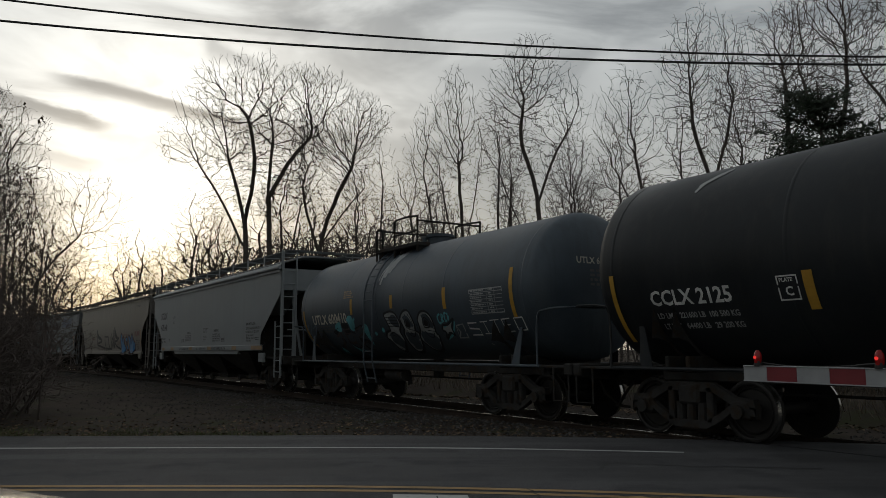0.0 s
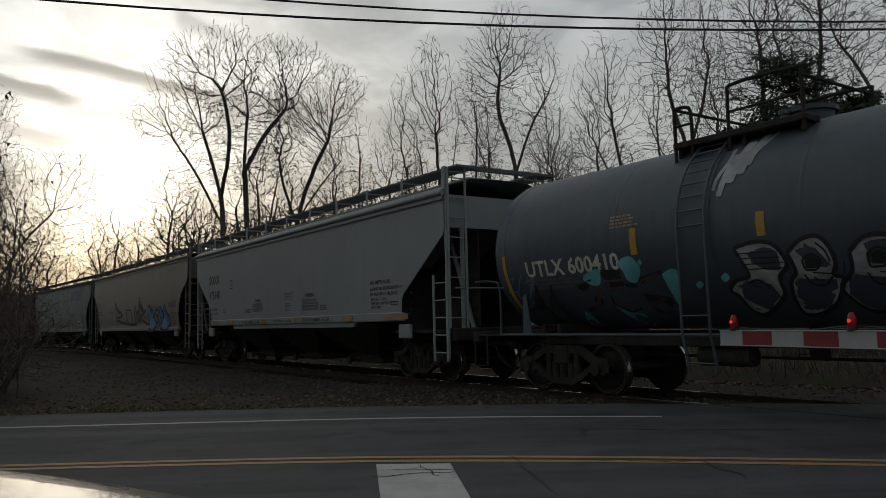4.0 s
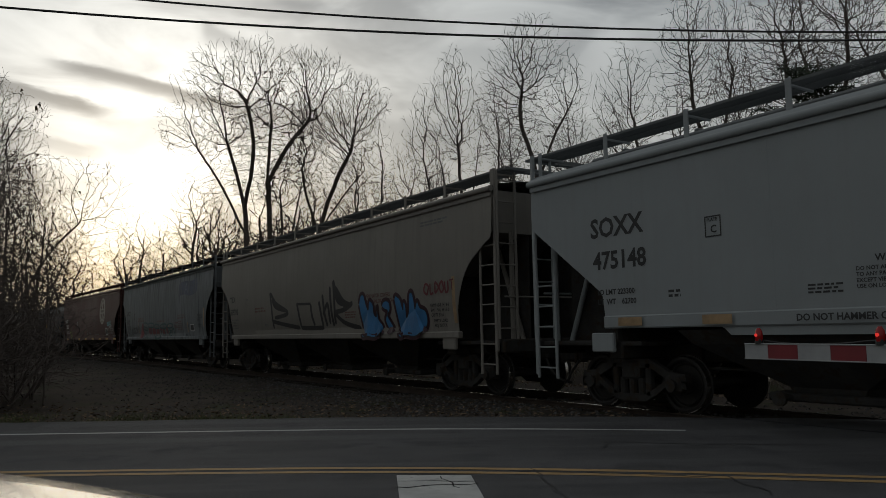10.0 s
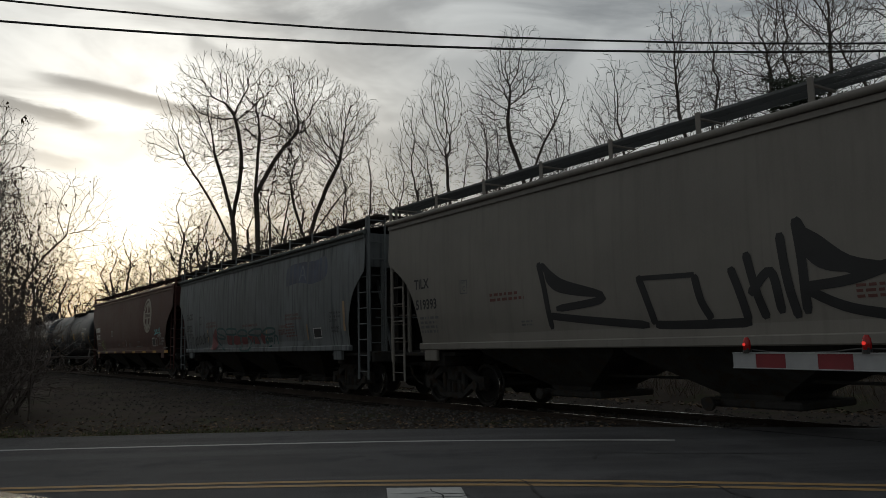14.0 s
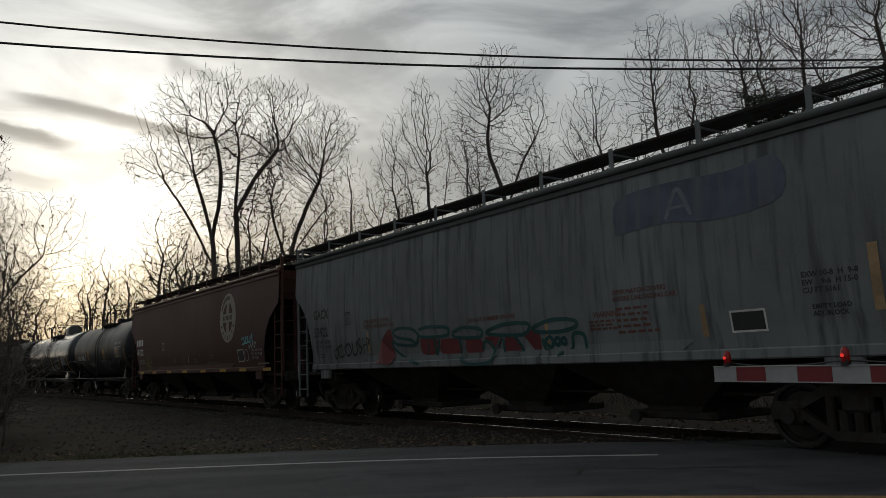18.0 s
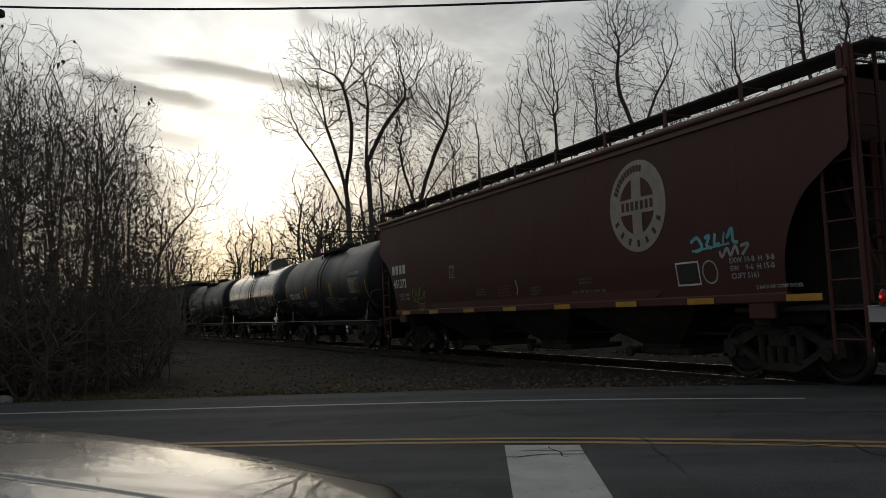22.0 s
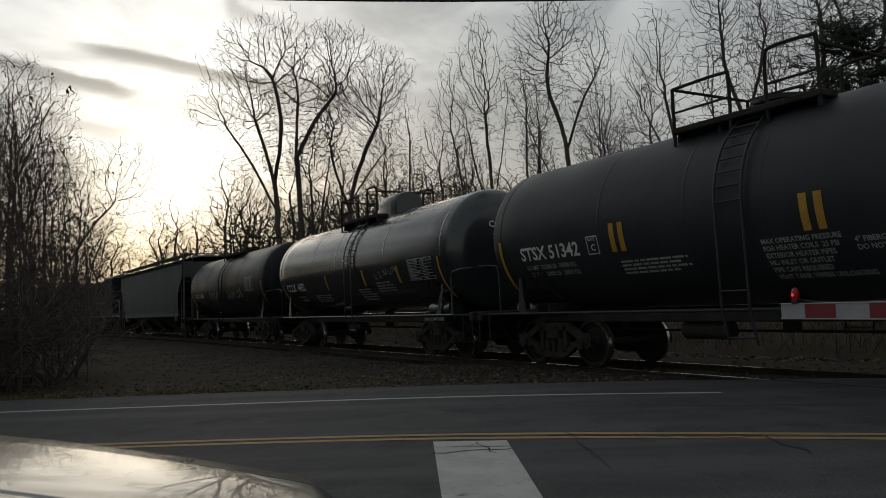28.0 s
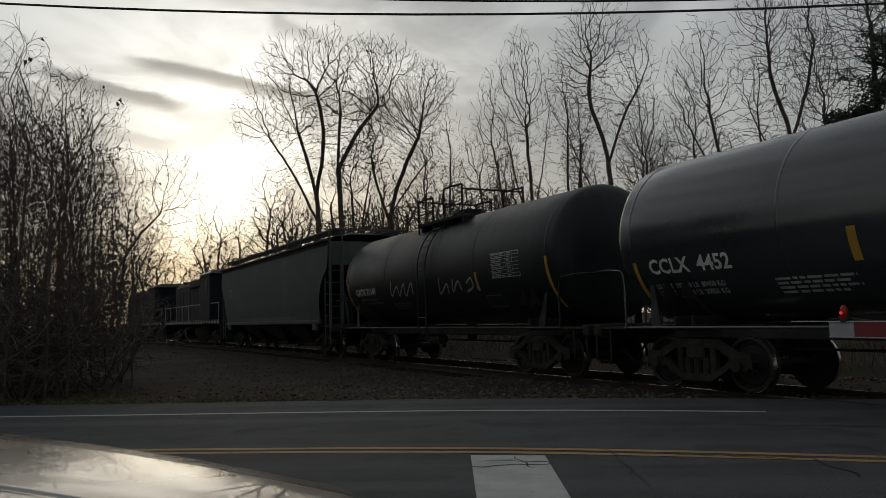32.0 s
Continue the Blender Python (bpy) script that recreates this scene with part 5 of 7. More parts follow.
def make_train():
    # black tank car nearest the crossing
    car, side, h = tank_car("black tank car with white stencils and yellow tape", TANK_BLACK, 14.0, R=1.6, zc=2.68, over=0.55, shift=-0.1)
    letters(side, "CCLX 2125", -5.0, 2.03, 0.23, INK_WHITE, car, "reporting_mark", 0.96)
    letters(side, "LD LMT  221600 LB  100 500 KG", -4.96, 1.83, 0.085, INK_PALE, car, wide=0.92)
    letters(side, "LT WT   64400 LB   29 200 KG", -4.92, 1.67, 0.085, INK_PALE, car, wide=0.95)
    plate_box(side, car, -2.8, 1.99, 0.3, INK_WHITE)
    tank_stripe(side, car, -2.42, 1.86, 2.36, 0.14)
    head_stripe(side, car, h, -1)
    head_stripe(side, car, h, 1)
    strokes(side, [[(-4.3, 3.85), (-4.05, 4.02), (-3.9, 4.1)], [(-4.3, 3.75), (-4.2, 3.9), (-3.95, 4.05)]], 0.06, INK_PALE, car, "scuff")
    place(car, 1.9, -12.1, h - 1.65)

    # slate tank car with graffiti
    car, side, h = tank_car("faded slate tank car sprayed with silver and cyan graffiti", TANK_SLATE, 13.15, over=0.65, shift=-0.28, ladder_x=-0.95, deck=(-1.62, 0.57), rail=0.62)
    letters(side, "UTLX 600410", -4.45, 2.12, 0.28, INK_CREAM, car, "reporting_mark", 1.03)
    bars(side, -4.5, 1.85, 1.6, 0.22, 3, INK_FAINT, car)
    tank_stripe(side, car, -1.88, 2.32, 2.74)
    tank_stripe(side, car, 0.34, 2.39, 2.72)
    tank_stripe(side, car, 2.74, 2.27, 2.74)
    tank_stripe(side, car, 5.16, 1.97, 2.97, 0.11)
    head_stripe(side, car, h, -1)
    bars(side, -2.3, 2.76, 0.6, 0.22, 4, REFLECT_DIRTY, car)
    data_table(side, car, 3.78, 2.1, 1.15, 0.52, INK_PALE)
    blob(side, SILVER, SPRAY_SILVER, car, label="silver bubble graffiti")
    strokes(side, [r + r[:1] for r in SILVER], 0.055, SPRAY_BLACK, car, lift=0.011, label="black graffiti outline")
    strokes(side, EYES, 0.028, SPRAY_BLACK, car, lift=0.012, label="black graffiti detail")
    for x in (1.0, 1.84):
        blob(side, [[(x - 0.09, 1.92), (x - 0.06, 2.03), (x + 0.04, 2.07), (x + 0.11, 2.0), (x + 0.05, 1.92)]], SPRAY_BLACK, car, lift=0.0115, label="black graffiti eye")
    blob(side, CYAN, SPRAY_CYAN, car, ox=-0.42, label="cyan graffiti cloud")
    blob(side, CYAN_DARK, SPRAY_BLACK, car, ox=-0.42, lift=0.009, label="black graffiti letters", n=1)
    strokes(side, CYAN_IN, 0.06, SPRAY_DUSTY, car, ox=-0.42, lift=0.012, label="dull brown graffiti letters")
    strokes(side, CREW, 0.04, SPRAY_CYAN, car, lift=0.010, label="small cyan tag")
    strokes(side, SQUARE, 0.04, INK_PALE, car, ox=-0.1, round_off=False, lift=0.010, label="white drawn square")
    strokes(side, TAG, 0.03, INK_BLUISH, car, lift=0.010, label="pale blue tag")
    zig = [[(3.42, 1.93), (3.05, 1.93), (3.05, 1.82), (3.42, 1.80), (3.42, 1.68), (3.02, 1.68)], [(3.55, 1.94), (3.85, 1.95)], [(3.7, 1.94), (3.7, 1.70)], [(3.55, 1.70), (3.85, 1.70)],
           [(3.95, 1.96), (4.3, 1.97)], [(4.12, 1.96), (4.12, 1.71)], [(4.7, 1.98), (4.4, 1.97), (4.4, 1.72), (4.7, 1.73)], [(4.4, 1.85), (4.65, 1.86)], [(4.85, 1.98), (5.15, 1.99), (5.15, 1.75), (4.85, 1.74), (4.85, 1.98)]]
    strokes(side, zig, 0.035, INK_WHITE, car, sx=0.9, ox=0.76, round_off=False, lift=0.010, label="white painted tag")
    strokes(side, [[(3.92, 1.5), (4.1, 1.27), (3.92, 1.05), (3.74, 1.27), (3.92, 1.5)]], 0.03, INK_PALE, car, "placard", round_off=False)
    head = Head(h)
    letters(head, "UTLX 600410", -0.62, 3.02, 0.13, INK_CREAM, car, "reporting_mark", 1.0, 0.012)
    bars(head, -0.3, 2.55, 0.7, 0.36, 4, INK_FAINT, car, seed=12, lift=0.012)
    for k, (x, z, w) in enumerate(((-0.25, 3.02, 0.10), (-0.12, 3.2, 0.16), (0.04, 3.3, 0.12), (-0.36, 3.12, 0.06), (0.14, 3.42, 0.07))):
        strokes(side, [[(x, z), (x + 0.03, z + 0.18), (x + 0.08 + 0.02 * k, z + 0.42), (x + 0.14, z + 0.62)]], w, SPRAY_SILVER, car, "spill_stain", label="pale spill stain below the dome")
    place(car, -12.1, -25.25, h - 1.65)

    # light grey hopper
    car, side, h = covered_hopper("light grey covered hopper car with black stencils", GREY, 18.5, "cut", shift=-0.18, eave=4.06, sill=1.37, band=0.21)
    letters(side, "SOXX", -6.92, 2.90, 0.33, INK_BLACK, car, "reporting_mark", 0.95)
    letters(side, "475148", -6.88, 2.36, 0.30, INK_BLACK, car, "reporting_mark", 0.95)
    letters(side, "LD LMT 223300", -6.8, 1.93, 0.09, INK_BLACK, car)
    letters(side, "LT  WT    62700", -6.8, 1.77, 0.09, INK_BLACK, car)
    plate_box(side, car, -4.58, 2.66, 0.28, INK_BLACK)
    bars(side, -5.3, 1.8, 0.3, 0.14, 2, INK_BLACK, car)
    letters(side, "WARNING", -2.18, 2.12, 0.085, INK_BLACK, car)
    letters(side, "DO NOT APPLY VIBRATOR\nTO ANY PART OF CAR ROOF\nEXCEPT VIBRATOR BRACKETS\nUSE ON LOADED CAR ONLY", -2.42, 2.02, 0.05, INK_BLACK, car)
    letters(side, "DO NOT HAMMER ON CAR", -3.2, 1.43, 0.09, INK_BLACK, car, lift=0.02)
    letters(side, "VENT CAR WHEN UNLOADING", -0.5, 1.44, 0.07, INK_BLACK, car, lift=0.02)
    for x in (-6.3, -4.66, -1.6, 1.1, 4.2, 6.3):
        patch(side, x, x + (0.5 if x < 6 else 1.1), 1.41, 1.545, REFLECT_DIRTY, car, lift=0.018, n=1)
    bars(side, 0.26, 2.1, 0.7, 0.2, 4, INK_BLACK, car, seed=2, gap=0.6)
    bars(side, 0.3, 1.73, 0.5, 0.26, 4, INK_BLACK, car, seed=5, gap=0.65)
    bars(side, -3.05, 1.75, 0.5, 0.14, 3, INK_BLACK, car, seed=6)
    letters(side, "WARNING", 1.72, 2.13, 0.105, INK_BLACK, car, wide=0.92)
    letters(side, "DO NOT APPLY VIBRATOR\nTO ANY PART OF CAR BODY\nEXCEPT VIBRATOR BRACKETS\nUSE ON LOADED CAR ONLY", 1.54, 2.0, 0.058, INK_BLACK, car)
    bars(side, 2.74, 1.71, 0.5, 0.16, 3, INK_BLACK, car, seed=8)
    letters(side, "DO NOT HAMMER ON CAR", 1.7, 1.43, 0.10, INK_BLACK, car, lift=0.02)
    letters(side, "40% EMPTY LOAD", 5.56, 2.28, 0.09, INK_BLACK, car)
    letters(side, "EL-60I NO ADJ. BLOCK SEE NYS-114", 5.56, 2.13, 0.08, INK_BLACK, car, wide=0.86)
    letters(side, "ELX AND ENX 1/4\" ADJ. BLOCK", 5.56, 2.0, 0.08, INK_BLACK, car, wide=0.86)
    letters(side, "EW 10-6   H 12-10\nEXW 10-8   EXW H 9-0\nCU FT 4750", 5.6, 1.88, 0.07, INK_BLACK, car)
    bars(side, 6.55, 1.72, 0.4, 0.12, 2, INK_BLACK, car, seed=11)
    strokes(side, [[(7.35, 1.5), (7.5, 1.56), (7.42, 1.66), (7.55, 1.6)], [(7.35, 1.8), (7.6, 1.78)], [(7.45, 1.95), (7.5, 2.02), (7.38, 2.0)]], 0.012, INK_BLACK, car, label="thin marker scribble")
    place(car, -25.25, -43.75, h - 1.85)

    # beige hopper
    car, side, h = covered_hopper("beige covered hopper car with black and blue graffiti", BEIGE, 19.2, "curl", scoop=0.86)
    letters(side, "TILX", -7.78, 2.58, 0.22, INK_BLACK, car, "reporting_mark", 0.95)
    letters(side, "519393", -7.75, 2.12, 0.22, INK_BLACK, car, "reporting_mark", 0.95)
    bars(side, -7.6, 1.55, 0.8, 0.4, 4, INK_FAINT, car, seed=2)
    plate_box(side, car, -6.0, 2.36, 0.26, INK_FAINT)
    letters(side, "OPEN HATCH COVERS\nBEFORE UNLOADING CAR", 3.35, 2.26, 0.1, INK_RED, car)
    bars(side, -5.0, 2.1, 1.1, 0.2, 2, INK_RED, car, seed=4)
    bars(side, -4.1, 1.62, 0.35, 0.12, 2, INK_FAINT, car, seed=5)
    bars(side, 2.2, 1.75, 0.7, 0.2, 3, INK_RED, car, seed=6)
    letters(side, "EXW 10-8  H  9-8\nEW    9-6  H 15-0\nCU FT 5161", 6.62, 1.92, 0.075, INK_BLACK, car)
    letters(side, "EMPTY LOAD\nADJ. BLOCK", 6.7, 1.58, 0.07, INK_BLACK, car)
    bars(side, 6.2, 3.75, 1.35, 0.14, 2, INK_FAINT, car, seed=9)
    strokes(side, BOUR, 0.13, SPRAY_BLACK, car, label="black brush-like graffiti letters")
    blob(side, BOUR_FILL, SPRAY_BLACK, car, lift=0.0065, label="black spray shading")
    for runs in (BLUE1, BLUE2, BLUE3):
        strokes(side, [r + r[:1] for r in runs], 0.17, SPRAY_MAROON, car, lift=0.0065, label="dark spray outline")
        blob(side, runs, SPRAY_BLUE, car, lift=0.010, label="blue bubble graffiti")
        strokes(side, [r + r[:1] for r in runs], 0.03, SPRAY_BLACK, car, lift=0.012, label="thin black graffiti outline")
    red = [[(6.5, 2.2), (6.38, 2.3), (6.45, 2.45), (6.58, 2.38), (6.5, 2.2)], [(6.65, 2.45), (6.66, 2.22), (6.78, 2.24)], [(6.85, 2.22), (6.87, 2.46), (7.0, 2.34), (6.85, 2.22)], [(7.1, 2.22), (7.03, 2.36), (7.14, 2.47), (7.2, 2.3), (7.1, 2.22)], [(7.25, 2.46), (7.28, 2.24), (7.38, 2.26), (7.38, 2.47)], [(7.43, 2.47), (7.6, 2.49)], [(7.52, 2.47), (7.54, 2.26)]]
    strokes(side, red, 0.055, SPRAY_RED, car, lift=0.010, label="dark red tag")
    tank_stripe(side, car, 7.52, 1.55, 2.55, 0.12, REFLECT_DIRTY)
    place(car, -43.75, -62.95, h - 1.85)

    # weathered grey hopper
    car, side, h = covered_hopper("streaked weathered grey covered hopper car with teal and red graffiti", SLATE, 18.45, "curl", scoop=0.66, roof=DUSTY, board=UNDER)
    letters(side, "GACX", -7.42, 2.56, 0.25, INK_BLACK, car, "reporting_mark", 0.9)
    letters(side, "53922", -7.4, 2.09, 0.25, INK_BLACK, car, "reporting_mark", 0.95)
    letters(side, "LD LMT 220800\nLT  WT    65200", -7.3, 1.9, 0.09, INK_BLACK, car)
    bars(side, -7.1, 1.5, 0.3, 0.14, 2, INK_BLACK, car)
    plate_box(side, car, -5.62, 2.33, 0.28, INK_BLACK)
    letters(side, "OPEN HATCH COVERS\nBEFORE UNLOADING CAR", -4.68, 2.3, 0.085, INK_RED, car)
    letters(side, "DO NOT HAMMER ON CAR", -0.5, 2.08, 0.085, INK_RED, car)
    letters(side, "WARNING", 2.9, 1.95, 0.09, INK_RED, car)
    bars(side, 2.8, 1.72, 0.7, 0.18, 3, INK_RED, car, seed=3)
    letters(side, "OPEN HATCH COVERS\nBEFORE UNLOADING CAR", 3.35, 2.28, 0.075, INK_RED, car)
    bars(side, 3.4, 1.62, 0.85, 0.45, 5, INK_RED, car, seed=13, gap=0.55)
    letters(side, "EXW 10-8  H  9-8\nEW    9-6  H 15-0\nCU FT 5161", 6.5, 2.22, 0.07, INK_BLACK, car)
    letters(side, "EMPTY LOAD\nADJ. BLOCK", 6.6, 1.82, 0.06, INK_BLACK, car)
    patch(side, 5.44, 5.94, 1.6, 1.86, INK_BLACK, car, "inspection_panel", n=1)
    frame_mark(side, 5.42, 1.58, 0.54, 0.3, 0.028, INK_WHITE, car, lift=0.009)
    blob(side, REDS, SPRAY_RED, car, label="red graffiti fill")
    strokes(side, TEAL1, 0.07, SPRAY_TEAL, car, lift=0.010, label="teal graffiti outline")
    strokes(side, TEAL2, 0.07, SPRAY_TEAL, car, lift=0.010, label="teal graffiti outline")
    blob(side, [[(3.5, 3.2), (3.55, 3.75), (4.4, 3.85), (5.6, 3.8), (6.3, 3.85), (6.35, 3.3), (5.4, 3.15), (4.5, 3.25)]], SPRAY_HAZE, car, lift=0.0065, label="faded blue graffiti near the roof")
    strokes(side, [[(4.5, 3.3), (4.72, 3.72), (4.95, 3.3)], [(4.6, 3.45), (4.85, 3.45)]], 0.07, SPRAY_MIST, car, lift=0.009, label="pale letter in faded blue graffiti")
    strokes(side, SCRAWL, 0.045, SPRAY_BLACK, car, lift=0.010, label="black scrawled tag")
    tank_stripe(side, car, 7.35, 1.75, 2.54, 0.12, REFLECT_DIRTY)
    tank_stripe(side, car, -4.55, 1.6, 2.1, 0.09, REFLECT_DIRTY)
    tank_stripe(side, car, 4.95, 1.55, 2.0, 0.09, REFLECT_DIRTY)
    tank_stripe(side, car, 1.72, 1.55, 2.0, 0.09, REFLECT_DIRTY)
    place(car, -62.95, -81.4, h - 1.85)

    # brown hopper
    car, side, h = covered_hopper("mineral brown covered hopper car with a round white emblem", MAROON, 18.8, "curl", scoop=0.8, roof=MAROON_ROOF, board=UNDER)
    for k in range(4):
        patch(side, -7.66 + k * 0.29, -7.45 + k * 0.29, 2.50, 2.78, INK_WHITE, car, "reporting_mark", n=1)
    letters(side, "451272", -7.6, 2.08, 0.27, INK_WHITE, car, "reporting_mark", 0.95)
    letters(side, "LD LMT  223400\nLT  WT    62600", -7.2, 1.8, 0.085, INK_PALE, car)
    plate_box(side, car, -3.47, 2.18, 0.3, INK_PALE)
    emblem(side, car, 4.47, 3.06, 0.84)
    bars(side, -2.0, 1.62, 0.6, 0.2, 3, INK_FAINT, car, seed=3)
    bars(side, 0.6, 1.55, 0.5, 0.2, 3, INK_FAINT, car, seed=4)
    bars(side, -0.9, 1.55, 0.8, 0.3, 4, INK_DULL_RED, car, seed=5)
    bars(side, 2.2, 1.5, 1.2, 0.1, 1, INK_FAINT, car, seed=6)
    bars(side, 2.5, 1.7, 0.6, 0.14, 2, INK_FAINT, car, seed=7)
    frame_mark(side, 5.34, 1.55, 0.55, 0.4, 0.03, INK_WHITE, car)
    patch(side, 5.4, 5.83, 1.6, 1.9, INK_BLACK, car, "inspection_panel", n=1)
    strokes(side, [[(6.12 + 0.16 * math.cos(a), 1.75 + 0.18 * math.sin(a)) for a in np.linspace(0, 6.28, 9)]], 0.03, INK_PALE, car, "stencil_ring")
    letters(side, "EXW 10-8  H  9-8\nEW    9-6  H 15-0\nCUFT 5161", 6.55, 1.86, 0.085, INK_PALE, car)
    letters(side, "2 INCH HF COMP SHOES", 7.0, 1.44, 0.055, INK_PALE, car)
    strokes(side, LIME, 0.03, SPRAY_LIME, car, label="lime green tag")
    strokes(side, AQUA, 0.06, SPRAY_CYAN, car, label="cyan tag")
    strokes(side, WHITE_B, 0.05, SPRAY_SILVER, car, label="pale grey tag")
    for x in (-6.95, -4.9, -2.7, -0.6, 1.6, 3.7, 5.6, 7.6):
        patch(side, x, x + 0.6, 1.235, 1.335, REFLECT, car, lift=0.018, n=1)
    strokes(side, [[(-0.02, 1.6), (0.05, 1.75), (0.0, 1.95)]], 0.05, INK_PALE, car, "scuff")
    place(car, -81.4, -100.2, h - 1.85)

    # black tank car with paired stripes
    car, side, h = tank_car("black tank car with paired yellow stripes", TANK_BLACK_B, 13.85, R=1.51, over=0.65, shift=-0.18, ladder_x=0.2)
    letters(side, "STSX 51342", -4.83, 2.12, 0.26, INK_WHITE, car, "reporting_mark", 1.0)
    letters(side, "LD LMT  222200 LB  100800 KG", -4.75, 1.93, 0.085, INK_PALE, car, wide=0.95)
    letters(side, "LT  WT    63800 LB   28950 KG", -4.7, 1.79, 0.085, INK_PALE, car, wide=0.95)
    plate_box(side, car, -2.82, 2.1, 0.3, INK_WHITE)
    for x in (-2.2, -1.98, 1.46, 1.68, 4.2, 4.42):
        tank_stripe(side, car, x, 2.1, 2.6, 0.12)
    head_stripe(side, car, h, -1)
    head_stripe(side, car, h, 1)
    bars(side, -2.1, 1.68, 1.5, 0.26, 4, INK_PALE, car, seed=2)
    letters(side, "MAX OPERATING PRESSURE\nFOR HEATER COILS  25 PSI\nEXTERIOR HEATER PIPES\nNO INLET OR OUTLET\nPIPE CAPS REQUIRED\nVENT TANK WHEN UNLOADING", 0.75, 1.98, 0.07, INK_PALE, car)
    letters(side, "4\" FIBERGLASS INSULATION\nDO NOT EXCEED", 2.1, 1.9, 0.07, INK_PALE, car)
    letters(side, "CORN SYRUP", 4.0, 2.78, 0.14, INK_PALE, car)
    data_table(side, car, 3.9, 2.12, 1.2, 0.55, INK_PALE)
    strokes(side, [[(4.0, 1.9), (4.5, 1.95), (4.6, 1.65), (4.1, 1.6), (4.0, 1.9)]], 0.03, INK_PALE, car, "placard", round_off=False)
    place(car, -100.2, -114.05, h - 1.65)

    # glossy tank car with a valve box
    car, side, h = tank_car("glossy black tank car with a square valve housing", TANK_GLOSS, 14.2, dome="box", over=0.65, shift=-0.35, ladder_x=0.4)
    letters(side, "CCLX  4452", -5.08, 1.98, 0.25, INK_WHITE, car, "reporting_mark", 1.0)
    letters(side, "LD LMT  197200 LB  89450 KG", -5.1, 1.72, 0.085, INK_PALE, car)
    letters(side, "LT  WT    65800 LB  29850 KG", -5.1, 1.6, 0.085, INK_PALE, car)
    for x in (-1.32, 1.53, 3.73):
        tank_stripe(side, car, x, 1.93, 2.38)
    head_stripe(side, car, h, -1, 0.7, 1.5, 2.2)
    head_stripe(side, car, h, 1, 0.78, 1.48, 2.48)
    bars(side, -2.65, 1.52, 1.3, 0.26, 4, INK_PALE, car, seed=2)
    bars(side, 0.95, 1.5, 1.1, 0.36, 5, INK_PALE, car, seed=3)
    bars(side, 2.3, 1.7, 1.1, 0.3, 4, INK_PALE, car, seed=4)
    data_table(side, car, 4.4, 1.95, 1.3, 0.55, INK_PALE)
    scr = [[(2.15, 2.2), (2.2, 2.05), (2.35, 2.05)], [(2.2, 2.12), (2.32, 2.13)], [(2.5, 2.24), (2.5, 2.08), (2.62, 2.08)], [(2.75, 2.1), (2.78, 2.26), (2.88, 2.12), (2.95, 2.28), (3.0, 2.12)], [(3.1, 2.28), (3.12, 2.14), (3.25, 2.15), (3.25, 2.3)], [(3.35, 2.16), (3.36, 2.31), (3.5, 2.18), (3.5, 2.33)]]
    strokes(side, [[(x + 0.2, z + 0.06) for x, z in q] for q in scr], 0.02, INK_PALE, car, label="thin white scrawl")
    head = Head(h)
    letters(head, "CCLX  4452", -0.45, 3.12, 0.16, INK_WHITE, car, "reporting_mark", 1.0, 0.012)
    letters(head, "CAPY 17723 GALS\nCAPY 67112 LITERS", -0.36, 2.92, 0.075, INK_PALE, car, lift=0.012)
    part("air_reservoir", Mesh().tube([(4.85, -1.12, 1.2), (5.8, -1.12, 1.2)], 0.19, 14), TANK_GLOSS, car, "round air reservoir above the bogie")
    letters(Side(lambda x, z: 1.39), "2 IN HF COMP SHOES", 4.75, 0.93, 0.075, INK_PALE, car)
    place(car, -114.05, -128.25, h - 1.65)

    # dull tank car with scrawls
    car, side, h = tank_car("dull black tank car with white scrawled tags", TANK_BLACK, 14.1, over=0.65, shift=-0.35)
    letters(side, "GATX 73149", -4.85, 2.1, 0.22, INK_WHITE, car, "reporting_mark", 1.0)
    bars(side, -4.6, 1.75, 1.8, 0.24, 2, INK_FAINT, car)
    strokes(side, GATXS, 0.05, INK_PALE, car, label="white scrawled tag")
    tank_stripe(side, car, 3.1, 1.95, 2.4, 0.1)
    data_table(side, car, 3.9, 2.2, 1.2, 0.58, INK_PALE)
    frame_mark(side, 3.3, 1.55, 0.7, 0.28, 0.02, INK_BLUISH, car)
    head_stripe(side, car, h, 1)
    head_stripe(side, car, h, -1)
    bars(side, -2.2, 1.6, 1.4, 0.2, 3, INK_FAINT, car, seed=5)
    place(car, -128.25, -142.35, h - 1.65)

    car, side, h = covered_hopper("dusty grey covered hopper car", DUSTY, 18.75, "curl", roof=UNDER, scoop=0.7)
    bars(side, -6.9, 2.6, 1.0, 0.5, 2, INK_FAINT, car)
    place(car, -142.35, -161.1, h - 1.85)
    place(locomotive("dark diesel locomotive with pale handrails and dashes along the sill"), -161.1, -179.1, 5.4)
    place(locomotive("dark diesel locomotive with pale handrails and dashes along the sill"), -179.1, -197.1, 5.4)


make_train()


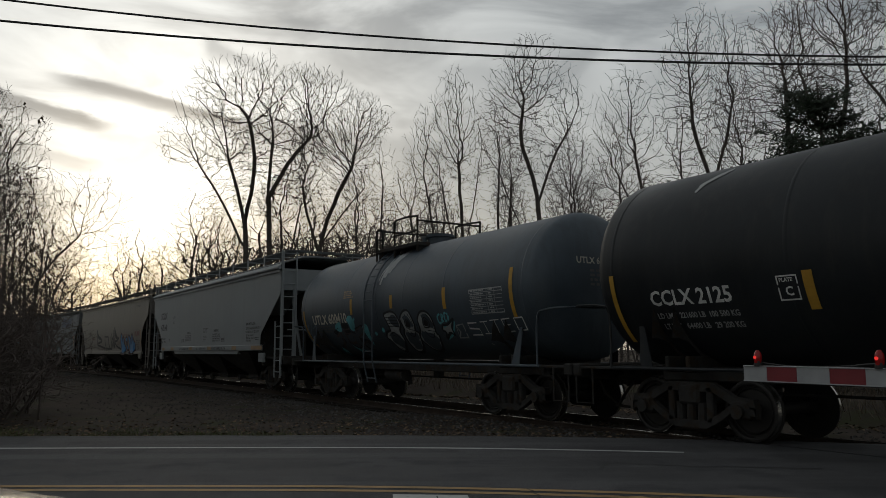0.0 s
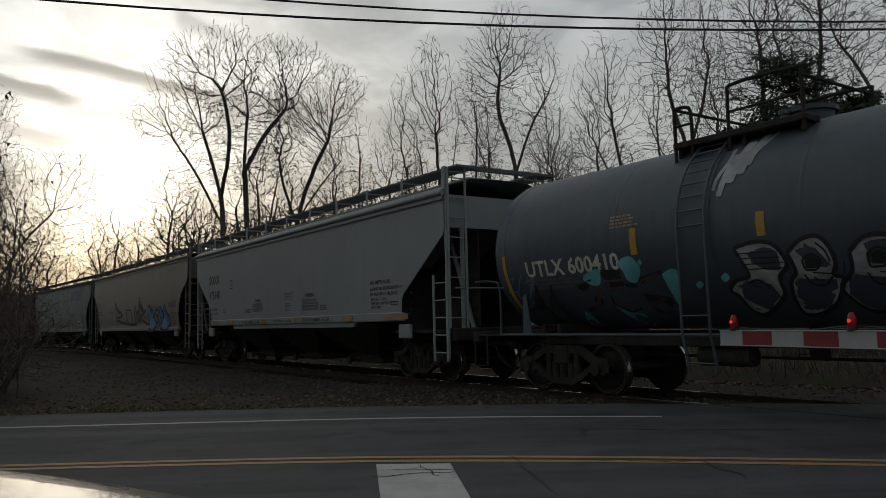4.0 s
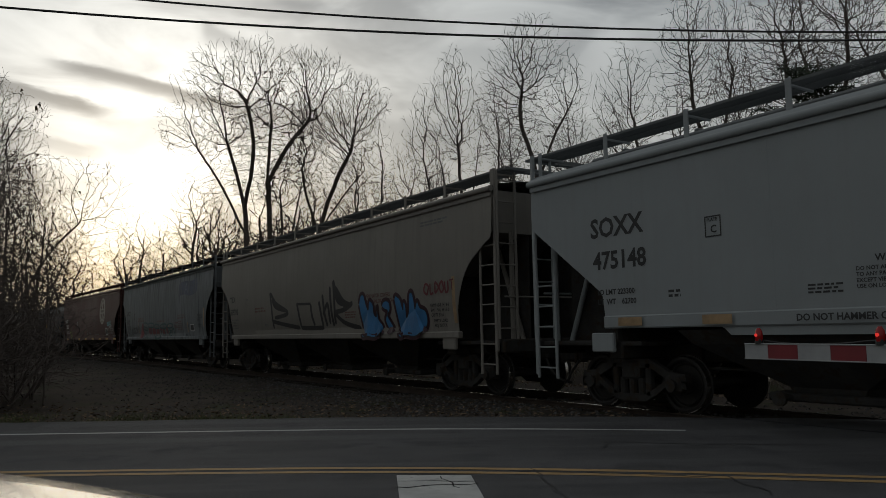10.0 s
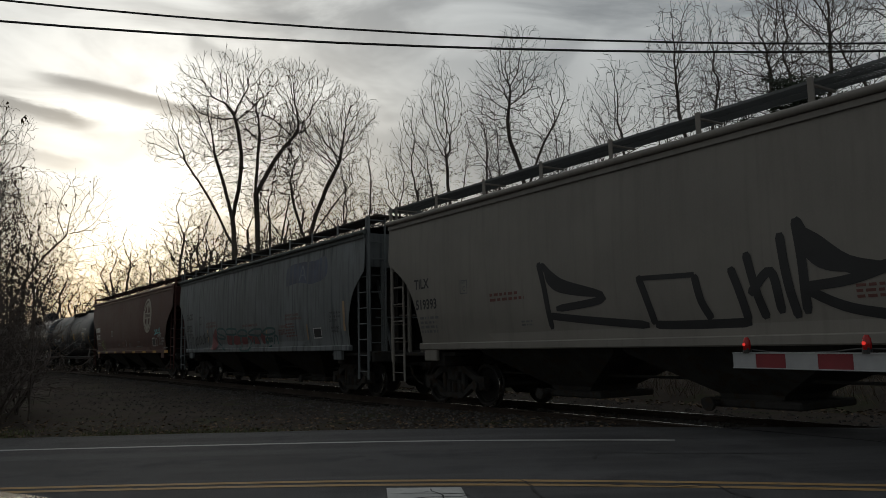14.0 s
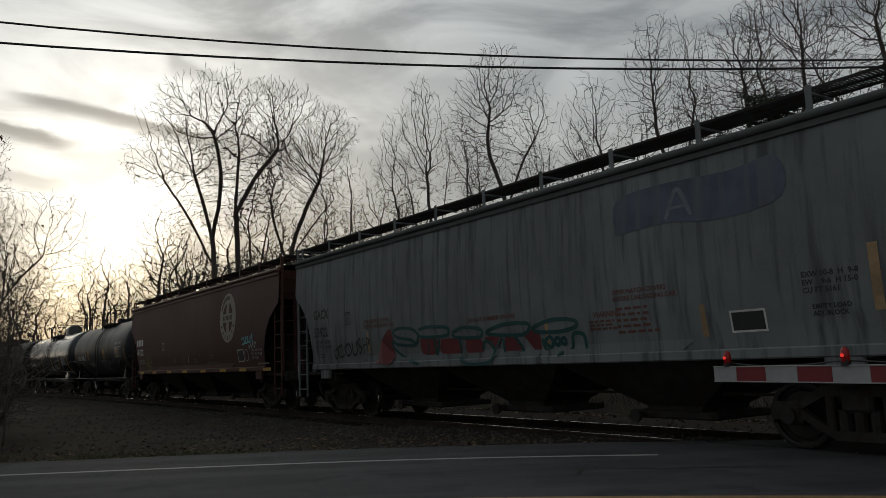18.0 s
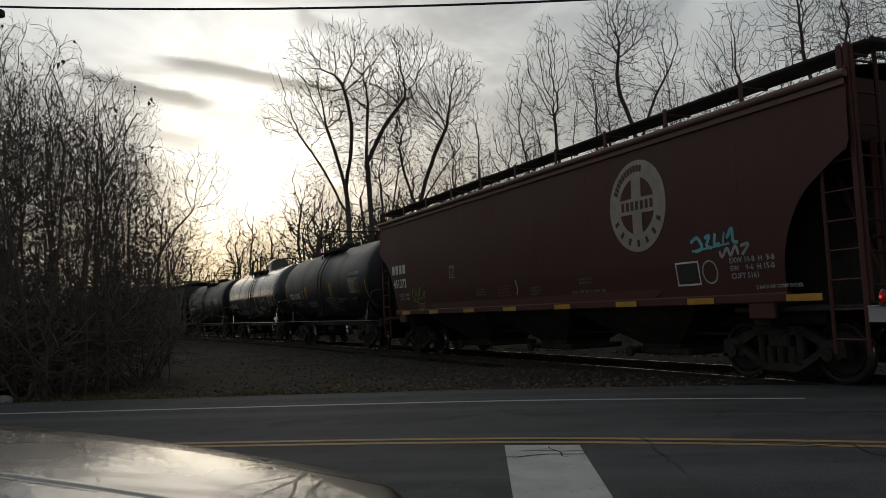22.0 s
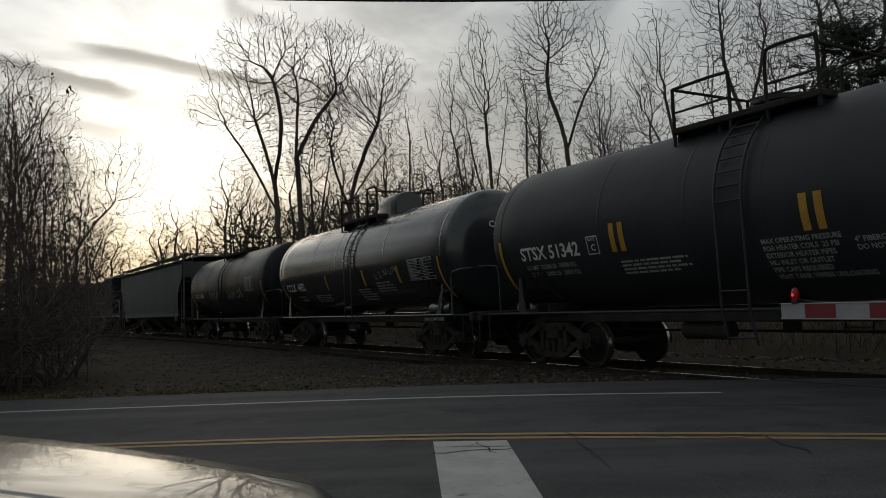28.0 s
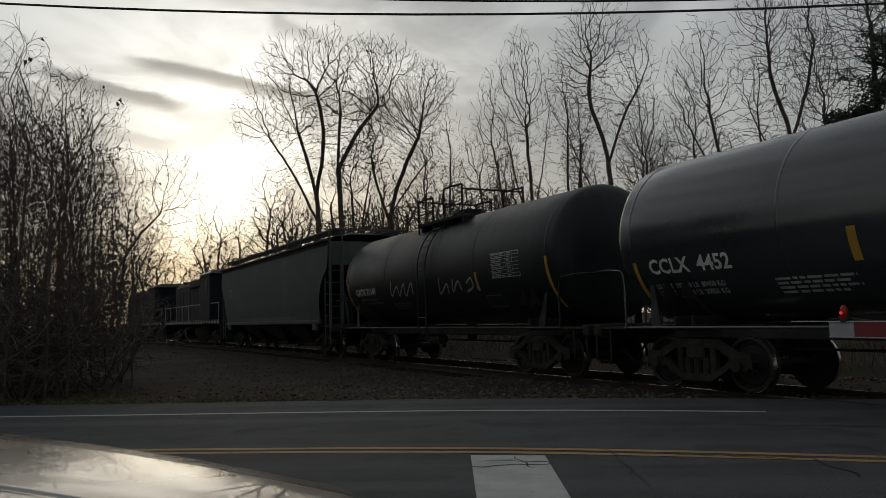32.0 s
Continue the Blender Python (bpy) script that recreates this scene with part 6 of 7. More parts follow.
# ---- bare trees ----
def grown(seed, stems, lobes, gap=0.4, up=0.12, tip=0.009, power=2.55, twig=0.4, leaf=0.0, bark=None, wild=0.3, cap=9000):
    """A leafless tree whose limbs grow towards the light in its crown.
    stems: runs of points, the first from the ground; lobes: (x, z, radius across, radius up, share) of the crown."""
    rng, rnd = np.random.RandomState(seed), random.Random(seed)
    step = gap * 0.62
    light = []
    for x, z, rx, rz, share in lobes:
        n = int(share * 4.19 * rx * rx * rz / gap**3)
        v = rng.normal(size=(n, 3))
        v *= (rng.rand(n, 1) ** 0.42) / np.linalg.norm(v, axis=1)[:, None]
        light.append(v * (rx, rx, rz) + (x, rng.uniform(-0.25, 0.25) * rx, z))
    light = np.concatenate(light)
    light = light[np.array([noise.noise((p[0] * 0.8, p[1] * 0.8, p[2] * 0.8 + seed)) for p in light]) > -0.3]
    place_, parent = [], []
    for run in stems:
        pts = smooth_run3(run, 6)
        if not place_:
            place_.append(np.array(pts[0]))
            parent.append(-1)
            last = 0
        else:
            last = int(np.argmin([np.linalg.norm(q - np.array(pts[0])) for q in place_]))
            if np.linalg.norm(place_[last] - np.array(pts[0])) > 1.0:
                place_.append(np.array(pts[0]))
                parent.append(-1)
                last = len(place_) - 1
        for p in pts[1:]:
            while np.linalg.norm(np.array(p) - place_[last]) > step * 0.8:
                d = np.array(p) - place_[last]
                place_.append(place_[last] + d / np.linalg.norm(d) * step + rng.normal(size=3) * step * 0.06)
                parent.append(last)
                last = len(place_) - 1
    P = np.array(place_)
    heads = np.where(P[:, 2] > 0.22 * max(l[1] for l in lobes))[0]
    dist = np.full(len(light), 1e9)
    near = np.zeros(len(light), int)

    def see(idx):
        for a in range(0, len(idx), 400):
            part_ = idx[a:a + 400]
            q = np.linalg.norm(light[:, None, :] - P[part_][None, :, :], axis=2)
            j = q.argmin(1)
            m = q[np.arange(len(light)), j]
            hit = m < dist
            dist[hit], near[hit] = m[hit], part_[j[hit]]

    see(heads)
    for turn in range(90):
        if not len(light) or len(P) > cap:
            break
        who, back = np.unique(near, return_inverse=True)
        way = np.zeros((len(who), 3))
        np.add.at(way, back, (light - P[near]) / dist[:, None])
        way /= np.linalg.norm(way, axis=1)[:, None] + 1e-9
        one = np.zeros(len(who), int)
        mixed = rng.permutation(len(back))
        one[back[mixed]] = mixed
        lone = rng.rand(len(who)) < 0.35
        way[lone] = ((light[one] - P[who]) / dist[one][:, None])[lone]
        came = np.array([P[i] - P[parent[i]] if parent[i] >= 0 else (0, 0, 1) for i in who])
        came /= np.linalg.norm(came, axis=1)[:, None] + 1e-9
        way = way + came * 0.5 + (0, 0, up) + rng.normal(size=way.shape) * wild
        way /= np.linalg.norm(way, axis=1)[:, None]
        fresh = P[who] + way * step
        clear = np.array([np.abs(P - q).sum(1).min() > step * 0.6 for q in fresh])
        if not clear.any():
            break
        first = len(P)
        P = np.concatenate([P, fresh[clear]])
        parent += [int(i) for i in who[clear]]
        see(np.arange(first, len(P)))
        keep = dist > gap * 0.85
        light, dist, near = light[keep], dist[keep], near[keep]
    n = len(P)
    child = [[] for _ in range(n)]
    for i, p in enumerate(parent):
        if p >= 0:
            child[p].append(i)
    area = np.zeros(n)
    for i in range(n - 1, -1, -1):
        area[i] = max(area[i], tip**power)
        if parent[i] >= 0:
            area[parent[i]] += area[i]
    R = area ** (1 / power)
    wood, fine, leaves = Mesh(), Mesh(), Mesh()
    starts = [(i, None) for i in range(n) if parent[i] < 0]
    while starts:
        i, base = starts.pop()
        run, rad = ([P[base]], [R[i]]) if base is not None else ([], [])
        while True:
            run.append(P[i])
            rad.append(float(R[i]))
            if not child[i]:
                break
            order = sorted(child[i], key=lambda k: -R[k])
            starts += [(k, i) for k in order[1:]]
            i = order[0]
        if len(run) > 2:
            a = np.array(run)
            a[1:-1] = (a[:-2] + 2 * a[1:-1] + a[2:]) / 4
            run = list(a)
        big = rad[0] > tip * 4.5
        if len(run) > 1:
            (wood if big else fine).tube(run, rad, 8 if rad[0] > 0.1 else 5 if big else 3, None, False)
        d = Vector(run[-1] - run[-2]).normalized() if len(run) > 1 else Vector((0, 0, 1))
        for _ in range(2):
            e = (d + Vector((rnd.gauss(0, 0.45), rnd.gauss(0, 0.45), rnd.gauss(0, 0.35) + 0.1))).normalized() * twig * rnd.uniform(0.5, 1.1)
            p = Vector(run[-1])
            fine.tube([p, p + e * 0.5 + Vector((0, 0, 0.03)), p + e], tip * 0.9, 3, tip * 0.6, False)
            if rnd.random() < leaf:
                for _ in range(rnd.randint(1, 5)):
                    q, s = p + e + Vector((rnd.gauss(0, 0.05), rnd.gauss(0, 0.05), rnd.gauss(0, 0.05))), rnd.uniform(0.05, 0.11)
                    a = Vector((rnd.gauss(0, 1), rnd.gauss(0, 1), rnd.gauss(0, 1))).normalized() * s
                    b = a.orthogonal().normalized() * s * 0.4
                    leaves.add([q, q + a * 0.5 + b, q + a - Vector((0, 0, s * 0.6)), q + a * 0.5 - b], [(0, 1, 2, 3)])
    out = []
    for m, name, mat_ in ((wood, "trunk", bark or BARK), (fine, "crown", bark or TWIG), (leaves, "leaves", DRY)):
        if m.v:
            me = m.data(name, 60)
            me.materials.append(mat_)
            out.append((name, me))
    return float(P[:, 2].max()), out


def evergreen(seed, height, width):
    """A dark pine: trunk, uneven tiers of level boughs, and needle tufts that leave gaps."""
    rnd = random.Random(seed)
    wood, needles = Mesh(), Mesh()
    wood.tube([(0, 0, -0.3), (0.1, 0.05, height * 0.5), (0.0, 0.1, height * 0.97)], 0.16, 8, 0.03, False)
    tiers = 13
    for k in range(tiers * 7):
        f = 0.1 + 0.88 * ((k // 7) + rnd.uniform(-0.2, 0.2)) / tiers
        z = height * f
        a = rnd.uniform(0, 6.28)
        ln = width * 0.5 * (1.0 - 0.8 * max(0, f - 0.3) / 0.7) * rnd.uniform(0.5, 1.15)
        tip = Vector((math.cos(a) * ln, math.sin(a) * ln, z + rnd.uniform(0.05, 0.3) * ln))
        base = Vector((0, 0, z * 0.97))
        mid = base.lerp(tip, 0.5) - Vector((0, 0, 0.06 * ln))
        wood.tube([base, mid, tip], 0.035, 4, 0.01, False)
        for _ in range(int(84 * (0.3 + ln / width))):
            g = rnd.uniform(0.2, 1.05)
            c = base.lerp(tip, g) + Vector((rnd.gauss(0, 0.24), rnd.gauss(0, 0.24), rnd.gauss(0, 0.10) - 0.06 * ln * math.sin(math.pi * min(1, g))))
            for _ in range(8):
                d = Vector((rnd.gauss(0, 1), rnd.gauss(0, 1), rnd.gauss(0.2, 0.7))).normalized() * rnd.uniform(0.12, 0.26)
                s = d.orthogonal().normalized() * 0.036
                needles.add([c, c + d * 0.5 + s, c + d, c + d * 0.5 - s], [(0, 1, 2, 3)])
    out = []
    for m, name, mat_ in ((wood, "trunk", BARK), (needles, "needles", NEEDLE)):
        me = m.data(name, 0)
        me.materials.append(mat_)
        out.append((name, me))
    return height, out


def plant(kind, tree, label, az, dist, top, turn=None, group="", wide=1.0, z=-0.25):
    """A tree at a bearing and a distance, with its top at an elevation in degrees."""
    height, meshes = tree
    k = (dist * math.tan(radians(top)) + 1.34 - z) / height
    x, y = dist * math.sin(radians(az)), dist * math.cos(radians(az))
    ob = thing(kind, label, "tree", group, at=pose(x, y, z, 0, 0, -az if turn is None else turn))
    for name, me in meshes:
        part(name, me, None, ob).scale = (k * wide, k * wide, k)
    return ob


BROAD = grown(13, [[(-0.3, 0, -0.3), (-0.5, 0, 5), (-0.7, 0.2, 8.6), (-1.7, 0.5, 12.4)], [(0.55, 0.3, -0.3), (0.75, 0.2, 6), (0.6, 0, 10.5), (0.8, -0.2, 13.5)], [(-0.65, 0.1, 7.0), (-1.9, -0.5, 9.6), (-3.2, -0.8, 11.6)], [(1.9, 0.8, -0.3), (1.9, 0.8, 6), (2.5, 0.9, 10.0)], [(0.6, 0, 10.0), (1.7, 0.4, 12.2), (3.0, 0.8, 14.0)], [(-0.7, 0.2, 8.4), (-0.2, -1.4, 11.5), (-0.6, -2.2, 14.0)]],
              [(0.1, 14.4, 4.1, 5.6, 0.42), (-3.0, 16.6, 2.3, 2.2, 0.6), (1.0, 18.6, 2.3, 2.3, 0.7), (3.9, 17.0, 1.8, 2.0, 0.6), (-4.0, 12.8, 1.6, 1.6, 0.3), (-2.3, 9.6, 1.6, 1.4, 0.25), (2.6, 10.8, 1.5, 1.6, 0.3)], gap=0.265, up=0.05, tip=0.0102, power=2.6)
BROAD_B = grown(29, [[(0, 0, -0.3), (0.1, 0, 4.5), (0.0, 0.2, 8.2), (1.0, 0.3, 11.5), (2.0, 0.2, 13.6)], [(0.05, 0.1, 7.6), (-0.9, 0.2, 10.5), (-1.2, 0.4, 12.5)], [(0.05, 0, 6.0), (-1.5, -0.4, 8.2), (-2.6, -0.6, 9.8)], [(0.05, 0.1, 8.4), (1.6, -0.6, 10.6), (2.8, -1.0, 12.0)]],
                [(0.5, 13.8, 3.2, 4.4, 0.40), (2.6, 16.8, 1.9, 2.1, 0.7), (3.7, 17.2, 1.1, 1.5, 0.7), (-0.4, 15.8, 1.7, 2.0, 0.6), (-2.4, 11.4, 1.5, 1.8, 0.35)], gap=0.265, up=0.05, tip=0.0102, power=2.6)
LEANING = grown(31, [[(0, 0, -0.3), (-0.2, 0, 5), (-0.7, 0.1, 9), (-1.1, 0, 11.5)]], [(-1.1, 11.8, 1.3, 4.2, 0.45)], gap=0.31, up=0.12, tip=0.010)
UPRIGHT = grown(37, [[(0, 0, -0.3), (0.1, 0, 5), (0, 0.1, 8.5), (-0.2, 0, 12.5)], [(0.05, 0, 6.0), (-0.8, 0.2, 9), (-1.2, 0.2, 11.5)], [(0.05, 0, 7.0), (0.7, -0.2, 10), (0.9, -0.2, 11.5)]], [(-0.4, 13.4, 2.0, 5.0, 0.50), (-0.3, 16.6, 1.1, 1.8, 0.4)], gap=0.31, up=0.14, tip=0.0102)
FORKED = grown(41, [[(0, 0, -0.3), (0.1, 0, 6), (-0.1, 0.1, 10.5), (-0.9, 0.2, 13.5), (-0.8, 0.2, 15.5)], [(-0.05, 0.1, 9.8), (0.9, -0.2, 12.4), (1.8, -0.3, 14.0)], [(0.05, 0, 6.5), (-1.4, 0.2, 9.5), (-2.3, 0.3, 12)]],
               [(-0.3, 15.0, 3.1, 5.0, 0.34), (-0.6, 18.2, 1.4, 1.9, 0.4), (2.2, 15.6, 1.1, 1.8, 0.4), (-2.8, 14.0, 1.1, 2.2, 0.35)], gap=0.31, up=0.09, tip=0.0105)
BENT = grown(43, [[(0, 0, -0.3), (-0.2, 0, 6), (-0.8, 0.1, 9.5), (-1.3, 0.1, 12.5)], [(-0.3, 0, 7.0), (-1.5, 0.3, 9.5), (-2.3, 0.4, 11.5)]], [(-1.6, 13.4, 2.1, 4.4, 0.38), (0.3, 11.0, 1.2, 2.2, 0.3)], gap=0.31, up=0.10, tip=0.0102)
VASE = grown(47, [[(0, 0, -0.3), (0, 0, 6), (0, 0, 10.5), (-0.7, 0.2, 13.5), (-0.8, 0.2, 15.5)], [(0, 0, 10.2), (0.9, 0.1, 13), (1.3, 0.1, 15)], [(0, 0, 8), (-1.3, -0.2, 10.6), (-2.0, -0.3, 12.5)]],
             [(-0.2, 15.6, 2.8, 5.2, 0.38), (-1.0, 18.6, 1.4, 1.8, 0.4), (1.3, 18.2, 1.3, 1.8, 0.4)], gap=0.31, up=0.12, tip=0.0105)
SLIM = grown(51, [[(0, 0, -0.3), (0.1, 0, 5), (0, 0.1, 9), (0.1, 0, 12)]], [(0, 10.8, 1.3, 5.0, 0.42)], gap=0.31, up=0.15, tip=0.0105)
SLIM_B = grown(53, [[(0, 0, -0.3), (-0.1, 0, 4), (-0.5, 0.1, 8), (-0.7, 0, 11)], [(-0.05, 0, 3.5), (0.6, 0.1, 7), (0.8, 0, 9.5)]], [(-0.7, 11.6, 1.2, 4.2, 0.4), (0.9, 9.8, 1.1, 3.8, 0.4)], gap=0.31, up=0.15, tip=0.0105)
SLIM_C = grown(57, [[(0, 0, -0.3), (0.2, 0, 4), (0.5, 0.1, 7.5), (0.3, 0, 10)]], [(0.2, 10.4, 1.8, 4.4, 0.38)], gap=0.31, up=0.10, tip=0.0105)
BRUSH = grown(61, [[(0, 0, -0.2), (-0.2, 0, 2.4), (-0.5, 0.1, 4.6)], [(0.1, 0.1, -0.2), (0.5, 0.2, 2.4), (0.8, 0.2, 4.0)], [(0, -0.1, -0.2), (0.1, -0.5, 2.2), (0.1, -0.8, 3.8)]], [(0.0, 5.0, 1.5, 2.9, 0.55), (0, 2.6, 1.2, 1.6, 0.35)], gap=0.25, up=0.10, tip=0.0052, power=2.8, twig=0.3, leaf=0.008, bark=SAPLING)
BRUSH_B = grown(67, [[(0, 0, -0.2), (0.1, 0, 3.0), (0.0, 0.1, 5.6)], [(0.05, 0, 2.0), (0.8, 0.1, 3.8), (1.3, 0.2, 5.0)]], [(0.3, 5.4, 1.5, 2.5, 0.55), (-0.3, 3.4, 1.2, 1.6, 0.35)], gap=0.25, up=0.08, tip=0.0052, power=2.8, twig=0.3, leaf=0.015, bark=SAPLING)
BRUSH_C = grown(71, [[(0, 0, -0.2), (0.6, 0, 2.4), (1.5, 0.1, 4.3), (2.4, 0.1, 5.4)], [(0, 0, -0.2), (-0.2, 0.3, 2.6), (-0.2, 0.5, 5.0)]], [(2.4, 5.6, 1.4, 1.6, 0.55), (1.4, 4.0, 1.3, 1.4, 0.35), (-0.2, 5.4, 1.2, 2.3, 0.5)], gap=0.25, up=0.05, tip=0.0052, power=2.8, twig=0.3, leaf=0.04, bark=SAPLING)
SHRUB = grown(73, [[(0, 0, -0.1), (0.4, 0, 0.9), (0.7, 0, 1.6)], [(0, 0, -0.1), (-0.4, 0.3, 0.9), (-0.6, 0.4, 1.5)], [(0, 0, -0.1), (0, -0.4, 0.9), (0.0, -0.7, 1.4)]], [(0, 1.6, 1.4, 1.4, 0.55)], gap=0.21, up=0.08, tip=0.0048, twig=0.22, bark=SAPLING)
FAR_BRUSH = grown(79, [[(0, 0, -0.2), (-0.2, 0, 2.4), (-0.5, 0.1, 4.6)], [(0.1, 0.1, -0.2), (0.5, 0.2, 2.4), (1.0, 0.2, 4.2)]], [(0.1, 5.0, 1.9, 3.0, 0.5), (0, 2.6, 1.5, 1.6, 0.35)], gap=0.34, up=0.08, tip=0.012, twig=0.4, bark=SAPLING)
PINE = evergreen(71, 11, 8.5)


def make_trees():
    bare = "tall leafless tree with fine dark twigs behind the railway"
    many = "trees behind the railway"
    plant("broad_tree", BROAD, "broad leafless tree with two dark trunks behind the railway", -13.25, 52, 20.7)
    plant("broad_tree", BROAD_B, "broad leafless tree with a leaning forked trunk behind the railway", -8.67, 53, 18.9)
    for az, top, turn in ((-22.4, 7.6, 0), (-20.8, 8.6, 140), (-19.4, 8.0, 250), (-17.6, 8.8, 60)):
        plant("slim_tree", SLIM_C, bare, az, 78, top, turn, "small trees far behind the railway", 1.5)
    for az, d, top, tree, turn in ((0.5, 46, 17.8, LEANING, None), (1.9, 45, 20.6, UPRIGHT, None), (7.6, 45, 22.6, FORKED, None), (16.4, 45, 20.3, BENT, None), (19.9, 44, 23.4, VASE, None), (28.0, 40, 25.0, VASE, 160), (25.2, 44, 22.6, FORKED, 100), (32.5, 38, 25.0, FORKED, 200), (38.0, 40, 24.0, VASE, 60), (-5.4, 56, 15.2, SLIM_B, None), (-4.2, 54, 15.8, SLIM, None), (-2.3, 53, 14.6, SLIM_C, 0),
                                   (4.6, 50, 18.4, SLIM, 0), (5.6, 52, 17.6, SLIM_B, 90), (10.2, 50, 16.5, UPRIGHT, 120), (13.2, 50, 16.8, SLIM_C, 30), (18.0, 50, 18.2, SLIM, 200), (22.2, 48, 19.0, UPRIGHT, 40)):
        plant("tall_tree" if tree in (UPRIGHT, FORKED, VASE, BENT) else "slim_tree", tree, bare, az, d, top, None if turn is None else turn - az, many)
    plant("leafy_tree", BRUSH_C, "small tree with clusters of dead brown leaves", 14.6, 40, 12.6, 180, many, 1.1)
    for az, d, top, turn in ((27.2, 33, 18.3, 0), (23.6, 35, 13.6, 120), (30.5, 34, 15.0, 240)):
        plant("pine_tree", PINE, "dark evergreen tree with ragged boughs behind the railway", az, d, top, turn, "evergreens", 1.0)
    rnd = random.Random(5)
    for k in range(52):
        az = -12 + 50 * (k + rnd.random()) / 52
        plant("slim_tree", rnd.choice((SLIM, SLIM_B, SLIM_C, LEANING)), bare, az, rnd.uniform(48, 76), rnd.uniform(8.5, 14.0), rnd.uniform(0, 360), "thin trees behind the railway", rnd.uniform(0.9, 1.3))
    for k in range(34):
        az = -17.5 + 20 * (k + rnd.random()) / 34
        plant("brush_tree", rnd.choice((FAR_BRUSH, SLIM_C)), "dense leafless undergrowth below tall trees", az, rnd.uniform(54, 68), rnd.uniform(8.0, 12.0), rnd.uniform(0, 360), "undergrowth behind the railway", 1.3)
    for k in range(44):
        az = -31 + 30 * (k + rnd.random()) / 44
        plant("brush_tree", FAR_BRUSH, "leafless brush in the distance", az, rnd.uniform(70, 110), rnd.uniform(3.5, 7.0) if az < -17 else rnd.uniform(5, 8.5), rnd.uniform(0, 360), "distant brush", 1.4)
    for k in range(52):
        az = -48 + 21.6 * (k + rnd.random()) / 52
        d = rnd.uniform(18, 31)
        top = float(np.interp(az, [-48, -38, -34, -31, -29, -27, -26], [22, 20, 19.6, 18.6, 16.2, 13.0, 10.0]))
        plant("brush_tree", rnd.choice((BRUSH, BRUSH, BRUSH_B, BRUSH_C)), "tangled leafless saplings with a few dead leaves", az, d, top * rnd.uniform(0.7, 1.0), rnd.uniform(0, 360), "thicket beside the railway", 0.9)
    plant("brush_tree", BRUSH_C, "leaning leafless sapling with a few dead leaves", -30.2, 21, 13.0, None, "thicket beside the railway")
    for k in range(26):
        az = -52 + 25 * (k + rnd.random()) / 26
        plant("brush_tree", FAR_BRUSH, "dark leafless brush behind the thicket", az, rnd.uniform(34, 58), rnd.uniform(4.0, 9.5), rnd.uniform(0, 360), "brush behind the thicket", 1.5)
    for k in range(58):
        az = -48 + 20.5 * rnd.random()
        plant("shrub", SHRUB, "low dark leafless shrub in the thicket", az, rnd.uniform(17.5, 27), rnd.uniform(1.0, 4.8), rnd.uniform(0, 360), "shrubs of the thicket", 1.6)
    for k in range(56):
        s = 16 - 110 * (k + rnd.random()) / 56
        p = beside(s, rnd.uniform(8, 13))
        if p.y - centre_y(p.x) < 6.5:
            continue
        d = math.hypot(p.x, p.y)
        plant("shrub", SHRUB, "dark leafless shrub behind the track", math.degrees(math.atan2(p.x, p.y)), d, math.degrees(math.atan2(rnd.uniform(0.6, 2.2), d)), rnd.uniform(0, 360), "shrubs behind the track", 1.8)


make_trees()


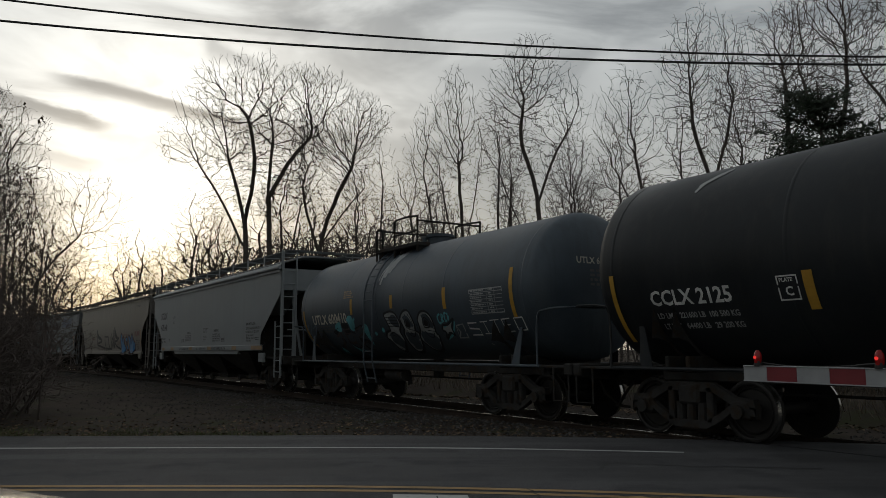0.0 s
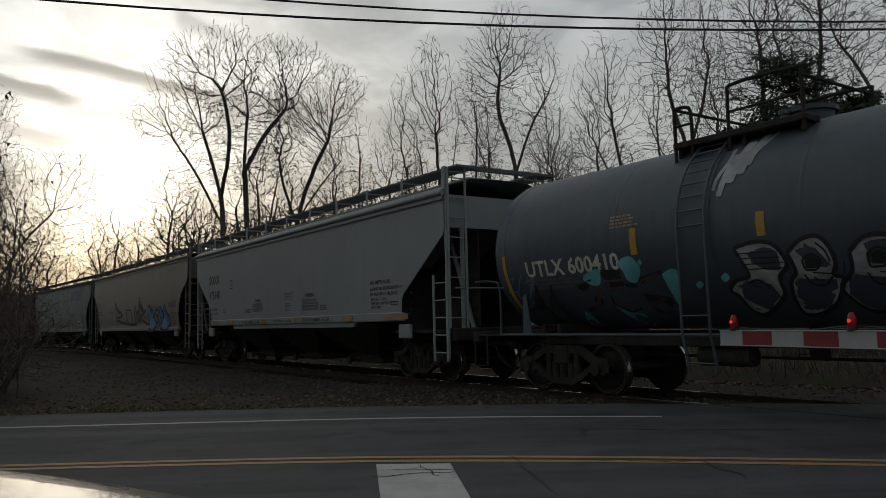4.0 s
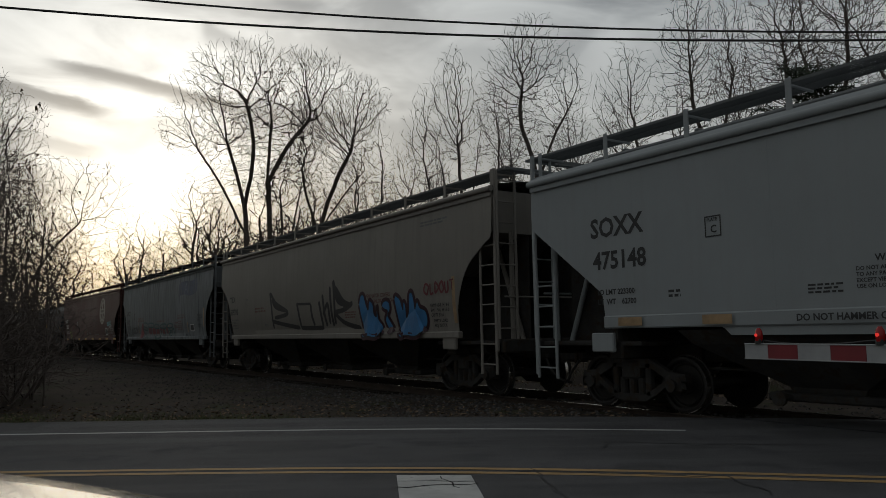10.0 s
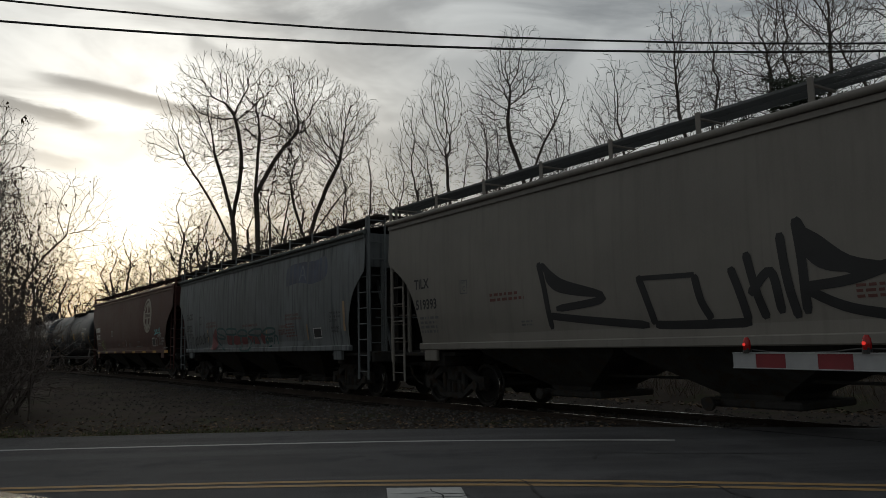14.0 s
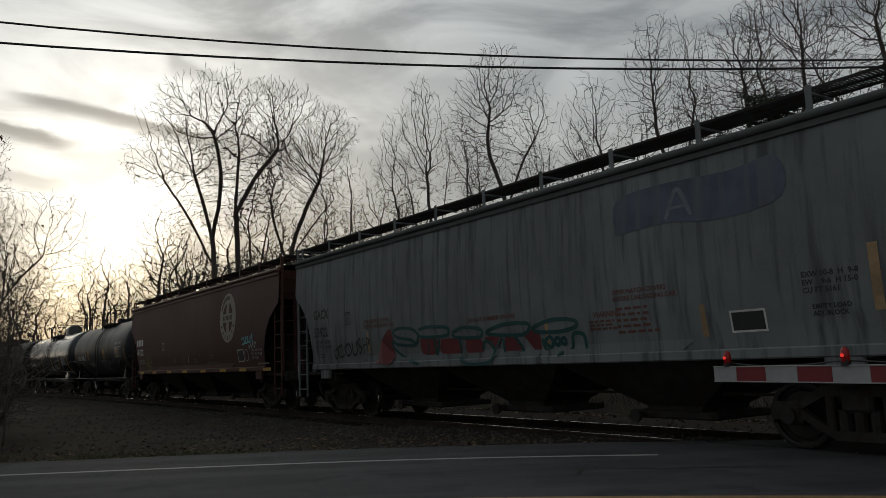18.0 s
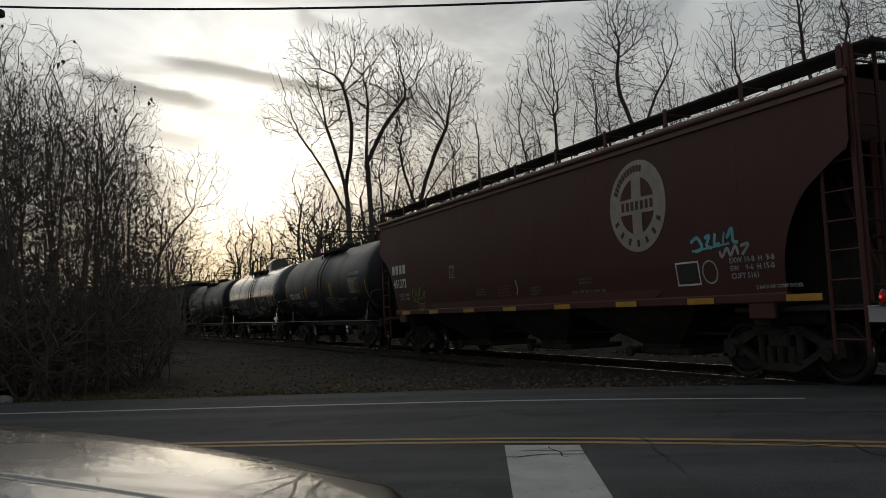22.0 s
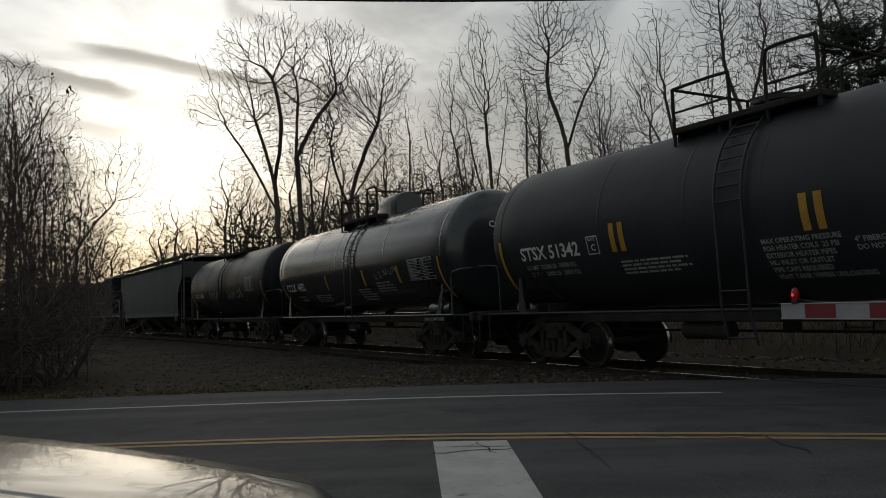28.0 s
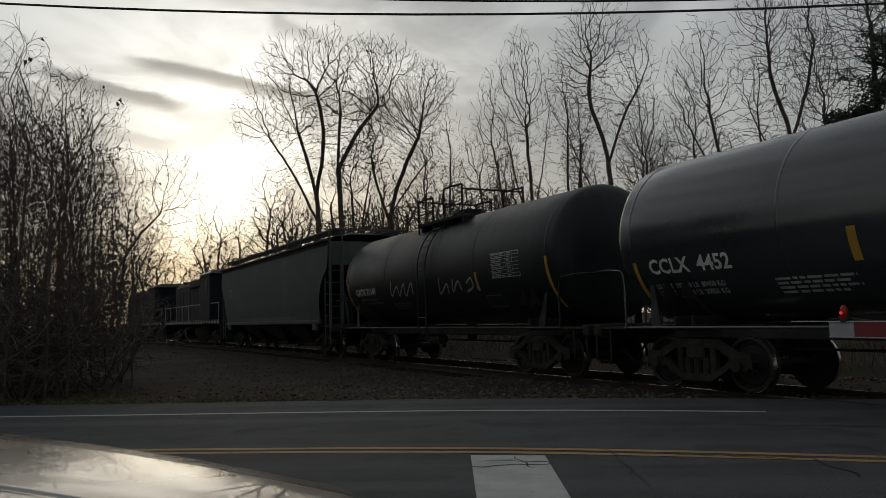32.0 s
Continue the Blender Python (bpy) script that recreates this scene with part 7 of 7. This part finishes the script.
# ---- crossing gate, wires, parked car ----
def make_gate():
    tip, back = Vector((3.31, 8.42, 1.10)), Vector((0.385, -0.92, -0.012)).normalized()
    turn = Matrix.Translation(tip) @ Matrix.Rotation(math.atan2(back.y, back.x), 4, "Z")
    gate = thing("crossing_gate", "lowered red and white striped crossing gate arm with red lamps", "crossing gate", at=turn)
    n = 12
    seg = 0.385
    for k in range(n):
        x0 = 0 if k == 0 else 0.32 + (k - 1) * seg
        x1 = 0.32 + k * seg
        part("arm_section", Mesh().bar(x0, x1, -0.012, 0.012, -0.075, 0.075, 0.004), GATE_WHITE if k % 2 == 0 else GATE_RED, gate, "white reflective arm section" if k % 2 == 0 else "red reflective arm section")
    m = Mesh()
    for z in (-0.078, 0.078):
        m.bar(0, 0.32 + n * seg, -0.02, 0.02, z - 0.006, z + 0.006, 0.003)
    part("arm_rail", m, GATE_WHITE, gate)
    for x in (0.2, 1.62, 3.1):
        lamp = part("lamp", Mesh().tube([(x, 0, 0.075), (x, 0, 0.11)], 0.045, 10).bar(x - 0.035, x + 0.035, -0.03, 0.03, 0.08, 0.14, 0.01), CAR_BLACK, gate, "small red lamp on the arm")
        m = Mesh()
        m.loft([[(x + r * math.cos(a), r * math.sin(a), z) for a in np.linspace(0, 6.2832, 15)[:-1]] for z, r in ((0.11, 0.036), (0.16, 0.042), (0.21, 0.038), (0.245, 0.016))])
        part("lens", m, LAMP_RED, lamp, "red lens")
        part("lens_glow", Mesh().tube([(x, -0.046, 0.17), (x, -0.036, 0.17)], 0.017, 10), LAMP_GLOW, lamp, "lit red lamp")
    part("lamp_cable", Mesh().tube(smooth_run3([(0.2, 0.02, 0.12), (0.6, 0.02, 0.085), (1.2, 0.02, 0.09), (1.62, 0.02, 0.12), (2.4, 0.02, 0.085), (3.1, 0.02, 0.12), (4.4, 0.02, 0.09)]), 0.008, 5), CAR_BLACK, gate)
    L = 0.32 + n * seg
    part("mast", Mesh().tube([(L + 0.5, 0.35, -1.1), (L + 0.5, 0.35, 2.6)], 0.075, 12), GALV, gate)
    part("gate_mechanism", Mesh().bar(L + 0.2, L + 0.8, -0.05, 0.75, -0.35, 0.25, 0.03), GALV, gate)
    part("arm_bracket", Mesh().bar(L - 0.1, L + 0.6, -0.05, 0.05, -0.12, 0.12, 0.02), GALV, gate)
    part("foundation", Mesh().bar(L + 0.15, L + 0.85, 0, 0.7, -1.15, -0.95, 0.03), WOOD, gate)


def make_wires():
    for z0, drop, y, r in ((7.31, 0.0, 13.0, 0.018), (7.03, 0.0, 13.0, 0.02)):
        pts = []
        for k in range(61):
            x = -45 + 90 * k / 60
            if z0 > 7.2:
                z = 6.44 + 0.0039 * (x - 9.0) ** 2
            else:
                z = 6.30 + 0.0033 * (x - 8.2) ** 2
            pts.append((x, y, z))
        w = part("overhead_wire", Mesh().tube(pts, r, 6), WIRE)
        tagged(w, "black overhead cable sagging along the road", "cable", "overhead wires")
    box = part("splice_box", Mesh().bar(-11.0, -9.72, 12.93, 13.07, 7.16, 7.31, 0.03), WIRE)
    tagged(box, "black cable splice box hanging on the wire", "cable box")


def make_car():
    """The parked car: its bonnet comes into view from beside the front wheel."""
    car = thing("parked_car", "silver grey car with a glossy bonnet mirroring sky and trees", "car", at=pose(-0.18, 1.40, 0, 0, 0, 0))
    W2 = 0.86

    def top(x, y):
        """Height of the bonnet at x behind the nose (x < 0) and y from the middle."""
        u = max(0.0, -x - 0.04)
        z = 0.867 + 0.23 * u - 0.055 * u * u - 0.13 * max(0.0, 1 - u / 0.13) ** 2.2
        e = abs(y)
        z -= 0.03 * e * e + (0.03 * (e - 0.61) + 0.10 * (e - 0.61) ** 2 if e > 0.61 else 0.0) + 0.05 * max(0.0, (e - 0.79) / 0.07) ** 2
        z -= 0.0035 * math.exp(-((e - 0.10) / 0.010) ** 2)
        return z

    def sheet(y0, y1, x0, x1, nx=48, ny=14):
        rows = []
        for i in range(nx + 1):
            f = i / nx
            row = []
            for j in range(ny + 1):
                y = y0 + (y1 - y0) * j / ny
                nose = -0.20 * (abs(y) / W2) ** 2.5
                x = x0 + (x1 - x0) * f + nose * (1 - f)
                row.append((x, y, top(x - nose, y)))
            rows.append(row)
        return Mesh().loft(rows, False)
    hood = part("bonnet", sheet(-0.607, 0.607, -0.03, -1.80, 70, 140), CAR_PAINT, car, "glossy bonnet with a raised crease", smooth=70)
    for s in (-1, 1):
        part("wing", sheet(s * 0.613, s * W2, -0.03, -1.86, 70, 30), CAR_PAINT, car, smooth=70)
        m = Mesh()
        m.loft([[(x + -0.20 * (1 if x > -0.4 else 0) , s * (W2 + dy), z) for dy, z in ((-0.0, top(x, W2)), (0.03, 0.62), (0.03, 0.40), (0.0, 0.24))] for x in (-0.05, -0.2, -0.35, -0.45, -1.2, -2.2, -3.2, -4.2)], False)
        part("side_panel", m, CAR_PAINT, car, smooth=50)
        part("headlight", Mesh().bar(-0.42, -0.20, s * 0.74 - 0.1, s * 0.74 + 0.1, 0.50, 0.64, 0.04), CAR_GLASS, car)
        for x in (-0.85, -3.45):
            w = part("wheel", Mesh().disc_y(x, 0.32, s * 0.68, s * 0.9, 0.32, 28), CAR_BLACK, car)
            part("rim", Mesh().disc_y(x, 0.32, s * 0.895, s * 0.91, 0.21, 20), GALV, w)
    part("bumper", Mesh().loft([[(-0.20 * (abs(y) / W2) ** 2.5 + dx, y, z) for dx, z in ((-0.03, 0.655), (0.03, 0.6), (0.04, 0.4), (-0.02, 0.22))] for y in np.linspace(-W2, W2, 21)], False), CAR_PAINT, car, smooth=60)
    part("grille", Mesh().bar(0.02, 0.05, -0.45, 0.45, 0.42, 0.56, 0.02), CAR_BLACK, car)
    wind = Mesh().loft([[(-1.80, y, 1.06) for y in np.linspace(-0.72, 0.72, 7)], [(-2.35, 0.78 * y, 1.45) for y in np.linspace(-0.72, 0.72, 7)]], False)
    part("windscreen", wind, CAR_GLASS, car, smooth=60)
    part("roof", Mesh().loft([[(x, y * 0.6, z - 0.03 * y * y) for y in np.linspace(-1, 1, 9)] for x, z in ((-2.3, 1.44), (-2.7, 1.50), (-3.2, 1.49), (-3.6, 1.42))], False), CAR_PAINT, car, smooth=60)
    part("rear_window", Mesh().loft([[(-3.6, y, 1.42) for y in np.linspace(-0.58, 0.58, 5)], [(-4.1, y * 1.2, 0.98) for y in np.linspace(-0.58, 0.58, 5)]], False), CAR_GLASS, car)
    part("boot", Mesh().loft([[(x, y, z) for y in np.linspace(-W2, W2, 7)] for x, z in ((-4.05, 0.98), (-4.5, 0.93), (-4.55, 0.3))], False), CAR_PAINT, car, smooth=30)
    for s in (-1, 1):
        part("side_window", Mesh().add([(-1.85, s * W2, 0.93), (-4.0, s * W2, 0.95), (-3.55, s * 0.6, 1.42), (-2.35, s * 0.6, 1.45)], [(0, 1, 2, 3)]), CAR_GLASS, car, smooth=0)


make_gate()
make_wires()
make_car()


# ---- what lies on the ground ----
def make_litter():
    rnd = random.Random(21)
    # ballast stones round the track and its shoulder
    m = Mesh()
    def stone(p, r):
        q = [Vector((rnd.uniform(-1, 1), rnd.uniform(-1, 1), rnd.uniform(-0.6, 1))).normalized() * r * rnd.uniform(0.7, 1.2) for _ in range(3)]
        a = Vector((r, 0, 0)); a.rotate(Euler((0, 0, rnd.uniform(0, 6.28))))
        b = Vector((-a.y, a.x, 0)) * rnd.uniform(0.6, 1.1)
        t = Vector((rnd.uniform(-0.3, 0.3) * r, rnd.uniform(-0.3, 0.3) * r, r * rnd.uniform(0.5, 0.9)))
        m.add([p + a, p + b, p - a * 0.9, p - b, p + t + a * 0.4, p + t - a * 0.4 + b * 0.2], [(0, 1, 4), (1, 5, 4), (1, 2, 5), (2, 3, 5), (3, 4, 5), (3, 0, 4)])
    for k in range(15000):
        s = rnd.uniform(8, -70) if k % 3 else rnd.uniform(0, -34)
        if -6 < s < 4.5:
            continue
        a = rnd.choice((-1, 1)) * abs(rnd.gauss(1.2, 1.6)) if k % 2 else -abs(rnd.gauss(2.5, 2.6))
        p = beside(s, a)
        off = p.y - centre_y(p.x)
        if off < 4.85:
            continue
        z = max(-0.2 - max(0, abs(a) - 1.75) * 0.19, ground_height(p.x, p.y))
        stone(Vector((p.x, p.y, z)), rnd.uniform(0.02, 0.05))
    tagged(part("ballast_stones", m, STONE, smooth=0), "scattered grey ballast stones beside the track", "gravel", kind="stuff")
    # grass blades along the far road edge
    g = Mesh()
    for k in range(16000):
        x = -0.5 - 23 * rnd.random() ** 0.7
        off = 4.80 + abs(rnd.gauss(0, 0.5 + 0.045 * -x))
        if rnd.random() > min(1.0, max(0.15, (-x - 0.3) / 5)):
            continue
        px, py, _ = road_at(x, off)
        if noise.noise((px * 0.7, py * 0.7, 5)) < -0.15:
            continue
        z = ground_height(px, py)
        hgt, a = rnd.uniform(0.03, 0.11), rnd.uniform(0, 6.28)
        dx, dy = 0.008 * math.cos(a), 0.008 * math.sin(a)
        lx, ly = rnd.gauss(0, 0.035), rnd.gauss(0, 0.035)
        g.add([(px - dx, py - dy, z - 0.01), (px + dx, py + dy, z - 0.01), (px + lx, py + ly, z + hgt)], [(0, 1, 2)])
    tagged(part("grass", g, GRASS, smooth=0), "short dull green grass along the road edge", "grass", kind="stuff")
    # fallen leaves on both sides
    f = Mesh()
    def leaf(px, py, z, r):
        a = rnd.uniform(0, 6.28)
        ux, uy = math.cos(a) * r, math.sin(a) * r
        t = rnd.uniform(-0.4, 0.6) * r
        f.add([(px - ux, py - uy, z), (px + uy * 0.5, py - ux * 0.5, z + t), (px + ux, py + uy, z + 0.3 * r), (px - uy * 0.5, py + ux * 0.5, z + 0.5 * r)], [(0, 1, 2, 3)])
    for k in range(5000):
        x = rnd.uniform(-24, 2)
        px, py, _ = road_at(x, 4.9 + abs(rnd.gauss(0, 2.2)))
        leaf(px, py, ground_height(px, py) + 0.02, rnd.uniform(0.02, 0.05))
    for k in range(9000):
        s = rnd.uniform(14, -45)
        p = beside(s, 3.2 + abs(rnd.gauss(0, 2.4)))
        if p.y - centre_y(p.x) < 5.2:
            continue
        leaf(p.x, p.y, ground_height(p.x, p.y) + rnd.uniform(0.01, 0.06), rnd.uniform(0.03, 0.07))
    tagged(part("fallen_leaves", f, DRY, smooth=0), "brown fallen leaves strewn over the verge", "leaves", kind="stuff")
    # dry weeds beyond the track
    w = Mesh()
    for k in range(24000):
        p = beside(rnd.uniform(16, -95), 4.2 + abs(rnd.gauss(0, 3.0)))
        if p.y - centre_y(p.x) < 6.0:
            continue
        z, hgt, a = ground_height(p.x, p.y), rnd.uniform(0.25, 1.15), rnd.uniform(0, 6.28)
        dx, dy = 0.013 * math.cos(a), 0.013 * math.sin(a)
        lx, ly = rnd.gauss(0, 0.4) * hgt, rnd.gauss(0, 0.4) * hgt
        w.add([(p.x - dx, p.y - dy, z - 0.05), (p.x + dx, p.y + dy, z - 0.05), (p.x + lx, p.y + ly, z + hgt)], [(0, 1, 2)])
    tagged(part("dry_weeds", w, WEED, smooth=0), "dry brown weeds standing beyond the track", "weeds", kind="stuff")
    bank = Mesh()
    rings = []
    for s in np.arange(20, -60, -1.0):
        rings.append([beside(s, a, z + 0.10 * noise.noise((s * 0.4, a, 2))) for a, z in ((3.6, -0.25), (4.6, 0.05), (6.0, 0.22), (8.0, 0.25), (12.0, -0.3))])
    bank.loft([r for r in rings if r[0].y - centre_y(r[0].x) > 5.0], False)
    tagged(part("bank", bank, DIRT, smooth=60), "low earth bank with leaf litter beyond the track", "bank", kind="structure")
    post = part("wooden_post", Mesh().tube([(0, 0, -0.15), (0.02, 0.01, 0.35), (0.03, 0.0, 0.78)], 0.085, 10, 0.075), WOOD, at=pose(-10.4, 15.1, -0.1))
    tagged(post, "short weathered wooden post beside the road", "post")
    lump = Mesh()
    for k in range(5):
        c = Vector((rnd.uniform(-0.3, 0.3), rnd.uniform(-0.1, 0.1), 0.03))
        lump.loft([[c + Vector((r * rnd.uniform(0.8, 1.2) * math.cos(a), r * 0.7 * math.sin(a), z)) for a in np.linspace(0, 6.28, 9)[:-1]] for r, z in ((0.16, -0.04), (0.17, 0.02), (0.11, 0.08), (0.03, 0.1))])
    tagged(part("pale_rubble", lump, STONE_PALE, smooth=50, at=pose(-10.35, 14.0, -0.08)), "pale lumps of rubble at the road edge", "rubble")


make_litter()


# ---- what moves ----
def car_pose(s, half):
    """A car stands on the track by its two bogies."""
    ax, ay, _ = on_track(s + half)
    bx, by, _ = on_track(s - half)
    return Matrix.Translation(((ax + bx) / 2, (ay + by) / 2, 0)) @ Matrix.Rotation(math.atan2(ay - by, ax - bx), 4, "Z")


def motions():
    for car, s, half in TRAIN:
        walk(car, [(t / 2, car_pose(s + travelled(t / 2), half)) for t in range(65)])
    for w, dx in WHEELSETS:
        walk(w, [(t / 8, Matrix.Translation((dx, 0, WHEEL_R)) @ Matrix.Rotation((travelled(t / 8)) / WHEEL_R, 4, "Y")) for t in range(257)])


motions()
